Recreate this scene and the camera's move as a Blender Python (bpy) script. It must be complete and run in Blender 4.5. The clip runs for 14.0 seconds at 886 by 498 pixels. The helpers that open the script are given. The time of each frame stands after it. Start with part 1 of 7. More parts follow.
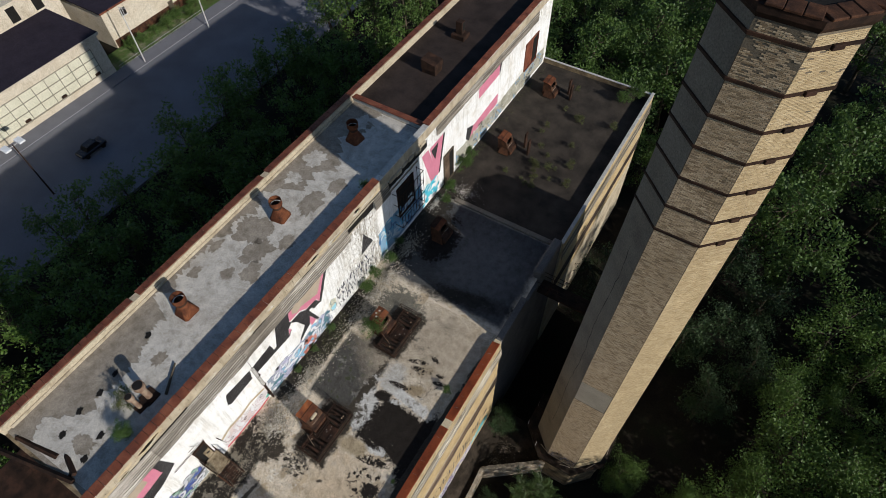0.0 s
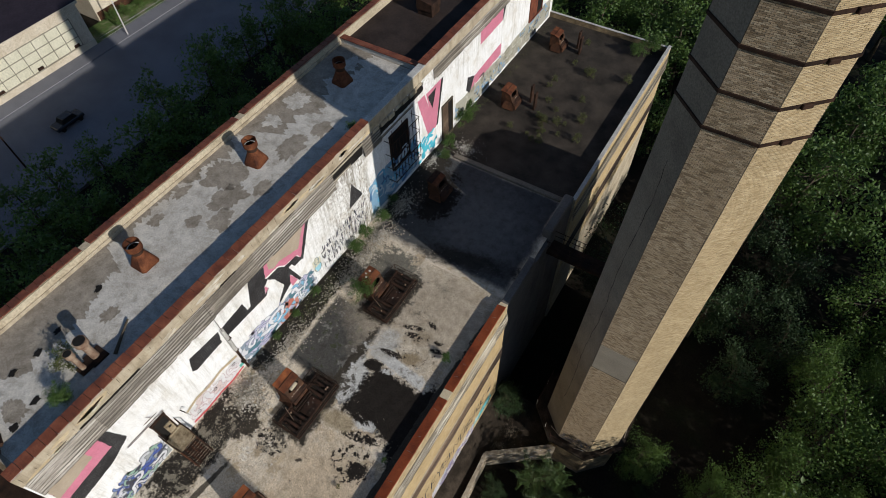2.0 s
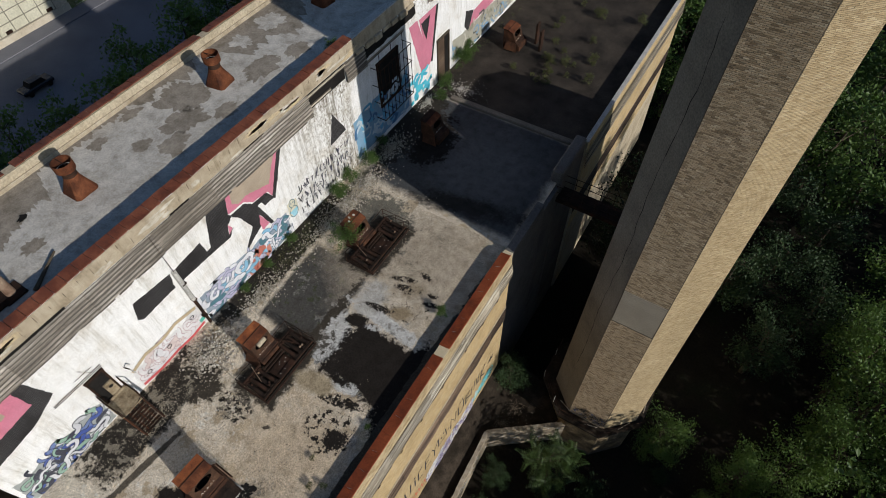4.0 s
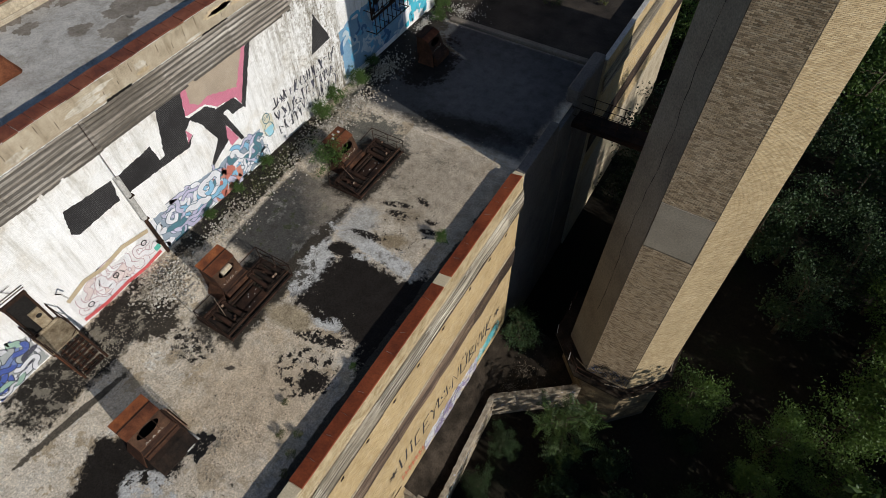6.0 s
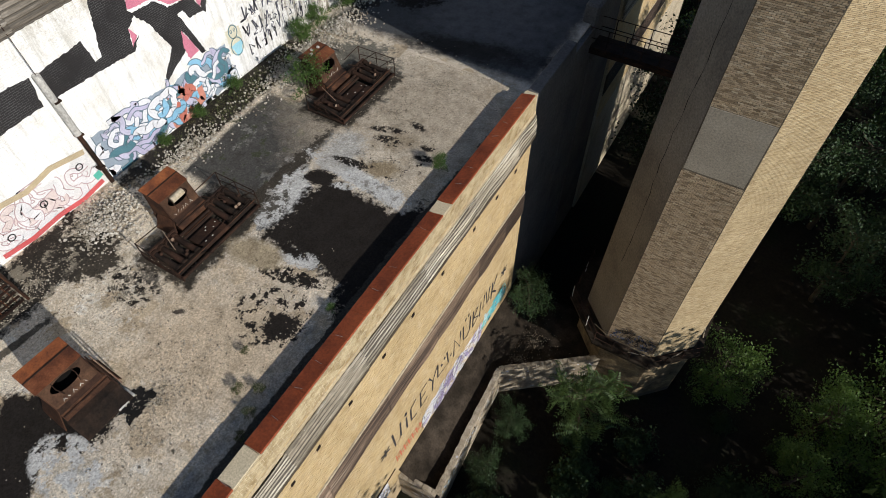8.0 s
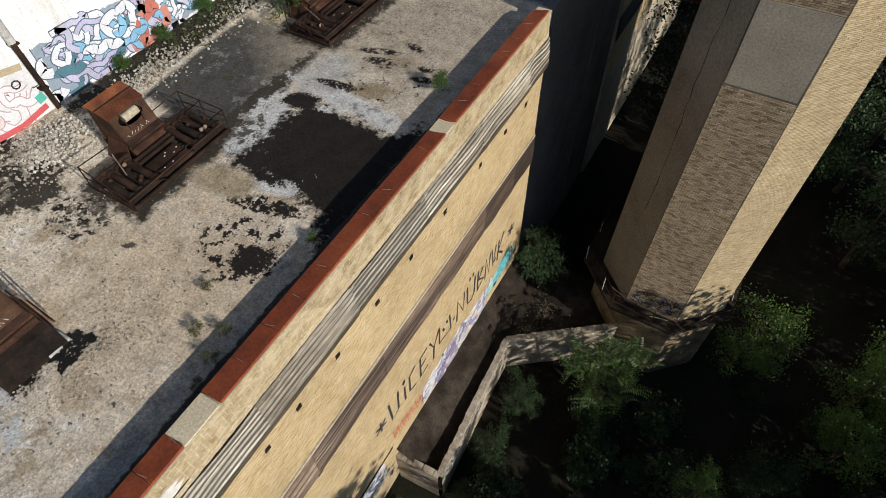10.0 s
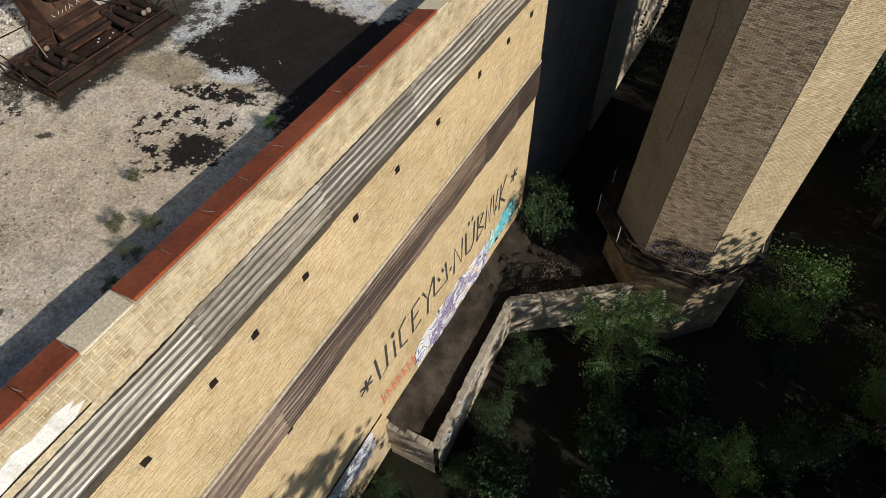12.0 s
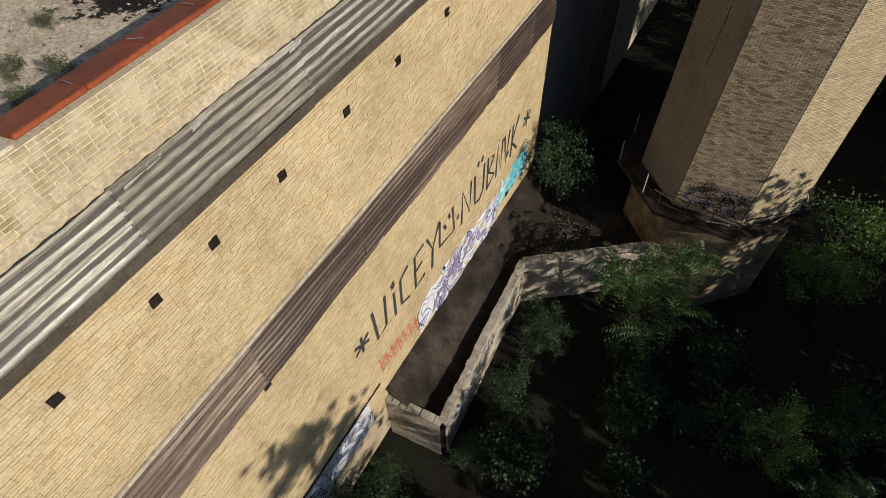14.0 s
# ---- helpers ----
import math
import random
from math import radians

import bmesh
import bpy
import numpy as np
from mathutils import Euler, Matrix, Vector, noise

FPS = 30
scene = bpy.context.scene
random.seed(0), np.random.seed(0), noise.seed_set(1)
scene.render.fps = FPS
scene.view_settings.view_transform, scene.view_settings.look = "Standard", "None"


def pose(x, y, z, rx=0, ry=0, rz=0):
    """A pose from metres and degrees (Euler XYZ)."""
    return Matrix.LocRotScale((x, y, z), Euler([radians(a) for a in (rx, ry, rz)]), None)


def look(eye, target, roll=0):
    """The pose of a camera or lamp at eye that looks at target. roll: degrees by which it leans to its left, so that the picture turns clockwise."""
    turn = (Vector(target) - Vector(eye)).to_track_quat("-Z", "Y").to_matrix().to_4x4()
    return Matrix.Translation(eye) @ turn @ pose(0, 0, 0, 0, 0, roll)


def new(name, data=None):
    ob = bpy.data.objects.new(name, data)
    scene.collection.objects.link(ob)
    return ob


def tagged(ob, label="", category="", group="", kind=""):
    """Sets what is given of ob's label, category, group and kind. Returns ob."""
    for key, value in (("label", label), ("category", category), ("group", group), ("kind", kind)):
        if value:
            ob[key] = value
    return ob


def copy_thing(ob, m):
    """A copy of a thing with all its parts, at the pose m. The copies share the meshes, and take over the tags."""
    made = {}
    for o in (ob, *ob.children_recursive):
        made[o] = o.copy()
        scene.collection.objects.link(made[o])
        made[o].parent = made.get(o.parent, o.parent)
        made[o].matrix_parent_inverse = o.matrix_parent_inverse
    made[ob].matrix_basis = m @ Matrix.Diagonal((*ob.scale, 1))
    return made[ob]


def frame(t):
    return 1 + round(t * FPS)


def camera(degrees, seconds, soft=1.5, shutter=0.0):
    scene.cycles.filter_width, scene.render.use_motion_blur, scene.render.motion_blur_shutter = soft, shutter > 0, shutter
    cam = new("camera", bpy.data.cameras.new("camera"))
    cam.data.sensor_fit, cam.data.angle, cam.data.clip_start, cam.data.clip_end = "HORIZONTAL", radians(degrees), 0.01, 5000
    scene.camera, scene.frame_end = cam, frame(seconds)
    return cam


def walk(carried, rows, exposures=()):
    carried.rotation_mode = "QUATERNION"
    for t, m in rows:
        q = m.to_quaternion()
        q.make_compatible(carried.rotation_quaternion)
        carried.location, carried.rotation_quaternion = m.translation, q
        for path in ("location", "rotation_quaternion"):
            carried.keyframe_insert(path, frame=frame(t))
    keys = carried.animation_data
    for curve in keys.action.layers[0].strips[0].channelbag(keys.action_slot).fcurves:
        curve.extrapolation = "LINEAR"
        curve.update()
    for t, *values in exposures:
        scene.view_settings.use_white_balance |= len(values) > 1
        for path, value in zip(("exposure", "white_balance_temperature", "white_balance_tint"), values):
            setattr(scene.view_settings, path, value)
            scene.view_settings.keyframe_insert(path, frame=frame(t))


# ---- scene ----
cam = camera(74.6, 14.0, soft=0.75)
PATH = [
    (0, (7.255, -4.994, 41.223), (6.626, -4.011, 39.599), -1.4),
    (0.5, (7.279, -4.929, 39.684), (6.649, -3.944, 38.062), -1.5),
    (1, (7.281, -4.927, 38.131), (6.649, -3.938, 36.511), -1.5),
    (1.5, (7.268, -4.978, 36.523), (6.634, -3.986, 34.907), -1.5),
    (2, (7.275, -4.948, 34.887), (6.638, -3.953, 33.273), -1.6),
    (2.2, (7.262, -4.982, 34.191), (6.625, -3.983, 32.58), -1.6),
    (4.5, (7.242, -4.811, 26.689), (6.608, -3.802, 25.083), -1.3),
    (5, (7.308, -4.944, 25.026), (6.674, -3.933, 23.421), -1.4),
    (5.5, (7.278, -5.102, 23.459), (6.642, -4.089, 21.856), -1.5),
    (6, (7.247, -5.24, 21.866), (6.615, -4.222, 20.265), -1.3),
    (6.5, (7.156, -5.186, 20.409), (6.521, -4.168, 18.809), -1.5),
    (7, (7.003, -5.135, 19.011), (6.365, -4.114, 17.414), -1.6),
    (7.5, (7.017, -4.987, 17.664), (6.379, -3.963, 16.069), -1.6),
    (8, (7.023, -4.957, 16.432), (6.386, -3.93, 14.838), -1.6),
    (8.2, (6.976, -4.948, 15.915), (6.34, -3.917, 14.324), -1.3),
    (10.3, (6.746, -5.033, 11.768), (6.115, -3.994, 10.18), -1.8),
    (10.5, (6.77, -5.036, 11.259), (6.135, -3.997, 9.672), -1.9),
    (11, (6.793, -5.146, 10.359), (6.157, -4.102, 8.776), -1.9),
    (11.5, (6.903, -5.126, 9.296), (6.266, -4.08, 7.715), -2.0),
    (12, (6.918, -5.083, 8.455), (6.282, -4.035, 6.875), -2.0),
    (12.5, (6.844, -4.992, 7.506), (6.21, -3.94, 5.928), -1.9),
    (13, (6.694, -4.952, 6.73), (6.063, -3.895, 5.154), -2.0),
    (13.5, (6.499, -4.993, 5.75), (5.869, -3.935, 4.174), -2.0),
    (14, (6.399, -5.128, 4.774), (5.771, -4.061, 3.203), -1.9),
]
EXPO = [(0.0, -0.28), (4.5, -0.5), (6.5, -0.42), (7.5, -0.22), (10.5, -0.14), (12.5, -0.06), (14.0, -0.18)]
walk(cam, [(t, look(eye, target, roll)) for t, eye, target, roll in PATH], EXPO)

# ---- light ----
SUN_EL, SUN_DIR = radians(25.6), Vector((0.981, -0.195))
world = bpy.data.worlds.new("sky")
scene.world = world
world.use_nodes = True
wn = world.node_tree
sky = wn.nodes.new("ShaderNodeTexSky")
sky.sky_type, sky.sun_disc = "NISHITA", False
sky.ozone_density, sky.dust_density = 3.6, 0.4
sky.sun_elevation, sky.sun_rotation = SUN_EL, math.atan2(SUN_DIR.x, SUN_DIR.y)
wn.links.new(sky.outputs[0], wn.nodes["Background"].inputs[0])
wn.nodes["Background"].inputs[1].default_value = 0.1
sun = new("sun", bpy.data.lights.new("sun", "SUN"))
sun.data.energy, sun.data.angle, sun.data.color = 5.1, radians(0.5), (1.0, 0.965, 0.925)
to_sun = Vector((SUN_DIR.x * math.cos(SUN_EL), SUN_DIR.y * math.cos(SUN_EL), math.sin(SUN_EL)))
sun.matrix_world = look(to_sun * 200, (0, 0, 0))


# ---- materials ----
def material(name, rough=0.85, metal=0.0):
    m = bpy.data.materials.new(name)
    m.use_nodes = True
    b = m.node_tree.nodes["Principled BSDF"]
    b.inputs["Roughness"].default_value, b.inputs["Metallic"].default_value = rough, metal
    b.inputs["Specular IOR Level"].default_value = 0.12 if rough >= 0.8 else 0.35
    return m, m.node_tree, b


def node(nt, kind, **values):
    n = nt.nodes.new("ShaderNode" + kind)
    for key, value in values.items():
        if key in n.inputs:
            n.inputs[key].default_value = value
    return n


def coords(nt, scale=(1, 1, 1)):
    geo = nt.nodes.new("ShaderNodeNewGeometry")
    m = nt.nodes.new("ShaderNodeMapping")
    m.inputs["Scale"].default_value = scale
    nt.links.new(geo.outputs["Position"], m.inputs["Vector"])
    return m.outputs["Vector"]


KEPT = {}


def noise_of(nt, vec, scale, detail=4.0, rough=0.6):
    key = (nt.name, nt.as_pointer(), vec.as_pointer(), round(scale, 3), detail, rough)
    if key not in KEPT:
        KEPT[key] = noise_node(nt, vec, scale, detail, rough)
    return KEPT[key]


def position_of(nt):
    key = (nt.name, nt.as_pointer(), "position")
    if key not in KEPT:
        KEPT[key] = nt.nodes.new("ShaderNodeNewGeometry").outputs["Position"]
    return KEPT[key]


def noise_node(nt, vec, scale, detail, rough):
    n = node(nt, "TexNoise", Scale=scale, Detail=detail, Roughness=rough)
    nt.links.new(vec, n.inputs["Vector"])
    return n.outputs["Fac"]


def ramp_of(nt, fac, stops):
    r = nt.nodes.new("ShaderNodeValToRGB")
    el = r.color_ramp.elements
    while len(el) < len(stops):
        el.new(0.5)
    for e, (p, c) in zip(el, stops):
        e.position = p
        e.color = (*c, 1) if len(c) == 3 else c
    nt.links.new(fac, r.inputs["Fac"])
    return r.outputs["Color"]


def mix_of(nt, fac, a, b, blend="MIX"):
    m = nt.nodes.new("ShaderNodeMix")
    m.data_type, m.blend_type = "RGBA", blend
    for sock, v in ((m.inputs[0], fac), (m.inputs[6], a), (m.inputs[7], b)):
        if isinstance(v, (int, float)):
            sock.default_value = v
        elif isinstance(v, tuple):
            sock.default_value = (*v, 1)
        else:
            nt.links.new(v, sock)
    return m.outputs[2]


def bump_of(nt, b, fac, strength=0.3, distance=0.02):
    u = node(nt, "Bump", Strength=strength, Distance=distance)
    nt.links.new(fac, u.inputs["Height"])
    nt.links.new(u.outputs[0], b.inputs["Normal"])


def mottled(name, colours, big=0.6, fine=14.0, rough=0.9, metal=0.0, bump=0.3, speck=None, stretch=(1, 1, 1), dist=0.02):
    """A surface of a few colours that change at a large and a fine scale."""
    m, nt, b = material(name, rough, metal)
    v = coords(nt, stretch)
    large, small = noise_of(nt, v, big, 6), noise_of(nt, v, fine, 5, 0.7)
    k = len(colours) - 1
    base = ramp_of(nt, large, [(0.3 + 0.4 * i / max(k, 1), c) for i, c in enumerate(colours)])
    shade = ramp_of(nt, small, [(0.3, (0.62, 0.62, 0.62)), (0.7, (1.25, 1.25, 1.25))])
    col = mix_of(nt, 1.0, base, shade, "MULTIPLY")
    if speck:
        pick = ramp_of(nt, noise_of(nt, v, speck[1], 3), [(speck[2], (0, 0, 0)), (speck[2] + 0.05, (1, 1, 1))])
        col = mix_of(nt, pick, col, speck[0])
    nt.links.new(col, b.inputs["Base Color"])
    if bump:
        bump_of(nt, b, small, bump, dist)
    return m


def island_mix(name, colours, rough=0.9, fine=30.0, bump=0.2, smear=None, translucent=0.0, blotch=1.0, cover=0.6):
    """Pieces of one mesh, each with its own tint; smear: a colour that covers them in ragged areas."""
    m, nt, b = material(name, rough)
    geo = nt.nodes.new("ShaderNodeNewGeometry")
    v = coords(nt)
    k = len(colours) - 1
    base = ramp_of(nt, geo.outputs["Random Per Island"], [(i / k, c) for i, c in enumerate(colours)])
    large = ramp_of(nt, noise_of(nt, v, 0.45, 8, 0.65), [(0.3, (1 - 0.4 * blotch, 1 - 0.43 * blotch, 1 - 0.5 * blotch)), (0.5, (0.95, 0.94, 0.91)), (0.72, (1 + 0.2 * blotch,) * 3)])
    small = noise_of(nt, v, fine, 4)
    shade = ramp_of(nt, small, [(0.25, (0.7, 0.7, 0.7)), (0.75, (1.2, 1.2, 1.2))])
    col = mix_of(nt, 1.0, mix_of(nt, 1.0, base, large, "MULTIPLY"), shade, "MULTIPLY")
    if smear:
        pick = ramp_of(nt, noise_of(nt, v, 1.9, 9, 0.75), [(0.48 - 0.1 * (cover > 0.6), (0, 0, 0)), (0.7 - 0.1 * (cover > 0.6), (cover,) * 3)])
        col = mix_of(nt, pick, col, smear)
    nt.links.new(col, b.inputs["Base Color"])
    if bump:
        bump_of(nt, b, small, bump, 0.01)
    if translucent:
        tr, mx = nt.nodes.new("ShaderNodeBsdfTranslucent"), nt.nodes.new("ShaderNodeMixShader")
        nt.links.new(col, tr.inputs["Color"])
        mx.inputs[0].default_value = translucent
        nt.links.new(b.outputs[0], mx.inputs[1])
        nt.links.new(tr.outputs[0], mx.inputs[2])
        nt.links.new(mx.outputs[0], nt.nodes["Material Output"].inputs["Surface"])
    return m


def region(nt, x, y, rx, ry, turn=0.0, square=False, scale=0.9, ragged=0.5, edge=0.06, grain=6.0):
    """A patch in plan with a ragged edge: 1 inside, 0 outside."""
    place = position_of(nt)
    m = nt.nodes.new("ShaderNodeMapping")
    m.vector_type = "TEXTURE"
    m.inputs["Location"].default_value = (x, y, 0)
    m.inputs["Rotation"].default_value = (0, 0, turn)
    m.inputs["Scale"].default_value = (rx, ry, 1000)
    nt.links.new(place, m.inputs["Vector"])
    if square:
        sp = nt.nodes.new("ShaderNodeSeparateXYZ")
        nt.links.new(m.outputs[0], sp.inputs[0])
        ab = []
        for k in (0, 1):
            n = nt.nodes.new("ShaderNodeMath")
            n.operation = "ABSOLUTE"
            nt.links.new(sp.outputs[k], n.inputs[0])
            ab.append(n.outputs[0])
        far = nt.nodes.new("ShaderNodeMath")
        far.operation = "MAXIMUM"
        nt.links.new(ab[0], far.inputs[0])
        nt.links.new(ab[1], far.inputs[1])
        dist = far.outputs[0]
    else:
        ln = nt.nodes.new("ShaderNodeVectorMath")
        ln.operation = "LENGTH"
        nt.links.new(m.outputs[0], ln.inputs[0])
        dist = ln.outputs["Value"]
    total = dist
    for sc, amp in ((scale, ragged), (grain, ragged * 0.45)):
        n = noise_of(nt, place, sc, 8, 0.72)
        ma = nt.nodes.new("ShaderNodeMath")
        ma.operation = "MULTIPLY_ADD"
        nt.links.new(n, ma.inputs[0])
        ma.inputs[1].default_value = amp * 2
        nt.links.new(total, ma.inputs[2])
        total = ma.outputs[0]
    off = ragged * 1.45
    lo, hi = (1 - edge + off) / 4, (1 + edge + off) / 4
    sc4 = nt.nodes.new("ShaderNodeMath")
    sc4.operation = "MULTIPLY"
    sc4.inputs[1].default_value = 0.25
    nt.links.new(total, sc4.inputs[0])
    return ramp_of(nt, sc4.outputs[0], [(lo, (1, 1, 1)), (hi, (0, 0, 0))])


def layered(name, base, layers, fine=9.0, rough=0.9, speck=None, bump=0.8, dist=0.03, big=0.35, grit=0.8):
    """A floor: a mottled base with ragged patches laid over it in turn."""
    m, nt, b = material(name, rough)
    v = coords(nt)
    k = len(base) - 1
    small, tiny = noise_of(nt, v, fine, 6, 0.75), noise_of(nt, v, fine * 4, 4, 0.7)
    col = ramp_of(nt, noise_of(nt, v, big, 8, 0.65), [(0.3 + 0.4 * i / k, c) for i, c in enumerate(base)])
    if speck:
        vo = node(nt, "TexVoronoi", Scale=speck[1])
        nt.links.new(v, vo.inputs["Vector"])
        pick = ramp_of(nt, vo.outputs["Color"], [(speck[2], (0, 0, 0)), (speck[2] + 0.06, (1, 1, 1))])
        near_c = ramp_of(nt, vo.outputs["Distance"], [(0.25, (1, 1, 1)), (0.45, (0, 0, 0))])
        col = mix_of(nt, mix_of(nt, 1.0, pick, near_c, "MULTIPLY"), col, speck[0])
    for colour, *args in layers:
        opts = args.pop() if isinstance(args[-1], dict) else {}
        spatter, cut = opts.pop("spatter", 0), opts.pop("cut", 0.53)
        mask = region(nt, *args, **opts)
        if spatter:
            dots = ramp_of(nt, noise_of(nt, v, spatter, 5, 0.7), [(cut, (0, 0, 0)), (cut + 0.04, (1, 1, 1))])
            mask = mix_of(nt, 1.0, mask, dots, "MULTIPLY")
        col = mix_of(nt, mask, col, colour)
    peb = node(nt, "TexVoronoi", Scale=24.0)
    nt.links.new(v, peb.inputs["Vector"])
    stones = ramp_of(nt, peb.outputs["Color"], [(0.2, (0.7, 0.69, 0.66)), (0.5, (1, 1, 1)), (0.85, (1.28, 1.27, 1.24))])
    col = mix_of(nt, grit, col, mix_of(nt, 1.0, col, stones, "MULTIPLY"))
    middle = noise_of(nt, v, 1.7, 8, 0.7)
    col = mix_of(nt, 1.0, col, ramp_of(nt, middle, [(0.3, (0.66, 0.64, 0.6)), (0.5, (1, 1, 1)), (0.7, (1.22, 1.22, 1.2))]), "MULTIPLY")
    shade = ramp_of(nt, small, [(0.28, (1 - 0.38 * grit,) * 3), (0.72, (1 + 0.32 * grit,) * 3)])
    shade2 = ramp_of(nt, tiny, [(0.3, (0.86, 0.86, 0.86)), (0.7, (1.12, 1.12, 1.12))])
    col = mix_of(nt, 1.0, mix_of(nt, 1.0, col, shade, "MULTIPLY"), shade2, "MULTIPLY")
    nt.links.new(col, b.inputs["Base Color"])
    bump_of(nt, b, mix_of(nt, 0.5, small, tiny), bump, dist)
    return m


def brick_paint(name, colours, joint, amount, big=0.7, streak=True, rough=0.85, drips=None):
    """Paint over brickwork on a wall in the y-z plane: the joints show through."""
    m, nt, b = material(name, rough)
    geo = nt.nodes.new("ShaderNodeNewGeometry")
    sp, cb = nt.nodes.new("ShaderNodeSeparateXYZ"), nt.nodes.new("ShaderNodeCombineXYZ")
    nt.links.new(geo.outputs["Position"], sp.inputs[0])
    nt.links.new(sp.outputs[1], cb.inputs[0])
    nt.links.new(sp.outputs[2], cb.inputs[1])
    bt = nt.nodes.new("ShaderNodeTexBrick")
    for key, value in (("Scale", 1.0), ("Mortar Size", 0.008), ("Mortar Smooth", 0.3), ("Brick Width", 0.216), ("Row Height", 0.075)):
        bt.inputs[key].default_value = value
    nt.links.new(cb.outputs[0], bt.inputs["Vector"])
    v = coords(nt)
    k = len(colours) - 1
    col = ramp_of(nt, noise_of(nt, v, big, 8, 0.65), [(0.3 + 0.35 * i / k, c) for i, c in enumerate(colours)])
    if streak:
        run = noise_of(nt, coords(nt, (1, 2.2, 0.22)), 1.1, 8, 0.75)
        col = mix_of(nt, 1.0, col, ramp_of(nt, run, [(0.3, (0.62, 0.6, 0.55)), (0.46, (0.96, 0.96, 0.955)), (0.6, (1.05, 1.05, 1.05))]), "MULTIPLY")
    if drips:
        def span(socket, lo, hi):
            n = nt.nodes.new("ShaderNodeMapRange")
            nt.links.new(socket, n.inputs[0])
            for key, value in (("From Min", lo), ("From Max", hi)):
                n.inputs[key].default_value = value
            return n.outputs[0]
        runs = noise_of(nt, coords(nt, (1, 3.4, 0.3)), 1.3, 10, 0.8)
        specks = noise_of(nt, v, 5.5, 8, 0.8)
        ends = nt.nodes.new("ShaderNodeMath")
        ends.operation = "MULTIPLY"
        nt.links.new(span(sp.outputs[1], drips[0], drips[1]), ends.inputs[0])
        nt.links.new(span(sp.outputs[1], drips[1] + 2.0, drips[1] + 1.2), ends.inputs[1])
        for area, cut, tint in ((ends.outputs[0], 0.47, (0.36, 0.33, 0.27)), (span(sp.outputs[2], drips[2], drips[3]), 0.44, (0.5, 0.46, 0.38))):
            for pattern in (runs, specks):
                mask = ramp_of(nt, pattern, [(cut - 0.06, (1, 1, 1)), (cut + 0.05, (0, 0, 0))])
                fade = nt.nodes.new("ShaderNodeMath")
                fade.operation = "MULTIPLY"
                nt.links.new(mask, fade.inputs[0])
                nt.links.new(area, fade.inputs[1])
                col = mix_of(nt, fade.outputs[0], col, mix_of(nt, 1.0, col, tint, "MULTIPLY"))
    patchy = ramp_of(nt, noise_of(nt, v, 0.9, 6), [(0.35, (0, 0, 0)), (0.65, (amount, amount, amount))])
    fac = mix_of(nt, 1.0, patchy, bt.outputs["Fac"], "MULTIPLY")
    col = mix_of(nt, fac, col, joint)
    fine = ramp_of(nt, noise_of(nt, v, 16, 5, 0.7), [(0.3, (0.82, 0.82, 0.82)), (0.7, (1.1, 1.1, 1.1))])
    nt.links.new(mix_of(nt, 1.0, col, fine, "MULTIPLY"), b.inputs["Base Color"])
    u = node(nt, "Bump", Strength=0.5, Distance=0.012)
    u.invert = True
    nt.links.new(bt.outputs["Fac"], u.inputs["Height"])
    nt.links.new(u.outputs[0], b.inputs["Normal"])
    return m


BRICK_TAN = [(0.47, 0.345, 0.175), (0.59, 0.44, 0.232), (0.36, 0.255, 0.125), (0.64, 0.5, 0.285), (0.53, 0.385, 0.19), (0.42, 0.31, 0.165)]
BRICK_EVEN = [tuple(0.45 * c + 0.55 * m for c, m in zip(q, (0.54, 0.405, 0.222))) for q in BRICK_TAN]
M_brick = island_mix("tan_brick", BRICK_EVEN, smear=(0.6, 0.49, 0.33), blotch=0.6)
# paler copy of the chimney brick for the sunny side: light in the colour
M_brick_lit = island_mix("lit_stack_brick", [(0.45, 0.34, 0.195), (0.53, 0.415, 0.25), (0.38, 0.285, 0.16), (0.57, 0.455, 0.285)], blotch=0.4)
M_mortar = mottled("mortar", [(0.5, 0.415, 0.27), (0.63, 0.53, 0.36)], 0.8, 20)
M_brick_top = island_mix("dull_tan_brick", [tuple(0.64 * c for c in q) for q in BRICK_TAN], smear=(0.62, 0.52, 0.34), blotch=0.6, cover=0.62)
M_mortar_low = mottled("worn_mortar", [(0.33, 0.25, 0.15), (0.46, 0.36, 0.225)], 0.8, 20)
# duller copy of the brick for the side that the sun only grazes
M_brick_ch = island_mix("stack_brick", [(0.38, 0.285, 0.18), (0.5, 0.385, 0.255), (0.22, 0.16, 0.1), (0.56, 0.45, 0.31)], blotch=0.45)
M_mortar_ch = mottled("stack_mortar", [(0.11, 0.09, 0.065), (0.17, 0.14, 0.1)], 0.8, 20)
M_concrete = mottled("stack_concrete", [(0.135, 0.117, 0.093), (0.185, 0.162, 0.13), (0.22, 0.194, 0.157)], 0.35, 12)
TARC, LIME, EARTH, GREY = (0.019, 0.0155, 0.013), (0.53, 0.52, 0.49), (0.035, 0.03, 0.024), (0.07, 0.067, 0.061)
PARAPET_SHADE = (0.3, 0.295, 0.28)


def torn(colour, x, y, rx, ry, turn=0.0, ragged=0.95, **more):
    """A patch whose edge frays at a scale that suits its size."""
    s = math.sqrt(rx * ry)
    return (colour, x, y, rx, ry, turn, {"scale": 2.0 ** round(math.log2(1.5 / s)), "grain": 4 * 2.0 ** round(math.log2(1.5 / s)), "ragged": ragged, "edge": 0.09, **more})


def drops(colour, x, y, rx, ry, size, cut, ragged=0.4):
    """A scatter of drops of one colour."""
    return (colour, x, y, rx, ry, 0.0, {"spatter": size, "ragged": ragged, "cut": cut})


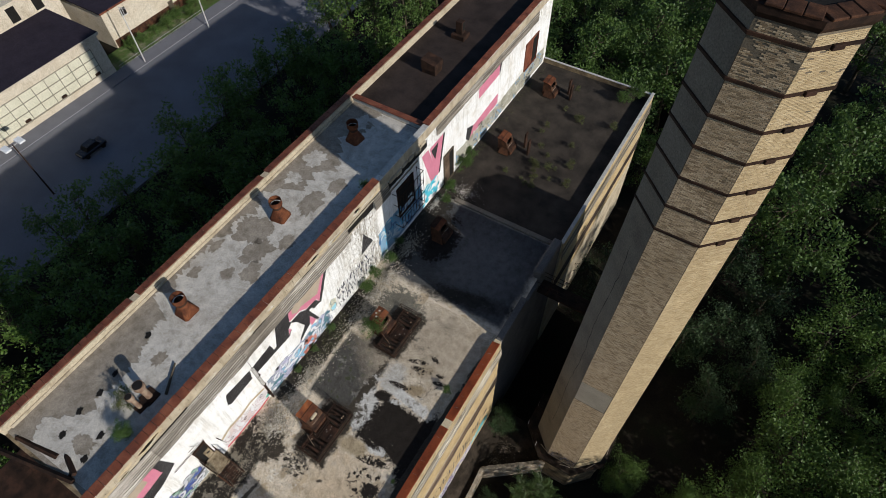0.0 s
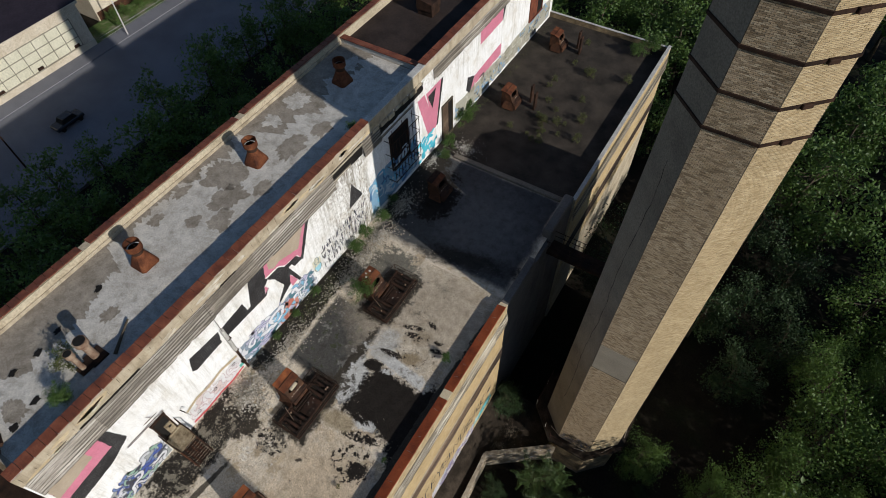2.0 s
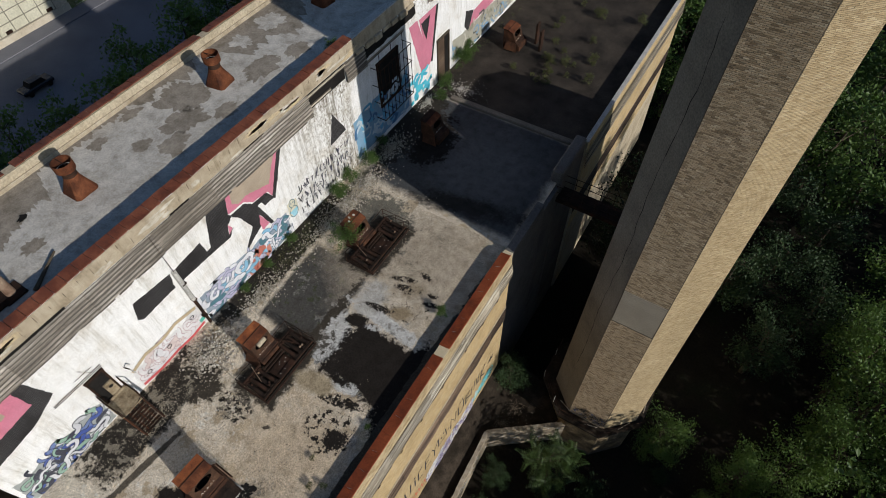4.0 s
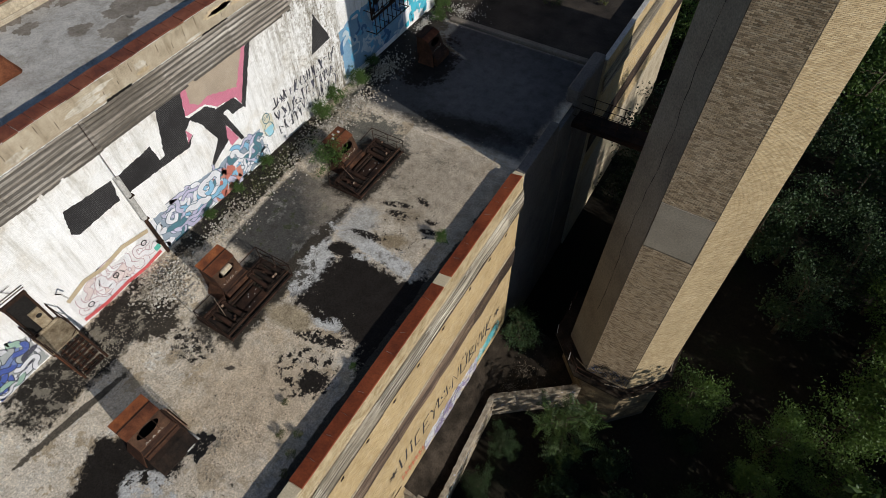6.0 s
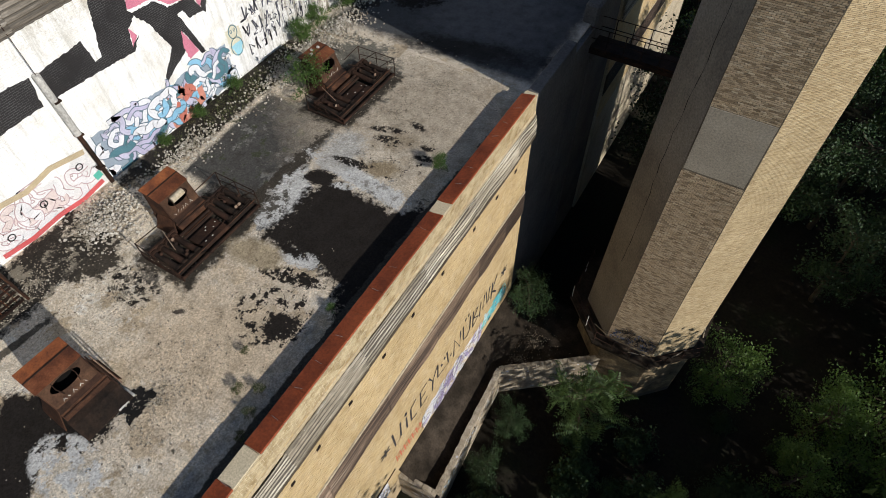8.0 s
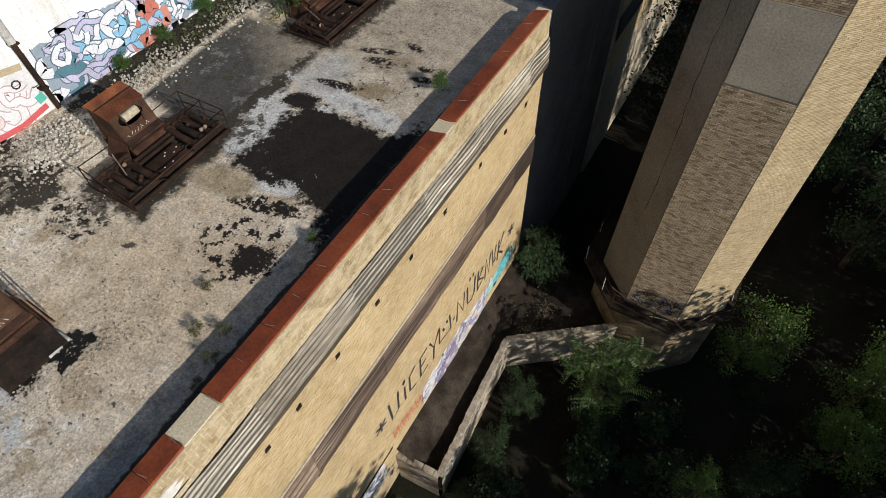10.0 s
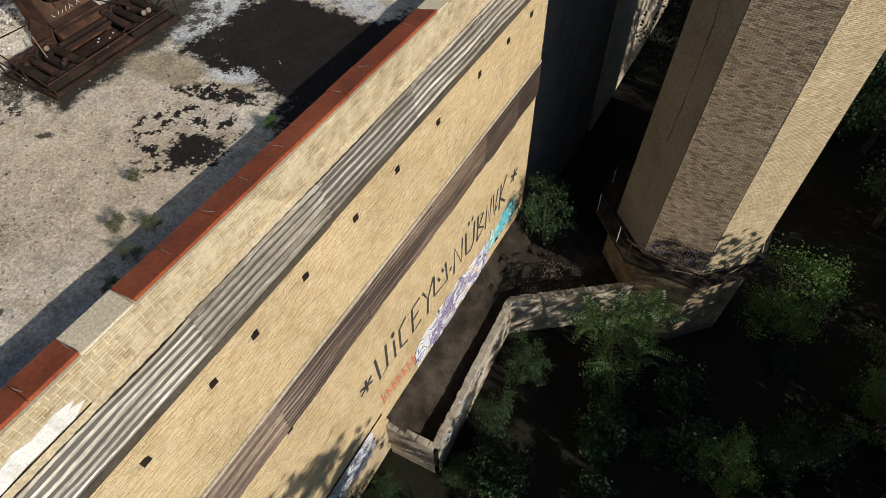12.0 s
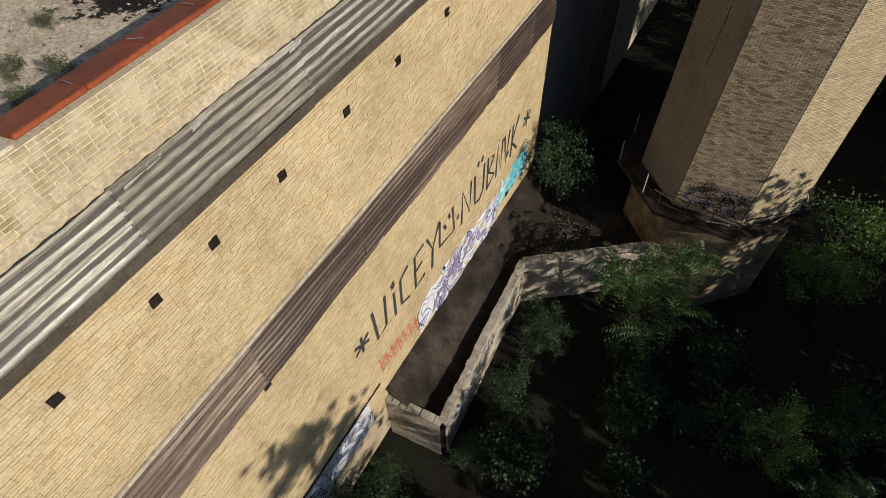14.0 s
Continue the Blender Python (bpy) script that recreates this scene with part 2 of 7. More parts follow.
OCHRE, DAMP = (0.36, 0.29, 0.19), (0.05, 0.042, 0.032)
GRAVEL = [(0.48, 0.4, 0.295), (0.61, 0.53, 0.415), (0.69, 0.62, 0.51)]
GROUND_TONES = [
    drops((0.43, 0.345, 0.235), -5.0, 3.0, 8.0, 14.0, 0.7, 0.53),
    drops((0.68, 0.64, 0.56), -6.5, -4.0, 6.0, 8.0, 1.1, 0.58),
    # grey strip as wide as the parapet's shadow: shade put in the colour
    (PARAPET_SHADE, -0.9, -4.5, 0.75, 5.2, 0.0, {"square": True, "ragged": 0.3, "scale": 1.2}),
    (GREY, -8.6, 6.6, 2.05, 2.8, 0.03, {"square": True, "ragged": 0.14, "scale": 1.0}),
    drops((0.045, 0.05, 0.03), -8.6, 7.0, 2.4, 2.9, 1.7, 0.56),
    drops((0.16, 0.155, 0.14), -8.6, 6.6, 2.2, 2.6, 1.2, 0.57),
    torn((0.42, 0.355, 0.27), -4.3, 11.6, 4.6, 4.2, ragged=0.6, edge=0.6),
    torn((0.15, 0.14, 0.115), -8.8, 12.4, 2.6, 2.2),
    torn((0.55, 0.44, 0.31), -3.8, -1.2, 3.0, 3.2, 0.4, edge=0.6),
]
LIME_AND_TAR = [
    torn(DAMP, -7.5, 1.95, 1.35, 2.2, square=True, ragged=0.4),
    torn(DAMP, -7.5, 11.1, 1.35, 2.1, square=True, ragged=0.4),
    torn(DAMP, -6.75, 5.4, 0.45, 3.2, ragged=1.0),
    torn(DAMP, -10.6, -1.0, 1.5, 1.2, 0.3, ragged=0.9),
    torn(LIME, -5.95, 4.75, 0.75, 1.6, 0.1, 0.8),
    torn(LIME, -4.2, 7.0, 2.6, 0.42, -0.1, 0.8),
    torn((0.44, 0.42, 0.38), -5.7, 7.9, 0.8, 1.2, 0.1, 0.9, edge=0.3),
    drops((0.3, 0.28, 0.25), -4.6, 5.6, 3.0, 3.2, 1.8, 0.56),
    torn((0.1, 0.09, 0.075), -6.1, 4.2, 0.5, 0.75, 0.2, 1.2, spatter=3.0, cut=0.48),
    torn(TARC, -5.55, 6.25, 0.65, 0.42, 0.3, 0.8),
    torn(TARC, -3.1, 4.5, 2.4, 1.85, -0.06, 0.55, square=True),
    torn(TARC, -4.6, 5.5, 0.95, 0.5, 0.2, 0.9),
]
TAR_EDGES = [
    torn(TARC, -1.1, 4.2, 1.0, 2.6, ragged=0.6),
    torn(LIME, -4.45, 6.35, 0.5, 0.2, 0.35, 1.1, spatter=4.0, cut=0.44),
    torn(LIME, -2.6, 6.55, 0.7, 0.2, -0.2, 1.1, spatter=4.0, cut=0.46),
    torn(LIME, -3.75, 2.75, 0.8, 0.32, 0.1, 0.9),
    torn(TARC, -3.5, 2.0, 1.2, 0.3, 0.2, 1.2, spatter=3.0, cut=0.43),
    torn(TARC, -4.4, 2.95, 0.9, 0.26, -0.05, 1.2, spatter=3.0, cut=0.42),
    torn(OCHRE, -5.25, 2.15, 1.15, 0.55, 0.12, 0.4, edge=0.2),
    drops(TARC, -3.0, 0.5, 1.4, 1.2, 3.4, 0.52),
    torn(TARC, -2.5, 0.3, 0.6, 0.5, 0.5),
    torn((0.3, 0.235, 0.15), -3.7, 7.85, 0.75, 0.45, 0.3, 0.6, edge=0.3),
    torn((0.33, 0.27, 0.19), -3.9, 9.6, 0.7, 0.45, 0.5, 0.7, edge=0.35),
]
SPOTS = [
    torn(TARC, -4.75, 9.9, 0.85, 0.2, 0.32, 1.2, spatter=4.0, cut=0.44),
    torn(TARC, -4.4, 9.4, 0.7, 0.24, 0.25, 1.2, spatter=4.0, cut=0.45),
    torn(TARC, -3.75, 10.7, 0.45, 0.2, -0.3, 1.2, spatter=4.0, cut=0.45),
    torn(TARC, -5.0, 7.55, 0.85, 0.2, 0.1, 1.0, spatter=4.0, cut=0.42),
    torn(TARC, -2.45, 9.2, 0.6, 0.18, 0.25, 1.2, spatter=4.0, cut=0.45),
    torn(TARC, -2.7, 9.75, 0.4, 0.16, 0.2, 1.2, spatter=4.0, cut=0.46),
    drops(TARC, -3.6, 8.4, 1.5, 1.4, 3.0, 0.58),
    drops(TARC, -7.9, -0.95, 1.0, 0.8, 3.6, 0.5, 0.6),
    torn((0.12, 0.105, 0.085), -7.9, -0.95, 0.9, 0.5, 0.6, 1.3, spatter=3.0, cut=0.5),
    torn((0.08, 0.065, 0.05), -5.8, -0.95, 0.2, 0.1, 0.5, 1.2),
    drops(TARC, -5.0, -2.2, 2.6, 2.6, 2.6, 0.66),
]
WALL_FOOT = [
    torn(EARTH, -11.35, -3.4, 1.2, 3.4, square=True, ragged=0.7),
    drops((0.2, 0.175, 0.135), -11.3, -3.6, 1.2, 3.4, 1.7, 0.52),
    torn(EARTH, -12.0, 8.0, 1.0, 6.0, ragged=0.6),
    torn(TARC, -6.5, -6.7, 1.1, 1.7, 0.45, 0.6, square=True),
    torn(TARC, -5.5, -5.2, 1.0, 0.8, 0.45),
    drops(LIME, -4.8, -6.2, 1.3, 0.8, 1.9, 0.47),
    drops((0.13, 0.115, 0.09), -5.0, 3.0, 7.0, 13.0, 1.3, 0.66, 0.2),
    torn((0.1, 0.085, 0.065), -9.6, -5.6, 0.18, 2.4, -0.12, 0.9),
    ((0.06, 0.055, 0.045), -0.75, 0.0, 0.4, 12.0, 0.0, {"ragged": 0.6, "scale": 0.7}),
]


def reaching(layers, y0, y1):
    """The patches that reach into a stretch of the terrace."""
    return [(q[0], *q[1:-1], dict(q[-1])) for q in layers if q[2] + 1.7 * max(q[3], q[4]) > y0 and q[2] - 1.7 * max(q[3], q[4]) < y1]


FLOOR_LAYERS, SEAM_Y = GROUND_TONES + LIME_AND_TAR + TAR_EDGES + SPOTS + WALL_FOOT, 4.6
M_gravel_near = layered("near_terrace_gravel", GRAVEL, reaching(FLOOR_LAYERS, -16, SEAM_Y), 11, speck=((0.78, 0.75, 0.68), 15.0, 0.74), big=0.3)
M_gravel = layered("terrace_gravel", GRAVEL, reaching(FLOOR_LAYERS, SEAM_Y, 15), 11, speck=((0.78, 0.75, 0.68), 15.0, 0.74), big=0.3)
# the chimney's shade is put into this floor's colour as dark layers
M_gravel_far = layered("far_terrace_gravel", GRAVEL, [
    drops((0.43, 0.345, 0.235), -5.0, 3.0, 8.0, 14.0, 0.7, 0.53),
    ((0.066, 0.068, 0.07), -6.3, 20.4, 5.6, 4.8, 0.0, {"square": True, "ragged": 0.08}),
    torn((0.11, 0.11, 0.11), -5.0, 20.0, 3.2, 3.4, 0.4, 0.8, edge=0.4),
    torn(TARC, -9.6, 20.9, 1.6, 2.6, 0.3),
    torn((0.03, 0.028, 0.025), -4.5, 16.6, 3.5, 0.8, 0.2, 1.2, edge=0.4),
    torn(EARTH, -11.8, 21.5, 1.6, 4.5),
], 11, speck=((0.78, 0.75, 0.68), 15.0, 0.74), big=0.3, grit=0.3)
M_tar = mottled("tar_floor", [(0.02, 0.017, 0.014), (0.042, 0.035, 0.028), (0.065, 0.053, 0.041)], 0.5, 10, rough=0.9)
M_pale = mottled("pale_lime", [(0.35, 0.34, 0.31), (0.52, 0.5, 0.46)], 1.5, 12)
M_roof = layered("gravel_roof", [(0.38, 0.35, 0.305), (0.47, 0.44, 0.39), (0.54, 0.51, 0.46)], [], 10, speck=((0.55, 0.53, 0.49), 19.0, 0.8), big=0.5, grit=0.45)
M_screed = layered("grey_screed", [(0.2, 0.172, 0.135), (0.255, 0.222, 0.18), (0.3, 0.265, 0.215)], [], 7, bump=0.3, big=0.7, grit=0.45)
M_roof_dark = mottled("tar_roof", [(0.018, 0.013, 0.011), (0.035, 0.026, 0.022), (0.05, 0.036, 0.03)], 0.5, 8, rough=0.8)
M_white = brick_paint("white_wall", [(0.66, 0.62, 0.55), (0.82, 0.81, 0.78), (0.86, 0.855, 0.84)], (0.5, 0.47, 0.42), 0.55, drips=(9.0, 15.0, 5.0, 7.4))
M_render = mottled("cream_render", [(0.34, 0.28, 0.19), (0.45, 0.38, 0.27), (0.5, 0.43, 0.31)], 0.5, 9)
M_ochre_render = mottled("ochre_render", [(0.4, 0.31, 0.19), (0.5, 0.4, 0.255), (0.56, 0.455, 0.3)], 0.7, 12)
M_red = mottled("red_tile", [(0.16, 0.032, 0.009), (0.28, 0.056, 0.014), (0.36, 0.082, 0.024)], 0.9, 12, rough=0.65)
M_red_old = mottled("old_red_tile", [(0.07, 0.022, 0.013), (0.15, 0.042, 0.02), (0.22, 0.075, 0.038)], 1.2, 14, rough=0.75)
M_pipe = mottled("scaled_pipe", [(0.1, 0.05, 0.03), (0.24, 0.16, 0.11), (0.36, 0.28, 0.2)], 2.0, 18)
M_rust = mottled("rust", [(0.045, 0.018, 0.011), (0.105, 0.036, 0.017), (0.19, 0.07, 0.031)], 1.5, 20, rough=0.8)
M_orange = mottled("orange_rust", [(0.12, 0.036, 0.014), (0.25, 0.072, 0.021), (0.35, 0.118, 0.036)], 1.8, 16, rough=0.75)
M_front = mottled("brown_front", [(0.03, 0.017, 0.011), (0.065, 0.034, 0.02), (0.11, 0.058, 0.033)], 2.0, 18, rough=0.8)
M_lime_mark = mottled("pale_mark", [(0.5, 0.47, 0.4), (0.66, 0.63, 0.56)], 3, 25)
M_rust_mid = mottled("brown_rust", [(0.025, 0.014, 0.01), (0.06, 0.028, 0.016), (0.11, 0.05, 0.026)], 2.0, 18, rough=0.8)
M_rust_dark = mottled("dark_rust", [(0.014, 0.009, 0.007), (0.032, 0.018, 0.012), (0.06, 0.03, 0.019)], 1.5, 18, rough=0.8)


def sheet_material(name, colours, valley_tone, top, pitch):
    """Corrugated sheet, darker in its valleys; top and pitch say where the ridges run."""
    m, nt, b = material(name, 0.65)
    v = coords(nt, (1, 0.3, 2.0))
    sp = nt.nodes.new("ShaderNodeSeparateXYZ")
    geo = nt.nodes.new("ShaderNodeNewGeometry")
    nt.links.new(geo.outputs["Position"], sp.inputs[0])

    def calc(op, a, c):
        n = nt.nodes.new("ShaderNodeMath")
        n.operation = op
        for sock, q in zip(n.inputs, (a, c)):
            if isinstance(q, (int, float)):
                sock.default_value = q
            else:
                nt.links.new(q, sock)
        return n.outputs[0]
    phase = calc("MULTIPLY", calc("SUBTRACT", top, sp.outputs[2]), 2 * math.pi / pitch)
    loose = calc("MULTIPLY", calc("SUBTRACT", noise_of(nt, v, 1.3, 5, 0.7), 0.5), 2.2)
    wave = calc("ADD", calc("SINE", calc("ADD", phase, 2.4), 0.0), loose)
    valley_mask = ramp_of(nt, calc("ADD", calc("MULTIPLY", wave, 0.25), 0.5), [(0.57, (0, 0, 0)), (0.67, (0.9, 0.9, 0.9))])
    k = len(colours) - 1
    base = ramp_of(nt, noise_of(nt, v, 0.55, 7, 0.65), [(0.3 + 0.4 * i / k, c) for i, c in enumerate(colours)])
    fine = noise_of(nt, v, 14, 5, 0.75)
    info = nt.nodes.new("ShaderNodeObjectInfo")
    base = mix_of(nt, 1.0, base, ramp_of(nt, info.outputs["Random"], [(0.0, (0.5, 0.47, 0.43)), (0.5, (0.8, 0.79, 0.77)), (1.0, (1.15, 1.15, 1.15))]), "MULTIPLY")
    streak = noise_of(nt, coords(nt, (1, 0.12, 4.0)), 1.6, 8, 0.75)
    base = mix_of(nt, 1.0, base, ramp_of(nt, streak, [(0.36, (0.4, 0.37, 0.33)), (0.48, (0.85, 0.84, 0.82)), (0.62, (1.6, 1.6, 1.62))]), "MULTIPLY")
    col = mix_of(nt, valley_mask, base, valley_tone)
    col = mix_of(nt, 1.0, col, ramp_of(nt, fine, [(0.3, (0.6, 0.6, 0.6)), (0.7, (1.3, 1.3, 1.3))]), "MULTIPLY")
    nt.links.new(col, b.inputs["Base Color"])
    bump_of(nt, b, fine, 0.2, 0.01)
    return m


SHEET_C, BROWN_C = [(0.24, 0.205, 0.15), (0.44, 0.395, 0.31), (0.7, 0.665, 0.575)], [(0.05, 0.03, 0.02), (0.12, 0.078, 0.05), (0.24, 0.175, 0.12)]
M_sheet = sheet_material("weathered_sheet", SHEET_C, (0.05, 0.04, 0.03), -0.47, 1.09 / 6)
M_sheet_main = sheet_material("weathered_sheet_high", [(0.13, 0.112, 0.09), (0.27, 0.24, 0.2), (0.46, 0.43, 0.38)], (0.07, 0.06, 0.048), 7.95, 1.45 / 7)
M_sheet_brown = sheet_material("brown_sheet", BROWN_C, (0.022, 0.014, 0.01), -5.5, 1.65 / 9)
M_stone = mottled("rubble", [(0.3, 0.27, 0.22), (0.45, 0.42, 0.37), (0.55, 0.52, 0.47)], 3, 25)
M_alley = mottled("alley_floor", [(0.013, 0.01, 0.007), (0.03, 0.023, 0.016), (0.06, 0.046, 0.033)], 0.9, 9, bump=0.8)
# near-black, so that the trees' shade is held in the floor colour
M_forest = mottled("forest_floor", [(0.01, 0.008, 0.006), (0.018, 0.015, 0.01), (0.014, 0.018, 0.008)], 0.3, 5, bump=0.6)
M_asphalt = mottled("asphalt", [(0.14, 0.14, 0.152), (0.19, 0.19, 0.205)], 0.2, 8)
M_leaf = island_mix("leaves", [(0.05, 0.1, 0.018), (0.075, 0.135, 0.028), (0.1, 0.165, 0.04), (0.06, 0.115, 0.025)], 0.5, 12, 0.0, translucent=0.3)
M_leaf_dry = island_mix("dry_leaves", [(0.08, 0.1, 0.03), (0.12, 0.12, 0.045), (0.06, 0.09, 0.025)], 0.7, 12, 0.0, translucent=0.25)
M_bark = mottled("bark", [(0.06, 0.045, 0.03), (0.11, 0.09, 0.065)], 2, 20)
M_plinth = mottled("stained_plinth", [(0.08, 0.06, 0.038), (0.2, 0.15, 0.09), (0.36, 0.27, 0.15)], 1.3, 10, bump=0.9)
M_patch = mottled("grey_render_patch", [(0.3, 0.26, 0.2), (0.38, 0.33, 0.255)], 0.8, 14)
M_low = mottled("stained_masonry", [(0.2, 0.16, 0.115), (0.38, 0.31, 0.22), (0.52, 0.45, 0.34)], 1.6, 10, bump=0.9, speck=((0.55, 0.56, 0.6), 2.6, 0.63))
M_band = brick_paint("crumbling_render", [(0.27, 0.22, 0.15), (0.42, 0.35, 0.25), (0.5, 0.43, 0.32)], (0.2, 0.16, 0.11), 0.7, 1.1)
M_tray = mottled("black_scale", [(0.01, 0.008, 0.007), (0.022, 0.015, 0.011), (0.04, 0.024, 0.016)], 2.5, 18)
# near-black, mostly for holes and openings: unlit depth put in the colour
M_black = mottled("dark_void", [(0.012, 0.011, 0.01), (0.02, 0.018, 0.016)], 1, 9)


# ---- building helpers ----
def obj(name, bm, mat, parent=None, label=""):
    me = bpy.data.meshes.new(name)
    bm.to_mesh(me)
    bm.free()
    if mat:
        me.materials.append(mat)
    o = new(name, me)
    if parent:
        o.parent = parent
    if label:
        o["label"] = label
    return o


def part(name, bm, mat, parent, label=""):
    return obj(name, bm, mat, parent, label)


def box(x0, x1, y0, y1, z0, z1, bm=None, bevel=0.0):
    bm = bm or bmesh.new()
    r = bmesh.ops.create_cube(bm, size=1)
    m = Matrix.LocRotScale(((x0 + x1) / 2, (y0 + y1) / 2, (z0 + z1) / 2), None, (abs(x1 - x0), abs(y1 - y0), abs(z1 - z0)))
    bmesh.ops.transform(bm, matrix=m, verts=r["verts"])
    if bevel:
        edges = list({e for v in r["verts"] for e in v.link_edges})
        bmesh.ops.bevel(bm, geom=edges, offset=bevel, segments=1, affect="EDGES")
    return bm


def bar(a, b, r, bm=None, sides=6, r2=None):
    """A round bar from a to b."""
    bm = bm or bmesh.new()
    a, b = Vector(a), Vector(b)
    d = b - a
    c = bmesh.ops.create_cone(bm, cap_ends=True, segments=sides, radius1=r, radius2=r if r2 is None else r2, depth=d.length)
    m = Matrix.Translation((a + b) / 2) @ d.to_track_quat("Z", "Y").to_matrix().to_4x4()
    bmesh.ops.transform(bm, matrix=m, verts=c["verts"])
    return bm


def mesh_of(name, verts, faces, mat, parent=None, label=""):
    me = bpy.data.meshes.new(name)
    me.from_pydata(verts, [], faces)
    me.update()
    if mat:
        me.materials.append(mat)
    o = new(name, me)
    if parent:
        o.parent = parent
    if label:
        o["label"] = label
    return o


def empty(name, x=0.0, y=0.0, z=0.0):
    e = new(name)
    e.location = (x, y, z)
    return e


def under(o, parent):
    """Hangs a part that was built in world places under a thing that stands elsewhere."""
    o.parent = parent
    o.matrix_parent_inverse = Matrix.Translation(-parent.location)
    return o


def blob(name, cx, cy, rx, ry, z, mat, seed, parent=None, turn=0.0, rough=0.42, n=130):
    """A flat patch with a ragged outline."""
    verts = [(cx, cy, z)]
    for i in range(n):
        a = 2 * math.pi * i / n
        k = 1 + rough * noise.fractal(Vector((math.cos(a) * 1.3 + seed * 7.1, math.sin(a) * 1.3, seed)), 0.5, 2.1, 8)
        u, v = rx * k * math.cos(a), ry * k * math.sin(a)
        verts.append((cx + u * math.cos(turn) - v * math.sin(turn), cy + u * math.sin(turn) + v * math.cos(turn), z))
    return mesh_of(name, verts, [(0, i + 1, (i + 1) % n + 1) for i in range(n)], mat, parent)


# ---- ground ----
ALLEY, WOODS, STREET = -15.0, -18.0, -18.0
TERR_X, MAIN_X, BACK_X, ROOF_Z, TOP_Z = 0.0, -12.65, -20.9, 7.6, 9.0
NEAR_Y, FAR_Y = -9.2, 48.4


def ground_height(x, y):
    slope = min(max((x - 1.5) / 9, 0), 1) if y < 60 else 1
    return STREET + (WOODS - STREET) * slope + 0.25 * noise.noise(Vector((x * 0.15, y * 0.15, 0)))


gx = sorted({*range(-400, -100, 30), *range(-100, 101, 4), *range(100, 401, 30)})
gy = sorted({*range(-400, -80, 30), *range(-80, 121, 4), *range(120, 431, 30)})
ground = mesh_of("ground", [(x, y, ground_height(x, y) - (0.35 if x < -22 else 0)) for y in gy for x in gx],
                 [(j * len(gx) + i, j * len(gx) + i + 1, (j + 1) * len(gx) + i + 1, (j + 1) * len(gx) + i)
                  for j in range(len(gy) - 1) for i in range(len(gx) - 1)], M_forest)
tagged(ground, "earth under trees and bushes, darkened for their shade", "ground", kind="structure")
road = obj("road", box(-77, -57, -200, 300, STREET - 0.6, STREET + 0.02), M_asphalt)
tagged(road, "grey asphalt street in shade", "road", kind="structure")

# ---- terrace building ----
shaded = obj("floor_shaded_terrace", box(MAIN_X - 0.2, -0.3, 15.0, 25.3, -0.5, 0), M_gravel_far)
tagged(shaded, "smooth roof terrace, the chimney's shade put into its colour", "floor", kind="structure")
terrace_near = obj("floor_near_terrace", box(MAIN_X - 0.2, -0.3, -16, SEAM_Y, -0.5, 0), M_gravel_near)
tagged(terrace_near, "weathered gravelly concrete roof terrace with tar stains", "floor", kind="structure")
terrace = obj("floor_terrace", box(MAIN_X - 0.2, -0.3, SEAM_Y, 15.0, -0.5, 0), M_gravel)
tagged(terrace, "weathered gravelly concrete roof terrace", "floor", kind="structure")
terrace2 = obj("floor_far_terrace", box(MAIN_X - 0.2, -0.3, 25.3, FAR_Y, -0.62, -0.12), M_tar)
tagged(terrace2, "dark tarred roof terrace", "floor", kind="structure")
wall_outer = empty("wall_outer")
tagged(wall_outer, "tall tan brick wall with two bands of corrugated sheet", "wall", kind="structure")
part("wall_core", box(-0.55, -0.007, -16, 14.4, -1.9, 0.6), M_mortar, wall_outer)
part("wall_core", box(-0.55, -0.009, -16, 14.4, -17.5, -1.9), M_mortar_low, wall_outer)
wall_shade = empty("wall_middle")
tagged(wall_shade, "brick wall without coping beside the chimney", "wall", kind="structure")
# darkened render: holds the chimney's shadow on this stretch of wall
M_render_shaded = mottled("shaded_render", [(0.09, 0.085, 0.08), (0.14, 0.13, 0.12), (0.17, 0.155, 0.14)], 0.4, 9)
part("wall_core", box(-0.55, -0.03, 14.4, 18.9, -17.5, 0.5, bevel=0.04), M_render_shaded, wall_shade)
part("wall_core", box(-0.55, -0.03, 18.9, 21.4, -17.5, -0.1), M_render_shaded, wall_shade)
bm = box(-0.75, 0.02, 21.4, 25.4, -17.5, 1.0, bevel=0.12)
part("wall_core", bm, M_render_shaded, wall_shade)
wall_far = empty("wall_far")
tagged(wall_far, "tan brick wall of the far terrace with sheet bands", "wall", kind="structure")
part("wall_core", box(-0.12, 0.15, 25.4, FAR_Y, -17.5, 0.55), M_render, wall_far)
part("wall_core", box(MAIN_X, -0.12, FAR_Y - 0.22, FAR_Y, -17.5, 0.4), M_plinth, wall_far)
part("coping", box(MAIN_X, -0.12, FAR_Y - 0.24, FAR_Y + 0.02, 0.4, 0.45, bevel=0.012), M_pale, wall_far, "thin pale coping")

main = empty("wall_main")
tagged(main, "white painted brick wall with graffiti", "wall", kind="structure")
part("wall_core", box(MAIN_X - 0.5, MAIN_X, NEAR_Y, FAR_Y, -17.5, 8.85), M_white, main)
back = obj("wall_back", box(BACK_X, BACK_X + 0.5, NEAR_Y, FAR_Y, -17.5, 8.72), M_render)
tagged(back, "cream rendered rear wall of the long building", "wall", kind="structure")
for nm, y in (("wall_near_gable", NEAR_Y), ("wall_far_gable", FAR_Y - 0.45)):
    tagged(obj(nm, box(BACK_X + 0.5, MAIN_X - 0.5, y, y + 0.45, -17.5, 8.0), M_plinth), "stained rendered gable wall", "wall", kind="structure")
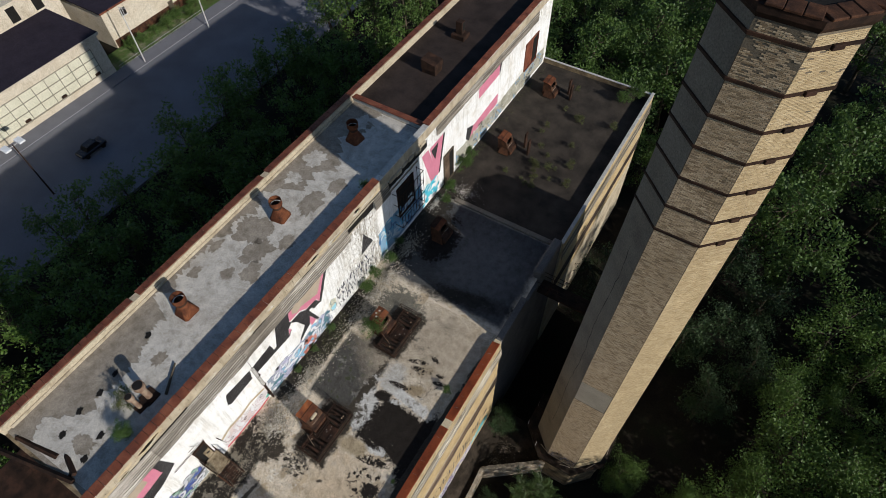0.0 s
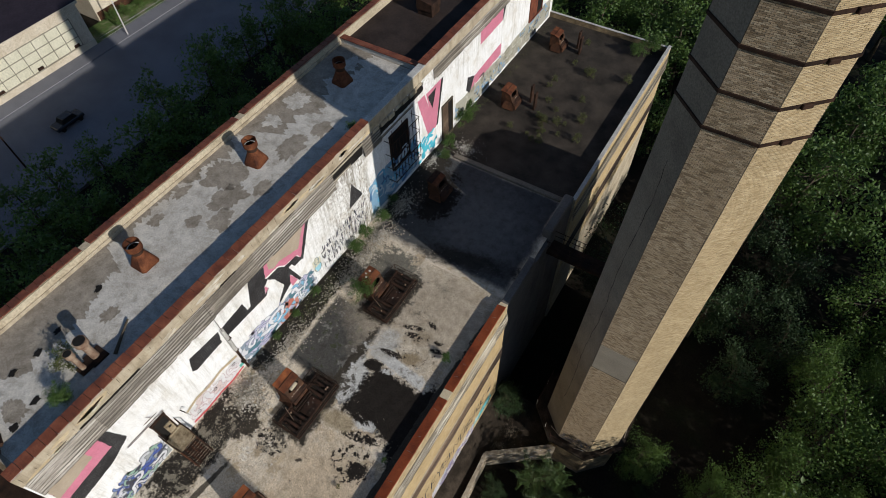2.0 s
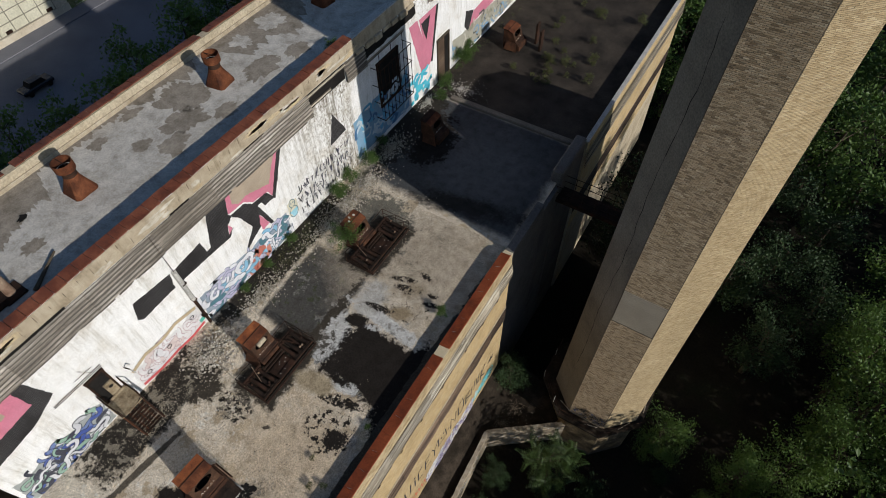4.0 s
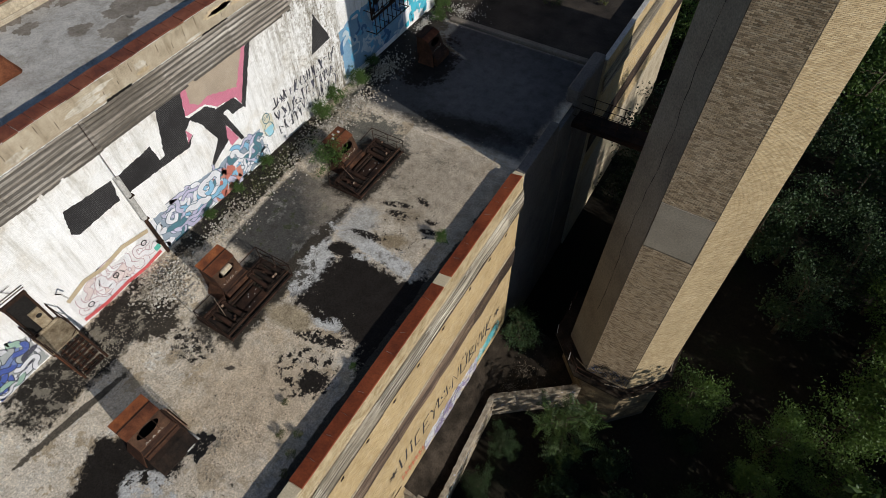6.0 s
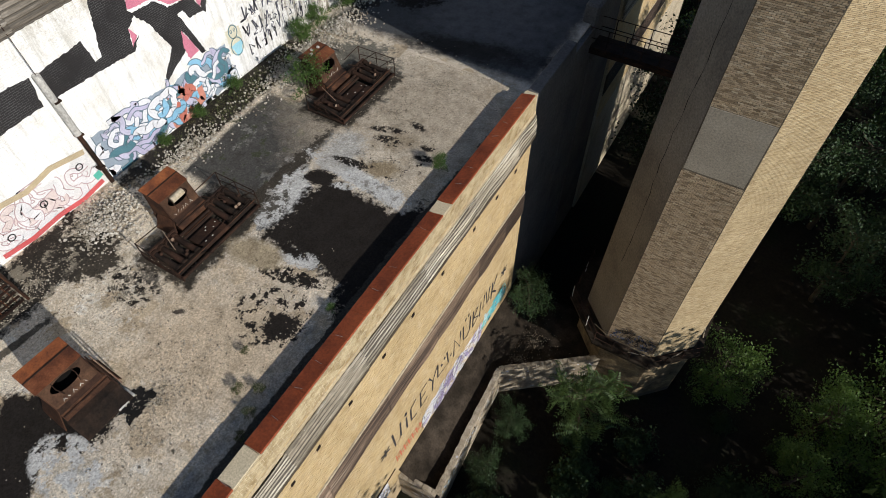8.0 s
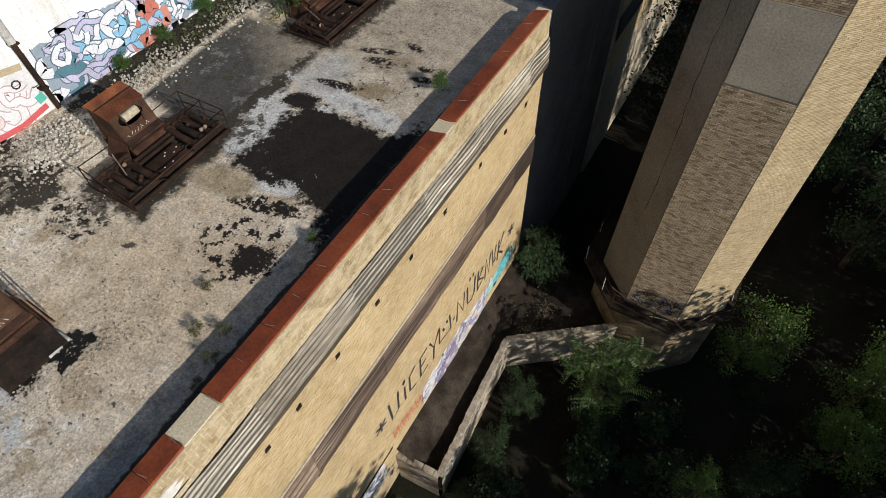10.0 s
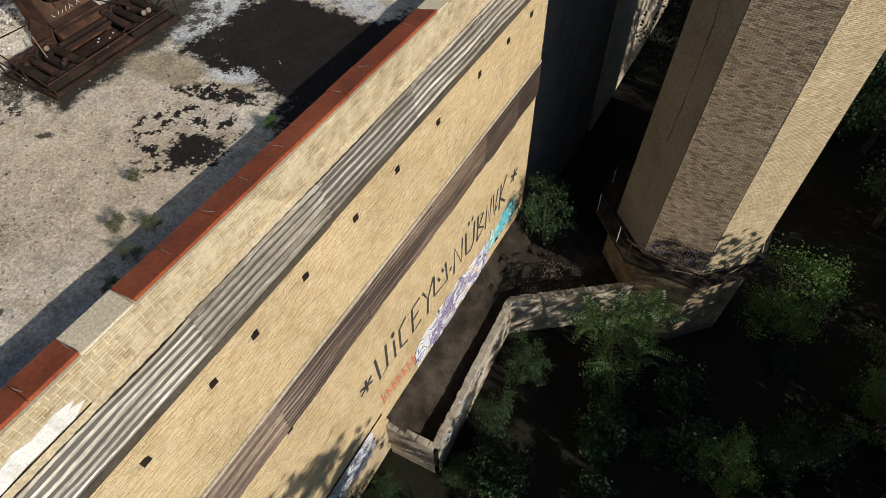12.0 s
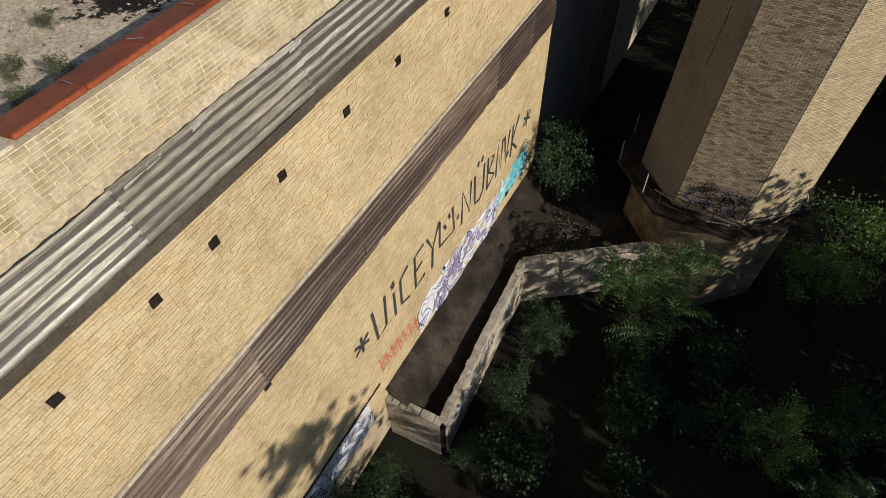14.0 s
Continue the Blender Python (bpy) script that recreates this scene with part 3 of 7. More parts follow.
def roof_z(x):
    """The roof falls slightly towards the graffiti wall."""
    return 8.02 + 0.08 * (MAIN_X - 0.5 - x) / 7.3


def slope_top(bm, lift=0.0):
    for v in bm.verts:
        if v.co.z > 7.3:
            v.co.z = roof_z(v.co.x) + lift
    return bm


roof = obj("roof_main", slope_top(box(BACK_X + 0.4, MAIN_X - 0.4, NEAR_Y + 0.2, 24.6, 6.8, ROOF_Z)), M_screed)
tagged(roof, "flat grey gravel roof with patches", "roof", kind="structure")
roof2 = obj("roof_far", box(BACK_X + 0.4, MAIN_X - 0.4, 24.6, FAR_Y - 0.2, ROOF_Z - 0.4, ROOF_Z + 0.4), M_roof_dark)
tagged(roof2, "flat dark tarred roof", "roof", kind="structure")
# ---- chimney ----
CX, CY = 7.75, 16.05


def octagon(apothem, z):
    r = apothem / math.cos(math.pi / 8)
    return [(CX + r * math.cos(math.pi / 8 + k * math.pi / 4), CY + r * math.sin(math.pi / 8 + k * math.pi / 4), z) for k in range(8)]


def apothem(z):
    return 3.08 - 0.02 * (z + 11.5)


def prism(rings, mat, name, parent, cap=True):
    verts = [v for ring in rings for v in ring]
    faces = [(8 * j + k, 8 * j + (k + 1) % 8, 8 * j + 8 + (k + 1) % 8, 8 * j + 8 + k) for j in range(len(rings) - 1) for k in range(8)]
    if cap:
        faces += [tuple(range(8 * len(rings) - 8, 8 * len(rings)))]
    return mesh_of(name, verts, faces, mat, parent)


chimney = empty("chimney")
tagged(chimney, "tall octagonal tan brick chimney with iron bands", "chimney")
prism([octagon(apothem(z), z) for z in (-18, -11.5, 0, 10, 20, 31)], M_mortar_ch, "shaft", chimney)
prism([octagon(apothem(31) + 0.02, 30.75), octagon(apothem(31) + 0.12, 30.95), octagon(apothem(31) + 0.12, 31.2)], M_rust_dark, "cap", chimney)
prism([octagon(apothem(31) - 0.55, 31.2), octagon(apothem(31) - 0.55, 31.215)], M_black, "flue_mouth", chimney)
for k in range(8):
    a, b = Vector(octagon(apothem(31) - 0.2, 31.24)[k]), Vector(octagon(apothem(31) - 0.2, 31.24)[(k + 1) % 8])
    for i in range(3):
        p, d = a.lerp(b, (i + 0.5) / 3), b - a
        bm = box(-d.length / 6 + 0.012, d.length / 6 - 0.012, -0.36, 0.36, -0.05, 0.05, bevel=0.02)
        bmesh.ops.transform(bm, matrix=pose(p.x, p.y, p.z + 0.012 * ((i + k) % 3), 0, 0, math.degrees(math.atan2(d.y, d.x))), verts=bm.verts)
        part("cap_slab", bm, M_rust_mid, chimney, "dark red-brown cap slab")

# ---- terrace building: walls ----
def soft_poly(name, pts, mat, parent, x, thick=0.006, label=""):
    """A flat painted shape on a wall that faces +x; pts are (y, z)."""
    fray, ring = random.Random(len(pts) * 31 + int(pts[0][0] * 50)), []
    for (y0, z0), (y1, z1) in zip(pts, pts[1:] + pts[:1]):
        k = max(1, int(math.hypot(y1 - y0, z1 - z0) / 0.09))
        for i in range(k):
            j = 0.028 if k > 3 else 0.0
            ring.append((y0 + (y1 - y0) * i / k + fray.uniform(-j, j), z0 + (z1 - z0) * i / k + fray.uniform(-j, j)))
    pts, n = ring, len(ring)
    verts = [(x, y, z) for y, z in pts] + [(x - thick, y, z) for y, z in pts]
    faces = [tuple(range(n))] + [(i, (i + 1) % n, n + (i + 1) % n, n + i) for i in range(n)]
    return mesh_of(name, verts, faces, mat, parent, label)


def ribbon(name, pts, width, mat, parent, x, label=""):
    """A painted stroke through (y, z) points on a wall that faces +x."""
    p = [Vector(q) for q in pts]
    verts, faces = [], []
    for i, q in enumerate(p):
        d = (p[min(i + 1, len(p) - 1)] - p[max(i - 1, 0)]).normalized()
        s = Vector((-d.y, d.x)) * width / 2
        verts += [(x, q.x + s.x, q.y + s.y), (x, q.x - s.x, q.y - s.y)]
    for i in range(len(p) - 1):
        faces.append((2 * i, 2 * i + 1, 2 * i + 3, 2 * i + 2))
    return mesh_of(name, verts, faces, mat, parent, label)


PAINTS = {}


def paint(r, g, b):
    key = (r, g, b)
    if key not in PAINTS:
        PAINTS[key] = brick_paint("spray_paint", [tuple(c * 0.8 for c in key), key], tuple(0.22 + 0.6 * c for c in key), 0.5, 1.2, False, 0.75)
    return PAINTS[key]


def curl(rng, y, z, size):
    """Points of a swinging stroke: bent runs with turns between them."""
    a, pts = rng.uniform(0, 6.28), [(y, z)]
    side = rng.choice((-1, 1))
    for _ in range(rng.randint(2, 4)):
        run, bend = size * rng.uniform(1.2, 2.6), side * rng.uniform(0.1, 0.4)
        for k in range(5):
            a += bend * 0.7
            y, z = y + math.cos(a) * run / 5, z + math.sin(a) * run / 5
            pts.append((y, z))
        for k in range(2):
            a += side * rng.uniform(0.3, 0.6)
            y, z = y + math.cos(a) * size * 0.25, z + math.sin(a) * size * 0.25
            pts.append((y, z))
        side = -side if rng.random() < 0.65 else side
    return pts


def wildstyle(parent, y0, y1, z0, z1, ground_paint, colours, x, seed, count, width=0.12, outline=None):
    """A sprayed piece: a ragged field with swinging strokes over it, edged with an outline where one is given."""
    rng = random.Random(seed)
    n = 14
    top = [(y0 + (y1 - y0) * i / n, z1 + rng.uniform(-0.28, 0.18)) for i in range(n, -1, -1)]
    low = [(y0 + (y1 - y0) * i / n, z0 + rng.uniform(0, 0.12)) for i in range(n + 1)]
    if ground_paint:
        soft_poly("sprayed_field", low + top, ground_paint, parent, x + 0.004)
    for k in range(count):
        y, z = rng.uniform(y0 + 0.2, y1 - 0.2), rng.uniform(z0 + 0.15, z1 - 0.25)
        pts = [(min(max(a, y0), y1), min(max(b, z0 + 0.03), z1 + 0.15)) for a, b in curl(rng, y, z, rng.uniform(0.12, 0.24))]
        w, at = width * rng.uniform(0.6, 1.9), x + 0.006 + 0.0008 * (k % 40)
        if outline:
            ribbon("sprayed_outline", pts, w + 0.07, outline, parent, at - 0.0004)
        ribbon("sprayed_stroke", pts, w, rng.choice(colours), parent, at)


def tag_rows(parent, y0, y1, z0, z1, rows, mat, x, seed, width=0.05):
    """Rows of quick sprayed scribbles, letter by letter."""
    rng = random.Random(seed)
    for r in range(rows):
        base, tall = z0 + (z1 - z0) * r / rows, 0.75 * (z1 - z0) / rows
        y = y0 + rng.uniform(0, 0.4)
        while y < y1 - 0.3:
            w = tall * rng.uniform(0.4, 0.8)
            pts = [(y + rng.uniform(0, w), base + tall * rng.choice((0.0, 0.1, 0.5, 0.9, 1.0)) + rng.uniform(-0.04, 0.04)) for _ in range(rng.randint(3, 5))]
            ribbon("sprayed_tag", pts, width * rng.uniform(0.7, 1.3), mat, parent, x + 0.001 * (r % 4))
            y += w + rng.uniform(0.02, 0.12) + (0.35 if rng.random() < 0.1 else 0)


def brick_rows(y0, y1, z0, z1, skip, seed, x=0.0, length=0.205, height=0.064, joint=0.011, perpend=0.011):
    """Corners of a running-bond face towards +x: (y0, y1, z0, z1, x) of each brick."""
    rng, out, row, z = random.Random(seed), [], 0, z0
    while z + height <= z1 + 0.02:
        y = y0 - (row % 2) * (length + joint) / 2
        while y < y1:
            header = rng.random() < 0.16
            w = 0.098 if header else length
            a, b = max(y, y0), min(y + w, y1)
            if b - a > 0.03 and not skip((a + b) / 2, z + height / 2):
                out.append((a, b, z + rng.uniform(-0.003, 0.003), min(z + height, z1), x + rng.choice((0, 0, 0, 0.004, 0.006, -0.005)) + rng.uniform(-0.003, 0.003)))
            y += w + perpend
        z, row = z + height + joint, row + 1
    return out


def bricks_mesh(name, rows, depth, mat, parent, place=lambda x, y, z: (x, y, z)):
    verts, faces = [], []
    for a, b, c, d, x in rows:
        k = len(verts)
        verts += [place(x, a, c), place(x, b, c), place(x, b, d), place(x, a, d),
                  place(x - depth, a, c), place(x - depth, b, c), place(x - depth, b, d), place(x - depth, a, d)]
        faces += [(k, k + 1, k + 2, k + 3), (k + 3, k + 2, k + 6, k + 7), (k + 4, k + 5, k + 1, k), (k + 5, k + 6, k + 2, k + 1), (k + 7, k + 4, k, k + 3)]
    o = mesh_of(name, verts, faces, mat, parent)
    o["kind"] = "stuff"
    return o


def corrugated(name, y0, y1, z0, z1, x0, x1, waves, mat, parent, seed, amp=0.032):
    """A sheet on a wall that faces +x, its ridges running along y; x0 at the top, x1 at the bottom."""
    rng = random.Random(seed)
    n, m = waves * 8, 32
    sag = [0.008 * noise.noise(Vector((j * 0.3, seed * 5.7, 0))) for j in range(m + 1)]
    gone = set()
    for _ in range(rng.randint(0, 2)):
        j0, w, deep = rng.randint(0, m - 1), rng.randint(2, 5), rng.randint(2, 6)
        for j in range(j0, min(j0 + w, m)):
            gone |= {(j, n - 1 - i) for i in range(max(0, deep - 2 * abs(j - j0 - w // 2)))}
    verts, faces = [], []
    for side in (0, 0.008):
        for j in range(m + 1):
            for i in range(n + 1):
                u = i / n
                ragged = 0.012 * math.sin(j * 2.1 + seed) if i in (0, n) else 0
                w = u * waves * 2 * math.pi + 0.55 * math.sin(seed * 2.3)
                w += 0.45 * noise.noise(Vector((j * 0.05, u * 2.5, seed)))
                k = amp * (0.8 + 0.7 * noise.noise(Vector((j * 0.06, u * 3, seed + 9.0))))
                dent = 0.05 * noise.noise(Vector((j * 0.06, u * 2.0, seed + 3.0)))
                verts.append((x0 + (x1 - x0) * u + dent + k * (math.sin(w) - 0.3 * math.sin(2 * w)) - side, y0 + (y1 - y0) * j / m, z1 + (z0 - z1) * u + sag[j] * 0.4 + ragged))
    k = (n + 1) * (m + 1)
    for j in range(m):
        for i in range(n):
            if (j, i) in gone:
                continue
            q = [j * (n + 1) + i, (j + 1) * (n + 1) + i, (j + 1) * (n + 1) + i + 1, j * (n + 1) + i + 1]
            faces += [tuple(q), tuple(k + v for v in reversed(q))]
    for j in range(m):
        for i in (0, n):
            if (j, min(i, n - 1)) in gone:
                continue
            a, b = j * (n + 1) + i, (j + 1) * (n + 1) + i
            faces.append((a, b, k + b, k + a))
    for i in range(n):
        for j in (0, m):
            a, b = j * (n + 1) + i, j * (n + 1) + i + 1
            faces.append((a, b, k + b, k + a))
    o = mesh_of(name, verts, faces, mat, parent)
    for p in o.data.polygons:
        p.use_smooth = True
    return o


corrugated("corrugated_sheet", 25.5, 48.3, -2.0, -0.55, 0.2, 0.3, 6, M_sheet, wall_far, 71)
corrugated("brown_sheet", 25.5, 48.3, -7.1, -5.5, 0.17, 0.2, 9, M_sheet_brown, wall_far, 72)
part("coping", box(-0.14, 0.18, 25.4, 48.4, 0.55, 0.6, bevel=0.012), M_pale, wall_far, "thin pale coping")
HOLES = (-6.9, -4.88, -3.05, -1.75, 0.04, 2.1, 4.06, 6.3, 8.9, 11.0, 12.86)
part("render_band", box(-0.02, 0.035, -16, 14.38, -0.62, -0.28, bevel=0.01), M_ochre_render, wall_outer, "smooth ochre render band")
for y, z, s in ((-2.34, -0.5, 0.22), (-2.02, -0.49, 0.14), (-1.09, -0.47, 0.2), (1.05, -0.5, 0.16), (4.9, -0.5, 0.2), (8.4, -0.5, 0.16)):
    bm = box(0.04, 0.05, -s, s, -0.05, 0.045)
    bmesh.ops.transform(bm, matrix=pose(0.05, y, z - 0.07, 8, 32, 4), verts=bm.verts)
    part("torn_shred", bm, M_lime_mark, wall_outer, "curled pale shred of sheeting")
for i in range(7):
    y = -10.4 + 3.82 * i
    end, lip = min(y + 3.86, 14.36), 0.2 + 0.012 * (i % 3)
    corrugated("corrugated_sheet", y, end, -1.56, -0.47, 0.06 + 0.012 * (i % 2), lip, 6, M_sheet, wall_outer, i, 0.045)
    bm = box(-0.02, 0.02, 0, end - y - 0.03, -0.22, 0.02, bevel=0.008)
    bmesh.ops.transform(bm, matrix=pose(lip - 0.01, y + 0.01, -1.55, 0, 8, 0), verts=bm.verts)
    part("edge_board", bm, M_bark, wall_outer, "dark strip along the lower edge of the sheets")
for i, (a, b) in enumerate(((-10.3, -6.1), (-6.1, -2.2), (-2.2, 1.75), (1.75, 5.6), (5.6, 9.5), (9.5, 12.2))):
    corrugated("brown_sheet", a, b + 0.04, -7.15, -5.5, 0.035 + 0.005 * (i % 2), 0.06, 9, M_sheet_brown, wall_outer, 20 + i, 0.05)
corrugated("brown_sheet", 12.24, 14.36, -7.1, -5.5, 0.035, 0.06, 9, M_sheet_brown, wall_outer, 31, 0.04)
part("ledge", box(-0.02, 0.07, -16, 14.38, -5.52, -5.42, bevel=0.012), M_render, wall_outer, "pale ledge over the brown sheets")
# dark plates proud of the bricks stand in for the shade in holes
for y in HOLES:
    part("putlog_hole", box(-0.02, 0.019, y - 0.1, y + 0.1, -2.77, -2.57), M_tray, wall_outer)
part("putlog_hole", box(-0.02, 0.02, -2.32, -2.1, -7.36, -7.16), M_black, wall_outer)

M_plaster = brick_paint("white_plaster", [(0.5, 0.44, 0.34), (0.72, 0.69, 0.62), (0.78, 0.76, 0.7)], (0.4, 0.33, 0.24), 0.5, 1.6)
prng = random.Random(61)
edge = [(-9.0, -0.25)] + [(-9.0 + 0.25 * k, -0.26 + prng.uniform(-0.01, 0.04)) for k in range(1, 17)] + [(-4.72, -0.1), (-4.95, 0.0), (-4.8, 0.08), (-5.1, 0.17)] + [(-5.3 - 0.25 * k, 0.2 + prng.uniform(-0.12, 0.05)) for k in range(15)] + [(-9.0, 0.2)]
soft_poly("plaster_patch", edge, M_plaster, wall_outer, 0.02, 0.024, "white plaster patch with a ragged edge")
part("crack", box(0.02, 0.03, -9.0, -4.7, -0.29, -0.26), M_black, wall_outer)

# ribbons of sprayed writing low on the outer wall
D = paint(0.035, 0.03, 0.028)
for sy, sz in ((0.87, -10.3), (12.75, -10.5)):
    for k in range(3):
        a = 0.5 + k * math.pi / 3
        ribbon("sprayed_star", [(sy - 0.4 * math.cos(a), sz - 0.4 * math.sin(a)), (sy + 0.4 * math.cos(a), sz + 0.4 * math.sin(a))], 0.12, D, wall_outer, 0.023 + 0.001 * k)
GLYPHS = {"U": [[(0, 1), (0.1, 0), (0.75, 0.1), (0.9, 1)]], "I": [[(0.3, 0), (0.4, 0.75)], [(0.35, 0.9), (0.5, 1.1)], [(0.15, 1.05), (0.65, 0.95)]],
          "C": [[(0.9, 1.0), (0.1, 0.85), (0, 0.1), (0.8, 0)]], "E": [[(0.9, 1), (0.1, 0.95), (0, 0), (0.85, 0.05)], [(0.05, 0.5), (0.7, 0.55)]],
          "Y": [[(0, 1), (0.35, 0.5), (0.9, 1.05)], [(0.35, 0.5), (0.25, -0.1)]], "Z": [[(0.1, 0.9), (0.8, 0.9), (0.1, 0.05), (0.9, 0.0)]]}
GLYPHS.update({"J": [[(0.5, 1), (0.4, 0)], [(0.1, 0.5), (0.8, 0.55)]], "N": [[(0, 0), (0.1, 1), (0.75, 0.05), (0.85, 1)]],
          "O": [[(0, 1), (0.05, 0.1), (0.5, 0), (0.8, 0.2), (0.85, 1)], [(0.25, 1.15), (0.3, 1.3)], [(0.6, 1.15), (0.65, 1.3)]],
          "B": [[(0, 0), (0.05, 1), (0.7, 0.85), (0.15, 0.5), (0.85, 0.2), (0, 0)]], "V": [[(0, 1), (0.4, 0), (0.8, 1)], [(0.5, 0.2), (0.9, 0.3)]],
          "K": [[(0, 0), (0.1, 1)], [(0.8, 1.1), (0.05, 0.45), (0.9, 0)]]})
GLYPHS["L"] = [[(0.05, 1.0), (0.0, 0.25), (0.95, 0.15), (0.85, 0.95)], [(0.3, 0.75), (0.42, 0.55)], [(0.6, 0.9), (0.68, 0.72)], [(1.15, 0.35), (1.25, 0.45)]]
for ch, y, w in (("U", 1.53, 0.75), ("I", 2.5, 0.4), ("C", 3.0, 0.6), ("E", 3.86, 0.72), ("Y", 4.72, 0.9), ("L", 5.5, 1.1), ("N", 7.1, 0.85), ("O", 8.1, 0.9), ("B", 9.15, 0.75), ("N", 9.95, 0.55), ("V", 10.6, 0.55), ("K", 11.3, 0.7)):
    z = -11.1 - 0.035 * (y - 1.5)
    for st, line in enumerate(GLYPHS[ch]):
        ribbon("sprayed_letter", [(y + w * u, z + 1.6 * v) for u, v in line], 0.135, D, wall_outer, 0.023 + 0.0012 * st)
wildstyle(wall_outer, 3.9, 10.2, -14.3, -12.5, paint(0.72, 0.7, 0.7), [paint(0.74, 0.73, 0.74), paint(0.74, 0.73, 0.74), paint(0.34, 0.27, 0.44), paint(0.5, 0.45, 0.6)], 0.008, 3, 46, 0.15, paint(0.05, 0.045, 0.06))
wildstyle(wall_outer, 10.2, 13.4, -13.6, -12.4, paint(0.2, 0.62, 0.62), [paint(0.12, 0.5, 0.55), paint(0.6, 0.75, 0.74), paint(0.05, 0.2, 0.25)], 0.008, 4, 26)
for k in range(7):
    y, z = 1.45 + 0.36 * k, -13.2 - 0.07 * k
    ribbon("sprayed_letter", [(y, z + 0.95), (y + 0.05, z + 0.1), (y + 0.26, z + 0.3), (y + 0.08, z + 0.55), (y + 0.3, z + 0.9), (y + 0.34, z + 0.4)], 0.075, paint(0.6, 0.17, 0.08), wall_outer, 0.024 + 0.001 * (k % 3))
wildstyle(wall_outer, -3.4, 0.5, -15.3, -13.6, paint(0.66, 0.66, 0.68), [paint(0.74, 0.74, 0.75), paint(0.62, 0.62, 0.66)], 0.008, 6, 26, 0.14, paint(0.12, 0.12, 0.15))
part("ledge", box(-0.02, 0.05, -9.0, 1.2, -13.55, -13.46, bevel=0.012), M_rust_dark, wall_outer, "dark thin ledge low on the wall")

# outer coping, slab by slab, with two gaps of bare mortar
coping_outer = empty("coping_outer")
tagged(coping_outer, "red tile coping slabs with wire stubs", "coping", kind="structure")
rng = random.Random(12)
y = -15.0
slab = None
while y < 14.0:
    if -4.35 < y + 0.5 < -3.2:
        part("bare_mortar", box(-0.6, -0.03, y, -3.25, 0.6, 0.655, bevel=0.012), M_mortar, coping_outer, "grey bare mortar bed")
        y = -3.23
        continue
    if 6.4 < y + 0.1 < 7.0:
        part("bare_mortar", box(-0.6, -0.03, y, 7.05, 0.6, 0.65, bevel=0.012), M_mortar, coping_outer, "grey bare mortar bed")
        y = 7.07
        continue
    end = min(y + 0.98, 14.1, 6.45 if y < 6.4 else 99, -4.3 if y < -4.4 else 99)
    bm = box(-0.33, 0.33, 0, end - y, -0.035, 0.035, bevel=0.016)
    bmesh.ops.transform(bm, matrix=pose(-0.31, y, 0.655 + rng.uniform(-0.006, 0.006), 0, -13 + rng.uniform(-0.7, 0.7), rng.uniform(-0.3, 0.3)), verts=bm.verts)
    part("coping_slab", bm, M_red, coping_outer)
    if rng.random() < 0.6:
        part("wire_stub", bar((-0.45, end, 0.69), (-0.2, end + rng.uniform(-0.1, 0.1), 0.74), 0.005), M_pale, coping_outer)
    y = end + 0.004

# main wall: bands, cladding, openings, writing
part("render_band", box(MAIN_X, MAIN_X + 0.045, NEAR_Y, FAR_Y, 7.95, 8.84, bevel=0.01), M_band, main, "peeling cream render band")
M_worn_plaster = brick_paint("worn_plaster", [(0.36, 0.3, 0.22), (0.54, 0.49, 0.4), (0.64, 0.6, 0.52)], (0.3, 0.25, 0.18), 0.7, 2.0)
frag = random.Random(52)
for k in range(26):
    y, z = frag.uniform(-9.0, 17.5), frag.uniform(8.05, 8.6)
    a, b = frag.uniform(0.25, 0.9), frag.uniform(0.06, 0.17)
    edge = []
    for i in range(40):
        t = 2 * math.pi * i / 40
        r = 1 + 0.4 * noise.fractal(Vector((1.5 * math.cos(t) + 5 * k, 1.5 * math.sin(t), 0)), 0.5, 2.1, 6)
        edge.append((y + a * r * math.cos(t), min(max(z + b * r * math.sin(t), 7.98), 8.8)))
    soft_poly("peeled_patch", edge, M_worn_plaster if k % 2 else M_ochre_render, main, MAIN_X + 0.05, 0.006)
for k in range(40):
    y, z = -9.0 + 0.68 * k, frag.uniform(8.1, 8.5)
    part("joint_crack", box(MAIN_X + 0.045, MAIN_X + 0.049, y, y + 0.02, z, z + frag.uniform(0.15, 0.4)), M_rust_dark, main)
for k, (a, b, z) in enumerate(((-6.1, -2.5, 7.93), (3.2, 4.4, 7.97), (8.1, 9.6, 7.94))):
    slit = [(a + (b - a) * i / 12, z + (0.13 if k == 0 else 0.05) + 0.05 * noise.noise(Vector((i * 0.8, k, 0)))) for i in range(13)] + [(b, z - 0.06), (a, z - 0.06)]
    soft_poly("open_joint", slit, M_black, main, MAIN_X + 0.062)
for i in range(7):
    y = -9.1 + 3.7 * i
    if i in (6,):
        continue
    if y > 11.5:
        continue
    corrugated("corrugated_sheet", y, y + 3.74, 6.5, 7.92, MAIN_X + 0.05 + 0.006 * (i % 2), MAIN_X + 0.17 + 0.02 * (i % 3), 7, M_sheet_main, main, 40 + i, 0.055)
corrugated("corrugated_sheet", 16.4, 18.4, 6.6, 7.9, MAIN_X + 0.05, MAIN_X + 0.2, 7, M_sheet_main, main, 55)
# black patch laid on the wall in place of shade below the cornice
gap_low = [(17.6 + 0.4 * i, 6.95 + 0.18 * noise.noise(Vector((i * 0.7, 4, 0)))) for i in range(17)]
gap_top = [(24.0 - 0.4 * i, 7.75 + 0.14 * noise.noise(Vector((i * 0.9, 8, 0)))) for i in range(17)]
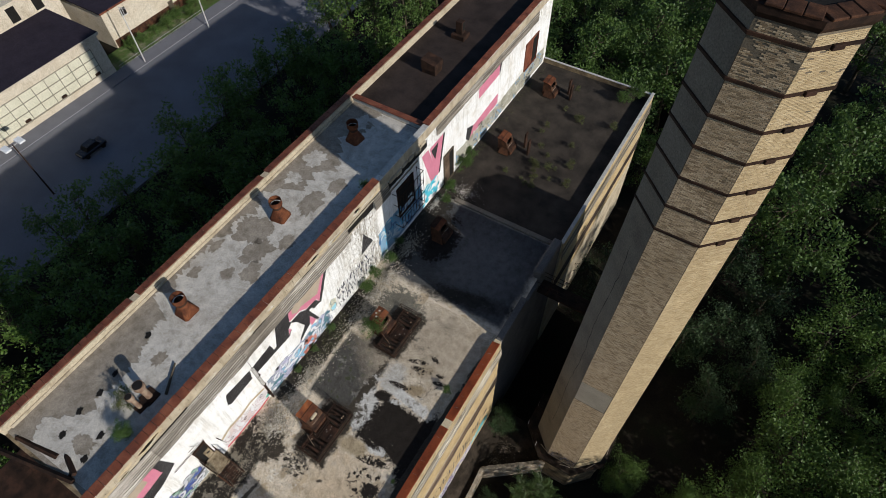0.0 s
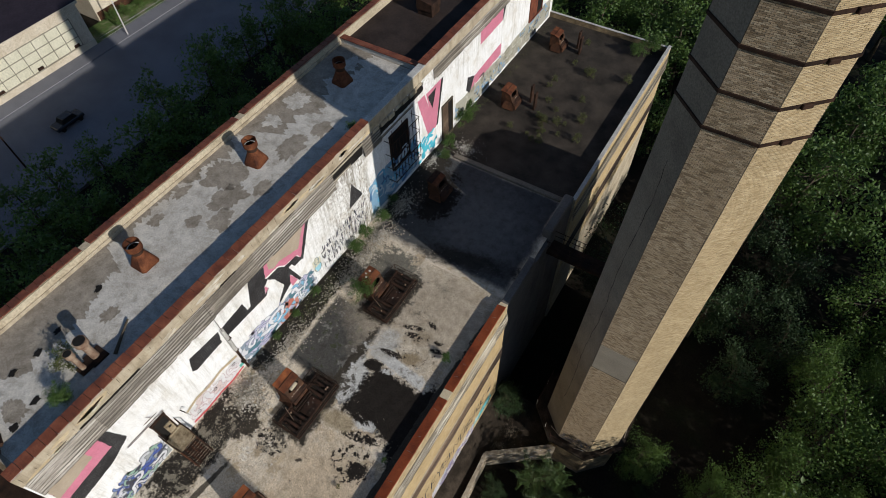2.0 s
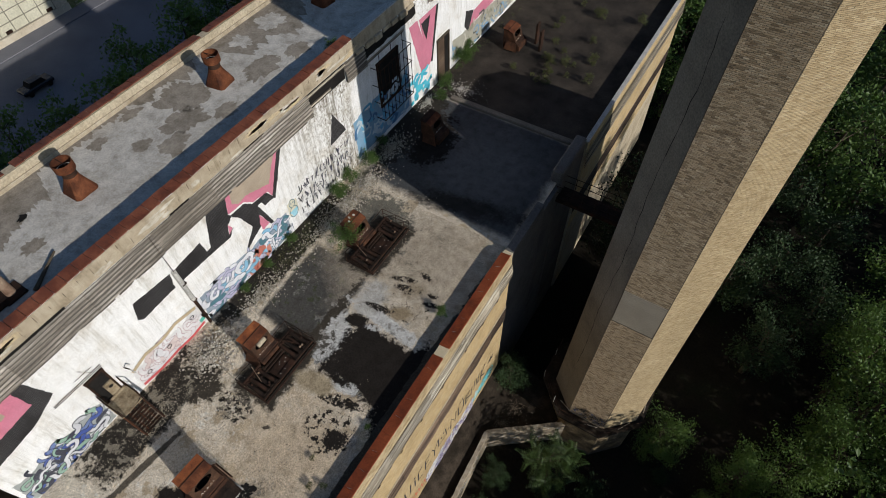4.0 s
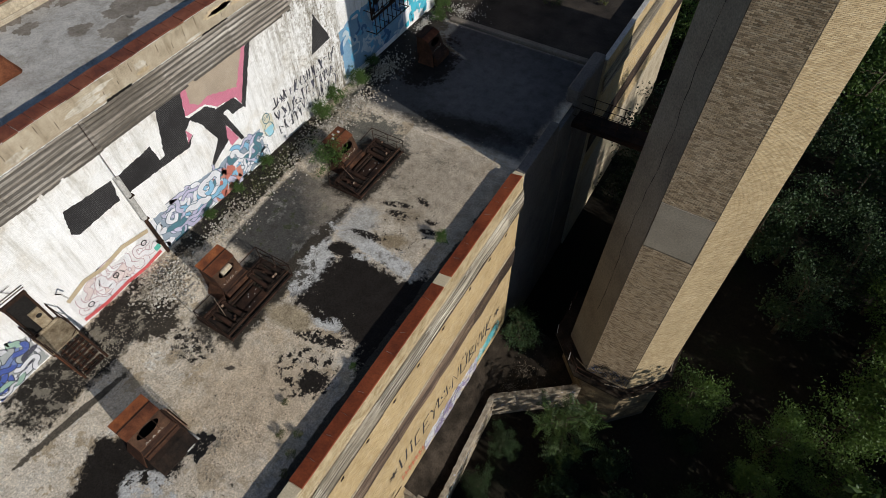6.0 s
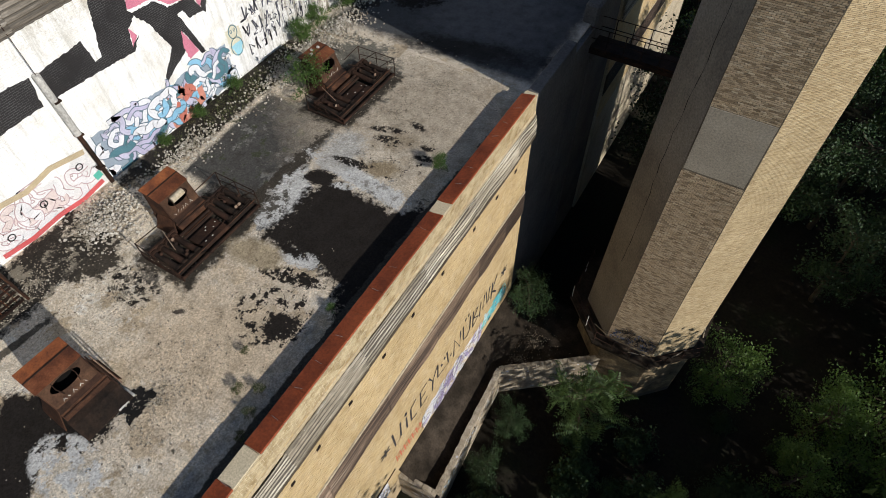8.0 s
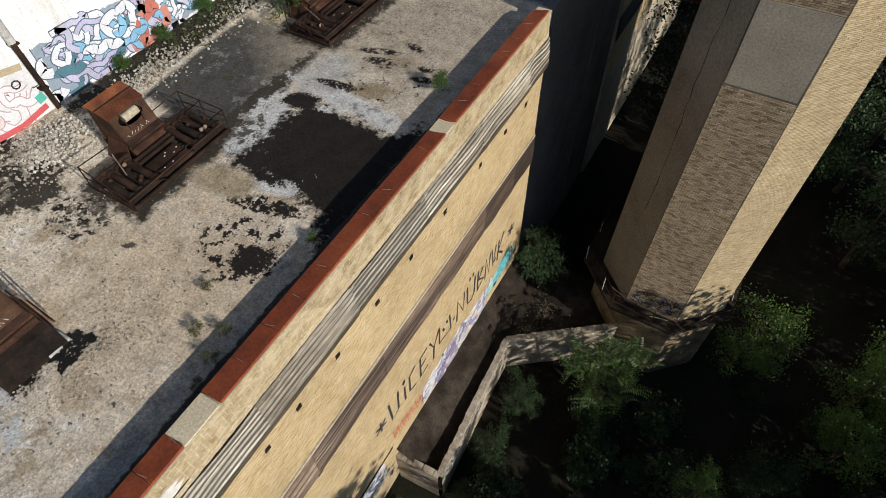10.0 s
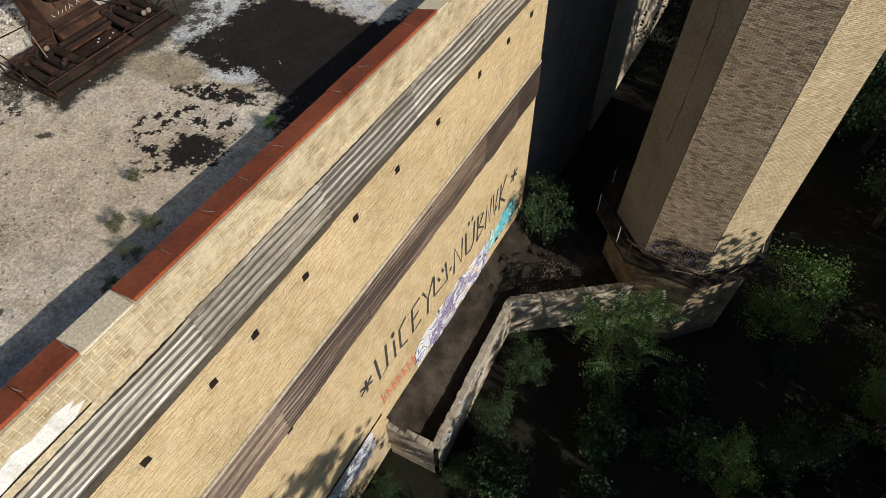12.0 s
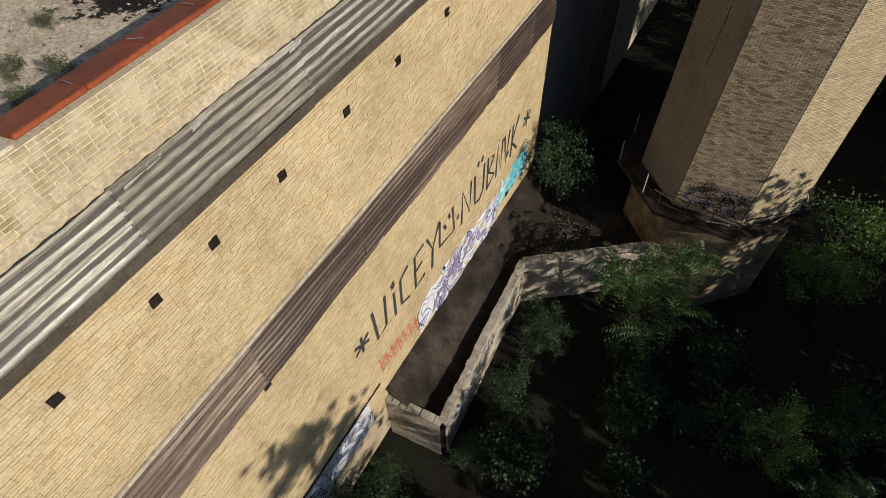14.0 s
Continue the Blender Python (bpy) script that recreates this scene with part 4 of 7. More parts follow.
soft_poly("dark_gap", gap_low + gap_top, M_black, main, MAIN_X + 0.02, 0.01, "black patch for the shade under the broken cornice")
for k in range(7):
    y0 = 17.6 + 0.9 * k
    part("cornice_block", box(MAIN_X + 0.01, MAIN_X + 0.16 + 0.03 * (k % 3), y0, y0 + 0.7 + 0.1 * (k % 2), 7.72 - 0.07 * (k % 3), 7.98, bevel=0.03), M_band, main)
for y in (25.5, 29.4, 33.3, 37.2, 41.1):
    corrugated("corrugated_sheet", y, y + 3.92, 6.9, 7.9, MAIN_X + 0.04, MAIN_X + 0.09, 6, M_sheet_main, main, int(y))
part("dark_gap", box(MAIN_X, MAIN_X + 0.012, 13.1, 16.4, 6.9, 7.9), M_black, main, "dark gap where cladding has fallen")
for y0, y1, z in ((11.9, 16.5, 7.85), (12.4, 15.0, 7.2), (16.5, 22.5, 6.75)):
    part("loose_board", box(MAIN_X + 0.02, MAIN_X + 0.09, y0, y1, z - 0.16, z, bevel=0.01), M_sheet, main, "loose weathered board")
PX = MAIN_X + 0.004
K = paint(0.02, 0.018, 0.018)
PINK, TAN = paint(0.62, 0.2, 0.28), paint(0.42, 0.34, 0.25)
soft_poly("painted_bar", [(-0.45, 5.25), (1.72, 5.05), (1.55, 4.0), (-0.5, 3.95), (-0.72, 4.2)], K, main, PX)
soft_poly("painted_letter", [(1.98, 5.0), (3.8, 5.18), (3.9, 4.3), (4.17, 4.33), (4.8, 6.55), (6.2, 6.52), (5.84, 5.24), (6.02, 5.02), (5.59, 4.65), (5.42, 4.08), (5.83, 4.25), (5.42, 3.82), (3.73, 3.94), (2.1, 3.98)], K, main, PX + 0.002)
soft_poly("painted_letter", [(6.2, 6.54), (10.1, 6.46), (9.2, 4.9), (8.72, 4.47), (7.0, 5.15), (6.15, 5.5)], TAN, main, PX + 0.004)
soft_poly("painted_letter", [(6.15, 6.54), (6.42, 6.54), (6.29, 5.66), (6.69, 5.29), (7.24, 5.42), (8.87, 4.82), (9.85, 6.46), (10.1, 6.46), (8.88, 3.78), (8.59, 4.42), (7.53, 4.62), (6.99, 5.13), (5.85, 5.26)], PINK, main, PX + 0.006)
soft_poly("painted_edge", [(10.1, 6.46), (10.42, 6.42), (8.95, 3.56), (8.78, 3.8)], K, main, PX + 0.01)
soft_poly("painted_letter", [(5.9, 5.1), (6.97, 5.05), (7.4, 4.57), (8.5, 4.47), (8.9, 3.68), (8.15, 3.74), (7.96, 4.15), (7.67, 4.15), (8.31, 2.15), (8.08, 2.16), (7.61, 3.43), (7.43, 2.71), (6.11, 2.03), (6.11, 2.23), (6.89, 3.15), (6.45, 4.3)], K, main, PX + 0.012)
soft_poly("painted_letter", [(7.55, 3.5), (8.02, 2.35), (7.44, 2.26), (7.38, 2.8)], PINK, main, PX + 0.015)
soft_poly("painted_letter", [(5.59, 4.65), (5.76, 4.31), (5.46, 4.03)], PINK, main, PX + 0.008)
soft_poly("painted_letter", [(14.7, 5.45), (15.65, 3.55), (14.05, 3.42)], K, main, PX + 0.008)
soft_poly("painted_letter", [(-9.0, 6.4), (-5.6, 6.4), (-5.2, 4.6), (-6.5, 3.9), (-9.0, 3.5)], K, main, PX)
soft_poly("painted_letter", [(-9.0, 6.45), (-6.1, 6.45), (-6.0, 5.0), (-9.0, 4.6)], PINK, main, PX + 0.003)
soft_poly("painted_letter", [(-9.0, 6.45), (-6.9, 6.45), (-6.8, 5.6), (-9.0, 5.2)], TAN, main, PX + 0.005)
wildstyle(main, 2.2, 9.3, 0.05, 1.95, paint(0.3, 0.36, 0.42), [paint(0.78, 0.78, 0.8), paint(0.25, 0.5, 0.68), paint(0.55, 0.53, 0.66), paint(0.08, 0.2, 0.24), paint(0.78, 0.78, 0.8), paint(0.5, 0.47, 0.62), paint(0.78, 0.78, 0.8)], PX, 11, 120, 0.17, paint(0.1, 0.15, 0.19))
wildstyle(main, 5.6, 7.3, 0.1, 1.3, None, [paint(0.55, 0.17, 0.12), paint(0.6, 0.25, 0.18)], PX + 0.02, 18, 14, 0.2)
wildstyle(main, -2.55, 1.85, 0.1, 1.7, paint(0.76, 0.74, 0.72), [paint(0.8, 0.79, 0.78), paint(0.8, 0.79, 0.78), paint(0.78, 0.75, 0.74), paint(0.76, 0.74, 0.74), paint(0.74, 0.62, 0.58)], PX, 12, 30, 0.2, paint(0.5, 0.36, 0.36))
ribbon("sprayed_outline", [(-2.5, 0.25), (-1.4, 0.12), (-0.2, 0.2), (0.8, 0.1), (1.8, 0.25)], 0.2, paint(0.6, 0.1, 0.1), main, PX + 0.03)
ribbon("sprayed_outline", [(-2.5, 1.65), (-1.5, 1.95), (-0.6, 1.8), (0.5, 2.0), (1.8, 1.75)], 0.22, paint(0.5, 0.4, 0.25), main, PX + 0.03)
for sy, sz in ((-1.9, 0.7), (-0.4, 1.0), (1.35, 1.35)):
    ribbon("sprayed_eye", [(sy + 0.13 * math.cos(a), sz + 0.13 * math.sin(a)) for a in [0.7 * k for k in range(10)]], 0.05, K, main, PX + 0.034)
ribbon("sprayed_dot", [(1.6, 0.55), (1.9, 0.6)], 0.3, paint(0.1, 0.45, 0.35), main, PX + 0.032)
wildstyle(main, -9.0, -4.4, 0.0, 1.9, paint(0.36, 0.38, 0.36), [paint(0.06, 0.1, 0.34), paint(0.7, 0.7, 0.72), paint(0.16, 0.22, 0.42), paint(0.3, 0.45, 0.35), paint(0.05, 0.05, 0.07), paint(0.6, 0.6, 0.62)], PX, 13, 60, 0.13, paint(0.03, 0.035, 0.05))
wildstyle(main, -4.4, -3.0, 0.0, 1.3, None, [paint(0.1, 0.1, 0.12), paint(0.6, 0.6, 0.62)], PX, 19, 14, 0.08)
tag_rows(main, 10.4, 16.0, 0.6, 3.1, 3, paint(0.05, 0.05, 0.06), PX + 0.008, 14, 0.085)
tag_rows(main, 10.7, 15.6, 0.9, 2.9, 3, paint(0.07, 0.07, 0.1), PX + 0.009, 34, 0.06)
tag_rows(main, 11.2, 15.2, 0.9, 2.6, 3, paint(0.62, 0.61, 0.58), PX + 0.012, 24, 0.035)
tag_rows(main, -4.6, -3.2, 0.2, 1.5, 3, paint(0.55, 0.54, 0.52), PX + 0.03, 25, 0.03)
wildstyle(main, 16.4, 22.6, 0.3, 3.6, paint(0.2, 0.36, 0.5), [paint(0.12, 0.4, 0.6), paint(0.5, 0.6, 0.65), paint(0.05, 0.15, 0.3)], PX, 15, 40, 0.16)
wildstyle(main, 22.7, 25.6, 0.3, 2.2, None, [paint(0.08, 0.55, 0.68), paint(0.06, 0.45, 0.6)], PX, 16, 22, 0.2)
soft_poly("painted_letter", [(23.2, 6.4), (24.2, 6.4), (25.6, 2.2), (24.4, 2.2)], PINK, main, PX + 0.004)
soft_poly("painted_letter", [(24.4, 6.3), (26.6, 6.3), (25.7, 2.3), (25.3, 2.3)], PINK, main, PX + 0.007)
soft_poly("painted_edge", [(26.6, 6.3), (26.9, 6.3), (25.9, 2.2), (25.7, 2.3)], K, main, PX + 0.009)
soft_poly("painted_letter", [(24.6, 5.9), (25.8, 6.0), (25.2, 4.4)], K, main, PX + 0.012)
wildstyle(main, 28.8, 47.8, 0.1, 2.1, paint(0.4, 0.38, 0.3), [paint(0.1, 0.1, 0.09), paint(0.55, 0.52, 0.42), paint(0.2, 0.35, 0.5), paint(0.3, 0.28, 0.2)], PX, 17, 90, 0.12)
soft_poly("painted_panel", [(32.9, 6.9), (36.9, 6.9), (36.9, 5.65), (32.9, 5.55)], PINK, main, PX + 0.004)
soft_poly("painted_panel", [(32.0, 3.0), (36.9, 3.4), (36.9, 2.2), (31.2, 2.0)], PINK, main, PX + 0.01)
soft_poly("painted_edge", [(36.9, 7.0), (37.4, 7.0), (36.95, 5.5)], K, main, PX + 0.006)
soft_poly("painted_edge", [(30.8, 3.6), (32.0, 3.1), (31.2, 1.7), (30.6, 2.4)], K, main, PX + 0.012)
face = soft_poly("painted_ghost", [(9.5, 2.3), (9.9, 2.5), (10.3, 2.2), (10.3, 1.2), (9.9, 1.0), (9.5, 1.3)], paint(0.7, 0.66, 0.5), main, PX + 0.006)
for cy, cz, r in ((9.9, 2.15, 0.3), (9.9, 1.45, 0.42)):
    ribbon("sprayed_outline", [(cy + 0.8 * r * math.cos(0.45 * k), cz + r * math.sin(0.45 * k)) for k in range(15)], 0.05, paint(0.1, 0.2, 0.24), main, PX + 0.012)
for cy in (9.8, 10.0):
    ribbon("sprayed_eye", [(cy + 0.05 * math.cos(0.8 * k), 2.2 + 0.08 * math.sin(0.8 * k)) for k in range(9)], 0.035, paint(0.1, 0.2, 0.24), main, PX + 0.013)
soft_poly("painted_mask", [(9.55, 1.6), (10.25, 1.6), (10.1, 1.05), (9.8, 1.0)], paint(0.35, 0.65, 0.75), main, PX + 0.009)


def opening(name, y0, y1, z0, z1, frame_mat, label, leaf=None):
    """A frame on the wall round a black sheet that stands in for the dark room behind."""
    e = empty(name, MAIN_X, (y0 + y1) / 2, z0)
    tagged(e, label, name.split("_")[0], kind="structure")
    d = (y1 - y0) / 2
    h = z1 - z0
    part("dark_room", box(0.006, 0.014, -d, d, 0, h), M_black, e)
    for a, b in ((-d - 0.09, -d), (d, d + 0.09)):
        part("jamb", box(0.004, 0.12, a, b, 0, h, bevel=0.012), frame_mat, e)
    part("lintel", box(0.004, 0.13, -d - 0.12, d + 0.12, h, h + 0.14, bevel=0.012), frame_mat, e)
    part("sill", box(0.004, 0.16, -d - 0.1, d + 0.1, -0.1, 0, bevel=0.012), frame_mat, e)
    if leaf:
        part("leaf", box(0.02, 0.07, -d, d * 0.2, 0.02, h - 0.05, bevel=0.01), leaf, e)
    return e


opening("window_1", 19.4, 21.6, 2.7, 5.9, M_rust_dark, "dark window opening behind a rusty cage")
opening("door_1", 26.6, 28.1, 0.0, 3.4, M_bark, "dark doorway with a wooden frame", M_sheet_brown)
opening("window_2", 42.7, 45.4, 2.3, 5.3, M_red_old, "window opening with dark red boards", M_red_old)
opening("door_2", -4.15, -3.35, 1.5, 3.5, M_rust_dark, "doorway high in the wall above a platform")

cage = empty("window_cage", MAIN_X, 20.5, 2.2)
tagged(cage, "rusty window cage of thin bars", "cage")
for i in range(9):
    part("bar", bar((0.75, -1.7 + 0.42 * i, 0), (0.75, -1.7 + 0.42 * i, 3.9 if i % 3 else 5.2), 0.022), M_rust_dark, cage)
for z in (0.0, 1.3, 2.6, 3.9):
    part("rail", bar((0.75, -1.75, z), (0.75, 1.75, z), 0.028), M_rust_dark, cage)
    for y in (-1.72, 1.72):
        part("stay", bar((0.0, y, z), (0.75, y, z), 0.024), M_rust_dark, cage)
for i in range(6):
    part("floor_bar", bar((0.05, -1.7 + 0.68 * i, 0), (0.75, -1.7 + 0.68 * i, 0), 0.02), M_rust_dark, cage)

downpipe = empty("downpipe", MAIN_X + 0.16, 1.95, 0)
tagged(downpipe, "rusty downpipe with a pale upper length", "pipe")
part("pipe", bar((0, 0.08, 0.0), (0, -0.02, 2.5), 0.085, sides=12), M_rust_dark, downpipe, "rusty lower pipe")
part("pipe", bar((0, -0.02, 2.5), (0, -0.08, 5.1), 0.13, sides=12), M_pale, downpipe, "pale grey upper pipe")
part("wire", bar((0.02, -0.08, 5.1), (0.06, -0.15, 8.0), 0.012), M_rust_dark, downpipe)
for z in (0.9, 2.5, 4.0):
    part("clip", box(-0.16, 0.14, -0.13, 0.13, z - 0.04, z + 0.04, bevel=0.01), M_rust_dark, downpipe)

# copings of the long roof, tile by tile


def coping_row(name, label, x, z, half, y0, y1, step, tilt, seed, mat=M_red, gaps=()):
    rng = random.Random(seed)
    e = empty(name)
    tagged(e, label, "coping", kind="structure")
    bm = box(-half, half, 0, step - 0.015, -0.03, 0.03, bevel=0.014)
    me = bpy.data.meshes.new("coping_tile")
    bm.to_mesh(me)
    bm.free()
    me.materials.append(mat)
    y = y0
    while y < y1 - step:
        if not any(a < y < b for a, b in gaps):
            o = new("coping_tile", me)
            o.parent = e
            o.matrix_basis = pose(x + rng.uniform(-0.012, 0.012), y, z + rng.uniform(-0.012, 0.012), rng.uniform(-0.8, 0.8), tilt + rng.uniform(-1.5, 1.5), rng.uniform(-0.8, 0.8))
        y += step
    return e


coping_row("coping_main", "red tile coping along the graffiti wall", MAIN_X - 0.27, 8.92, 0.31, NEAR_Y, 18.0, 0.62, 5, 1, M_red_old)
coping_row("coping_main_far", "red tile coping along the far graffiti wall", MAIN_X - 0.3, 8.95, 0.31, 24.4, FAR_Y, 0.62, 5, 2, M_red_old)
coping_row("coping_back", "red tile coping along the rear wall", BACK_X + 0.2, 8.8, 0.3, NEAR_Y, FAR_Y, 0.55, -6, 3, M_red_old, gaps=((0.2, 0.9), (13.0, 13.4)))
part("mortar_bed", box(MAIN_X - 0.52, MAIN_X + 0.02, 18.0, 24.4, 8.78, 8.9, bevel=0.02), M_pale, main, "bare grey wall top")
part("back_ledge", box(BACK_X + 0.5, BACK_X + 0.62, NEAR_Y + 0.5, 24.4, 8.0, 8.3, bevel=0.03), M_band, back, "crumbling cream ledge")
cross = empty("wall_cross")
tagged(cross, "low cross wall between the two roofs", "wall", kind="structure")
part("wall_core", box(BACK_X + 0.5, MAIN_X - 0.5, 24.5, 24.85, ROOF_Z - 0.3, 8.5), M_pale, cross)
for i in range(13):
    bm = box(-0.28, 0.28, -0.3, 0.3, -0.04, 0.04, bevel=0.016)
    bmesh.ops.transform(bm, matrix=pose(BACK_X + 0.8 + 0.56 * i, 24.68, 8.56, -6, rng.uniform(-2, 2), rng.uniform(-2, 2)), verts=bm.verts)
    part("coping_tile", bm, M_red_old, cross)

# ---- roof surfaces and things ----


def lay(o):
    for v in o.data.vertices:
        v.co.z += roof_z(v.co.x)
    return o



def ragged_strip(name, edge, right, y0, y1, z, mat, seed, amp, label):
    n = 620
    verts, faces = [], []
    for i in range(n + 1):
        y = y0 + (y1 - y0) * i / n
        e = edge(y) + amp * noise.fractal(Vector((y * 0.6, seed * 3.3, 0)), 0.62, 2.1, 8)
        for x, zz in ((e, z - 0.02), (e, z), (right, z)):
            verts.append((x, y, roof_z(x) + zz))
    for i in range(n):
        for k in range(2):
            faces.append((3 * i + k, 3 * i + k + 1, 3 * i + 4 + k, 3 * i + 3 + k))
    o = mesh_of(name, verts, faces, mat)
    return tagged(o, label, "roof", kind="structure")




def gravel_edge(y):
    """How far the gravel reaches towards the rear wall."""
    near, far = -17.7 - 0.9 * min(max((-4.5 - y) / 2.5, 0), 1), -17.6 - 0.4 * math.sin(y)
    middle = -19.1 - 0.17 * (y - 1.5)
    k, q = min(max((y - 0.9) / 0.8, 0), 1), min(max((y - 12.6) / 1.6, 0), 1)
    return max((near * (1 - k) + middle * k) * (1 - q) + far * q, BACK_X + 1.1)


ragged_strip("roof_gravel", gravel_edge, MAIN_X - 0.52, NEAR_Y + 0.45, 24.4, 0.022, M_roof, 2, 1.1, "rough pale gravel layer on the roof")
patches = [(-19.0, 14.9, 0.7, 0.6), (-18.9, 17.4, 0.9, 0.9), (-18.2, 22.6, 0.8, 0.9)]
for i, (x, y, a, b) in enumerate(patches):
    tagged(lay(blob("roof_patch", x, y, a, b, 0.028, M_roof, 30 + i)), "ragged gravel patch on the roof", "roof", kind="structure")
for i, (x, y, a, b) in enumerate([(-18.2, 9.5, 1.35, 1.2), (-16.7, 8.2, 0.9, 1.2), (-15.9, 6.6, 0.6, 0.9), (-17.2, 5.7, 0.45, 0.5), (-16.3, 13.6, 0.8, 1.2), (-15.6, 16.0, 0.6, 0.8), (-16.4, -1.2, 0.4, 0.5), (-19.2, 4.6, 0.4, 0.5), (-19.5, 7.0, 0.35, 0.6), (-15.4, 9.9, 0.5, 0.8), (-16.0, -7.2, 0.7, 0.5)]):
    tagged(lay(blob("roof_patch", x, y, a, b, 0.032, M_screed, 50 + i)), "grey worn patch on the roof", "roof", kind="structure")
for i, (x, y) in enumerate([(-18.2, -0.4), (-17.9, -3.3), (-17.7, -4.6), (-17.8, -6.0), (-15.6, -6.3), (-15.3, -7.7), (-17.5, -7.4), (-15.2, -9.0 + 0.4)]):
    o = lay(blob("roof_hole", x, y, 0.17, 0.24, 0.038, M_black, 70 + i, rough=0.5, turn=0.3))
    tagged(o, "dark ragged hole in the roof skin", "hole", group="holes in the roof skin")


def roof_cowl():
    """A rusty vent: flared square foot, round neck and an open ring on top."""
    e = empty("roof_cowl", -17.35, 2.15, roof_z(-17.5))
    tagged(e, "rusty iron roof vent with a flared square foot", "vent", "vents along the roof")
    bm = bmesh.new()
    rings = []
    n = 24
    for z, r, sq in ((0.0, 0.62, 1), (0.12, 0.6, 1), (0.5, 0.46, 0.85), (0.85, 0.36, 0.3), (1.05, 0.34, 0)):
        ring = []
        for i in range(n):
            a = 2 * math.pi * (i + 0.5) / n
            c, s = math.cos(a), math.sin(a)
            k = 1 / max(abs(c), abs(s)) if sq else 1
            q = r * (sq * k + (1 - sq))
            ring.append(bm.verts.new((q * c, q * s, z)))
        rings.append(ring)
    for a, b in zip(rings, rings[1:]):
        for i in range(n):
            bm.faces.new((a[i], a[(i + 1) % n], b[(i + 1) % n], b[i]))
    part("foot", bm, M_rust, e)

    def tube(z0, z1, r, wall):
        bm = bmesh.new()
        prof = ((r, z0), (r, z1), (r - wall, z1), (r - wall, z0))
        loops = [[bm.verts.new((q * math.cos(2 * math.pi * i / n), q * math.sin(2 * math.pi * i / n), z)) for i in range(n)] for q, z in prof]
        for k in range(4):
            a, b = loops[k], loops[(k + 1) % 4]
            for i in range(n):
                bm.faces.new((a[i], a[(i + 1) % n], b[(i + 1) % n], b[i]))
        return bm
    part("neck", tube(1.0, 1.45, 0.33, 0.02), M_rust_dark, e)
    part("ring", tube(1.4, 1.85, 0.46, 0.025), M_rust, e)
    part("inside", bar((0, 0, 1.0), (0, 0, 1.3), 0.31, sides=24), M_black, e)
    part("brace", bar((-0.44, 0, 1.8), (0.44, 0, 1.8), 0.018), M_rust_dark, e)
    return e


cowl = roof_cowl()
copy_thing(cowl, pose(-17.35, 11.45, roof_z(-17.5), 0, 0, 8))
copy_thing(cowl, pose(-17.45, 20.75, roof_z(-17.6), 0, 0, -5))


def roof_pipe(x, y, h, r):
    e = empty("roof_pipe", x, y, roof_z(x) + 0.02)
    tagged(e, "rusty iron flue pipe standing on the roof", "pipe", "flue pipes on the roof")
    part("tube", bar((0, 0, 0), (0, 0, h), r, sides=16), M_pipe, e)
    part("head", bar((0, 0, h - 0.35), (0, 0, h), r * 1.6, sides=16), M_pipe, e)
    part("opening", bar((0, 0, h), (0, 0, h + 0.01), r * 1.4, sides=16), M_black, e)
    part("foot", box(-r * 2.2, r * 2.2, -r * 2.2, r * 2.2, 0, 0.12, bevel=0.02), M_rust_dark, e)


roof_pipe(-14.95, -3.2, 1.75, 0.21)
roof_pipe(-14.9, -3.95, 1.7, 0.14)
for x, y, s in ((-16.8, 31.5, 0.0), (-17.2, 37.2, 1.0)):
    e = empty("roof_vent", x, y, ROOF_Z + 0.4)
    tagged(e, "rusty box vent on the dark roof", "vent", "box vents on the dark roof")
    part("curb", box(-0.7, 0.7, -0.6, 0.6, 0, 0.45, bevel=0.03), M_rust_dark, e)
    if s:
        part("chimney_pot", box(-0.35, 0.35, -0.3, 0.3, 0.45, 1.7, bevel=0.03), M_rust_dark, e)
        part("opening", box(0.352, 0.36, -0.22, 0.22, 0.8, 1.6), M_black, e)
    else:
        bm = box(-0.75, 0.75, -0.68, 0.68, 0.45, 1.15, bevel=0.03)
        for v in bm.verts:
            if v.co.z > 0.9 and v.co.x < 0:
                v.co.z += 0.25
        part("lid", bm, M_rust_dark, e)
beam = empty("rusted_beams", -17.3, -9.3, 7.95)
tagged(beam, "rusted beams lying across the broken roof end", "beam")
for k, (a, b) in enumerate((((-2.6, -0.6, 0.2), (2.6, 0.5, 0.3)), ((-2.4, 0.4, 0.1), (0.6, 0.9, 0.15)), ((0.9, 1.2, 0.05), (2.4, 0.8, 0.4)))):
    part("beam", bar(a, b, 0.16, sides=4), M_rust_dark, beam)
lean = obj("lean_to_roof", box(-20.6, -13.0, -15.5, NEAR_Y - 0.02, 5.6, 5.9), M_rust_dark)
tagged(lean, "dark red brown lean-to roof below the gable", "roof", kind="structure")

# ---- terrace kerb and rubble ----
curb = obj("curb", box(-10.7, -0.6, 25.1, 25.55, -0.1, 0.22, bevel=0.05), M_concrete)
tagged(curb, "low concrete kerb between the terraces", "kerb", kind="structure")


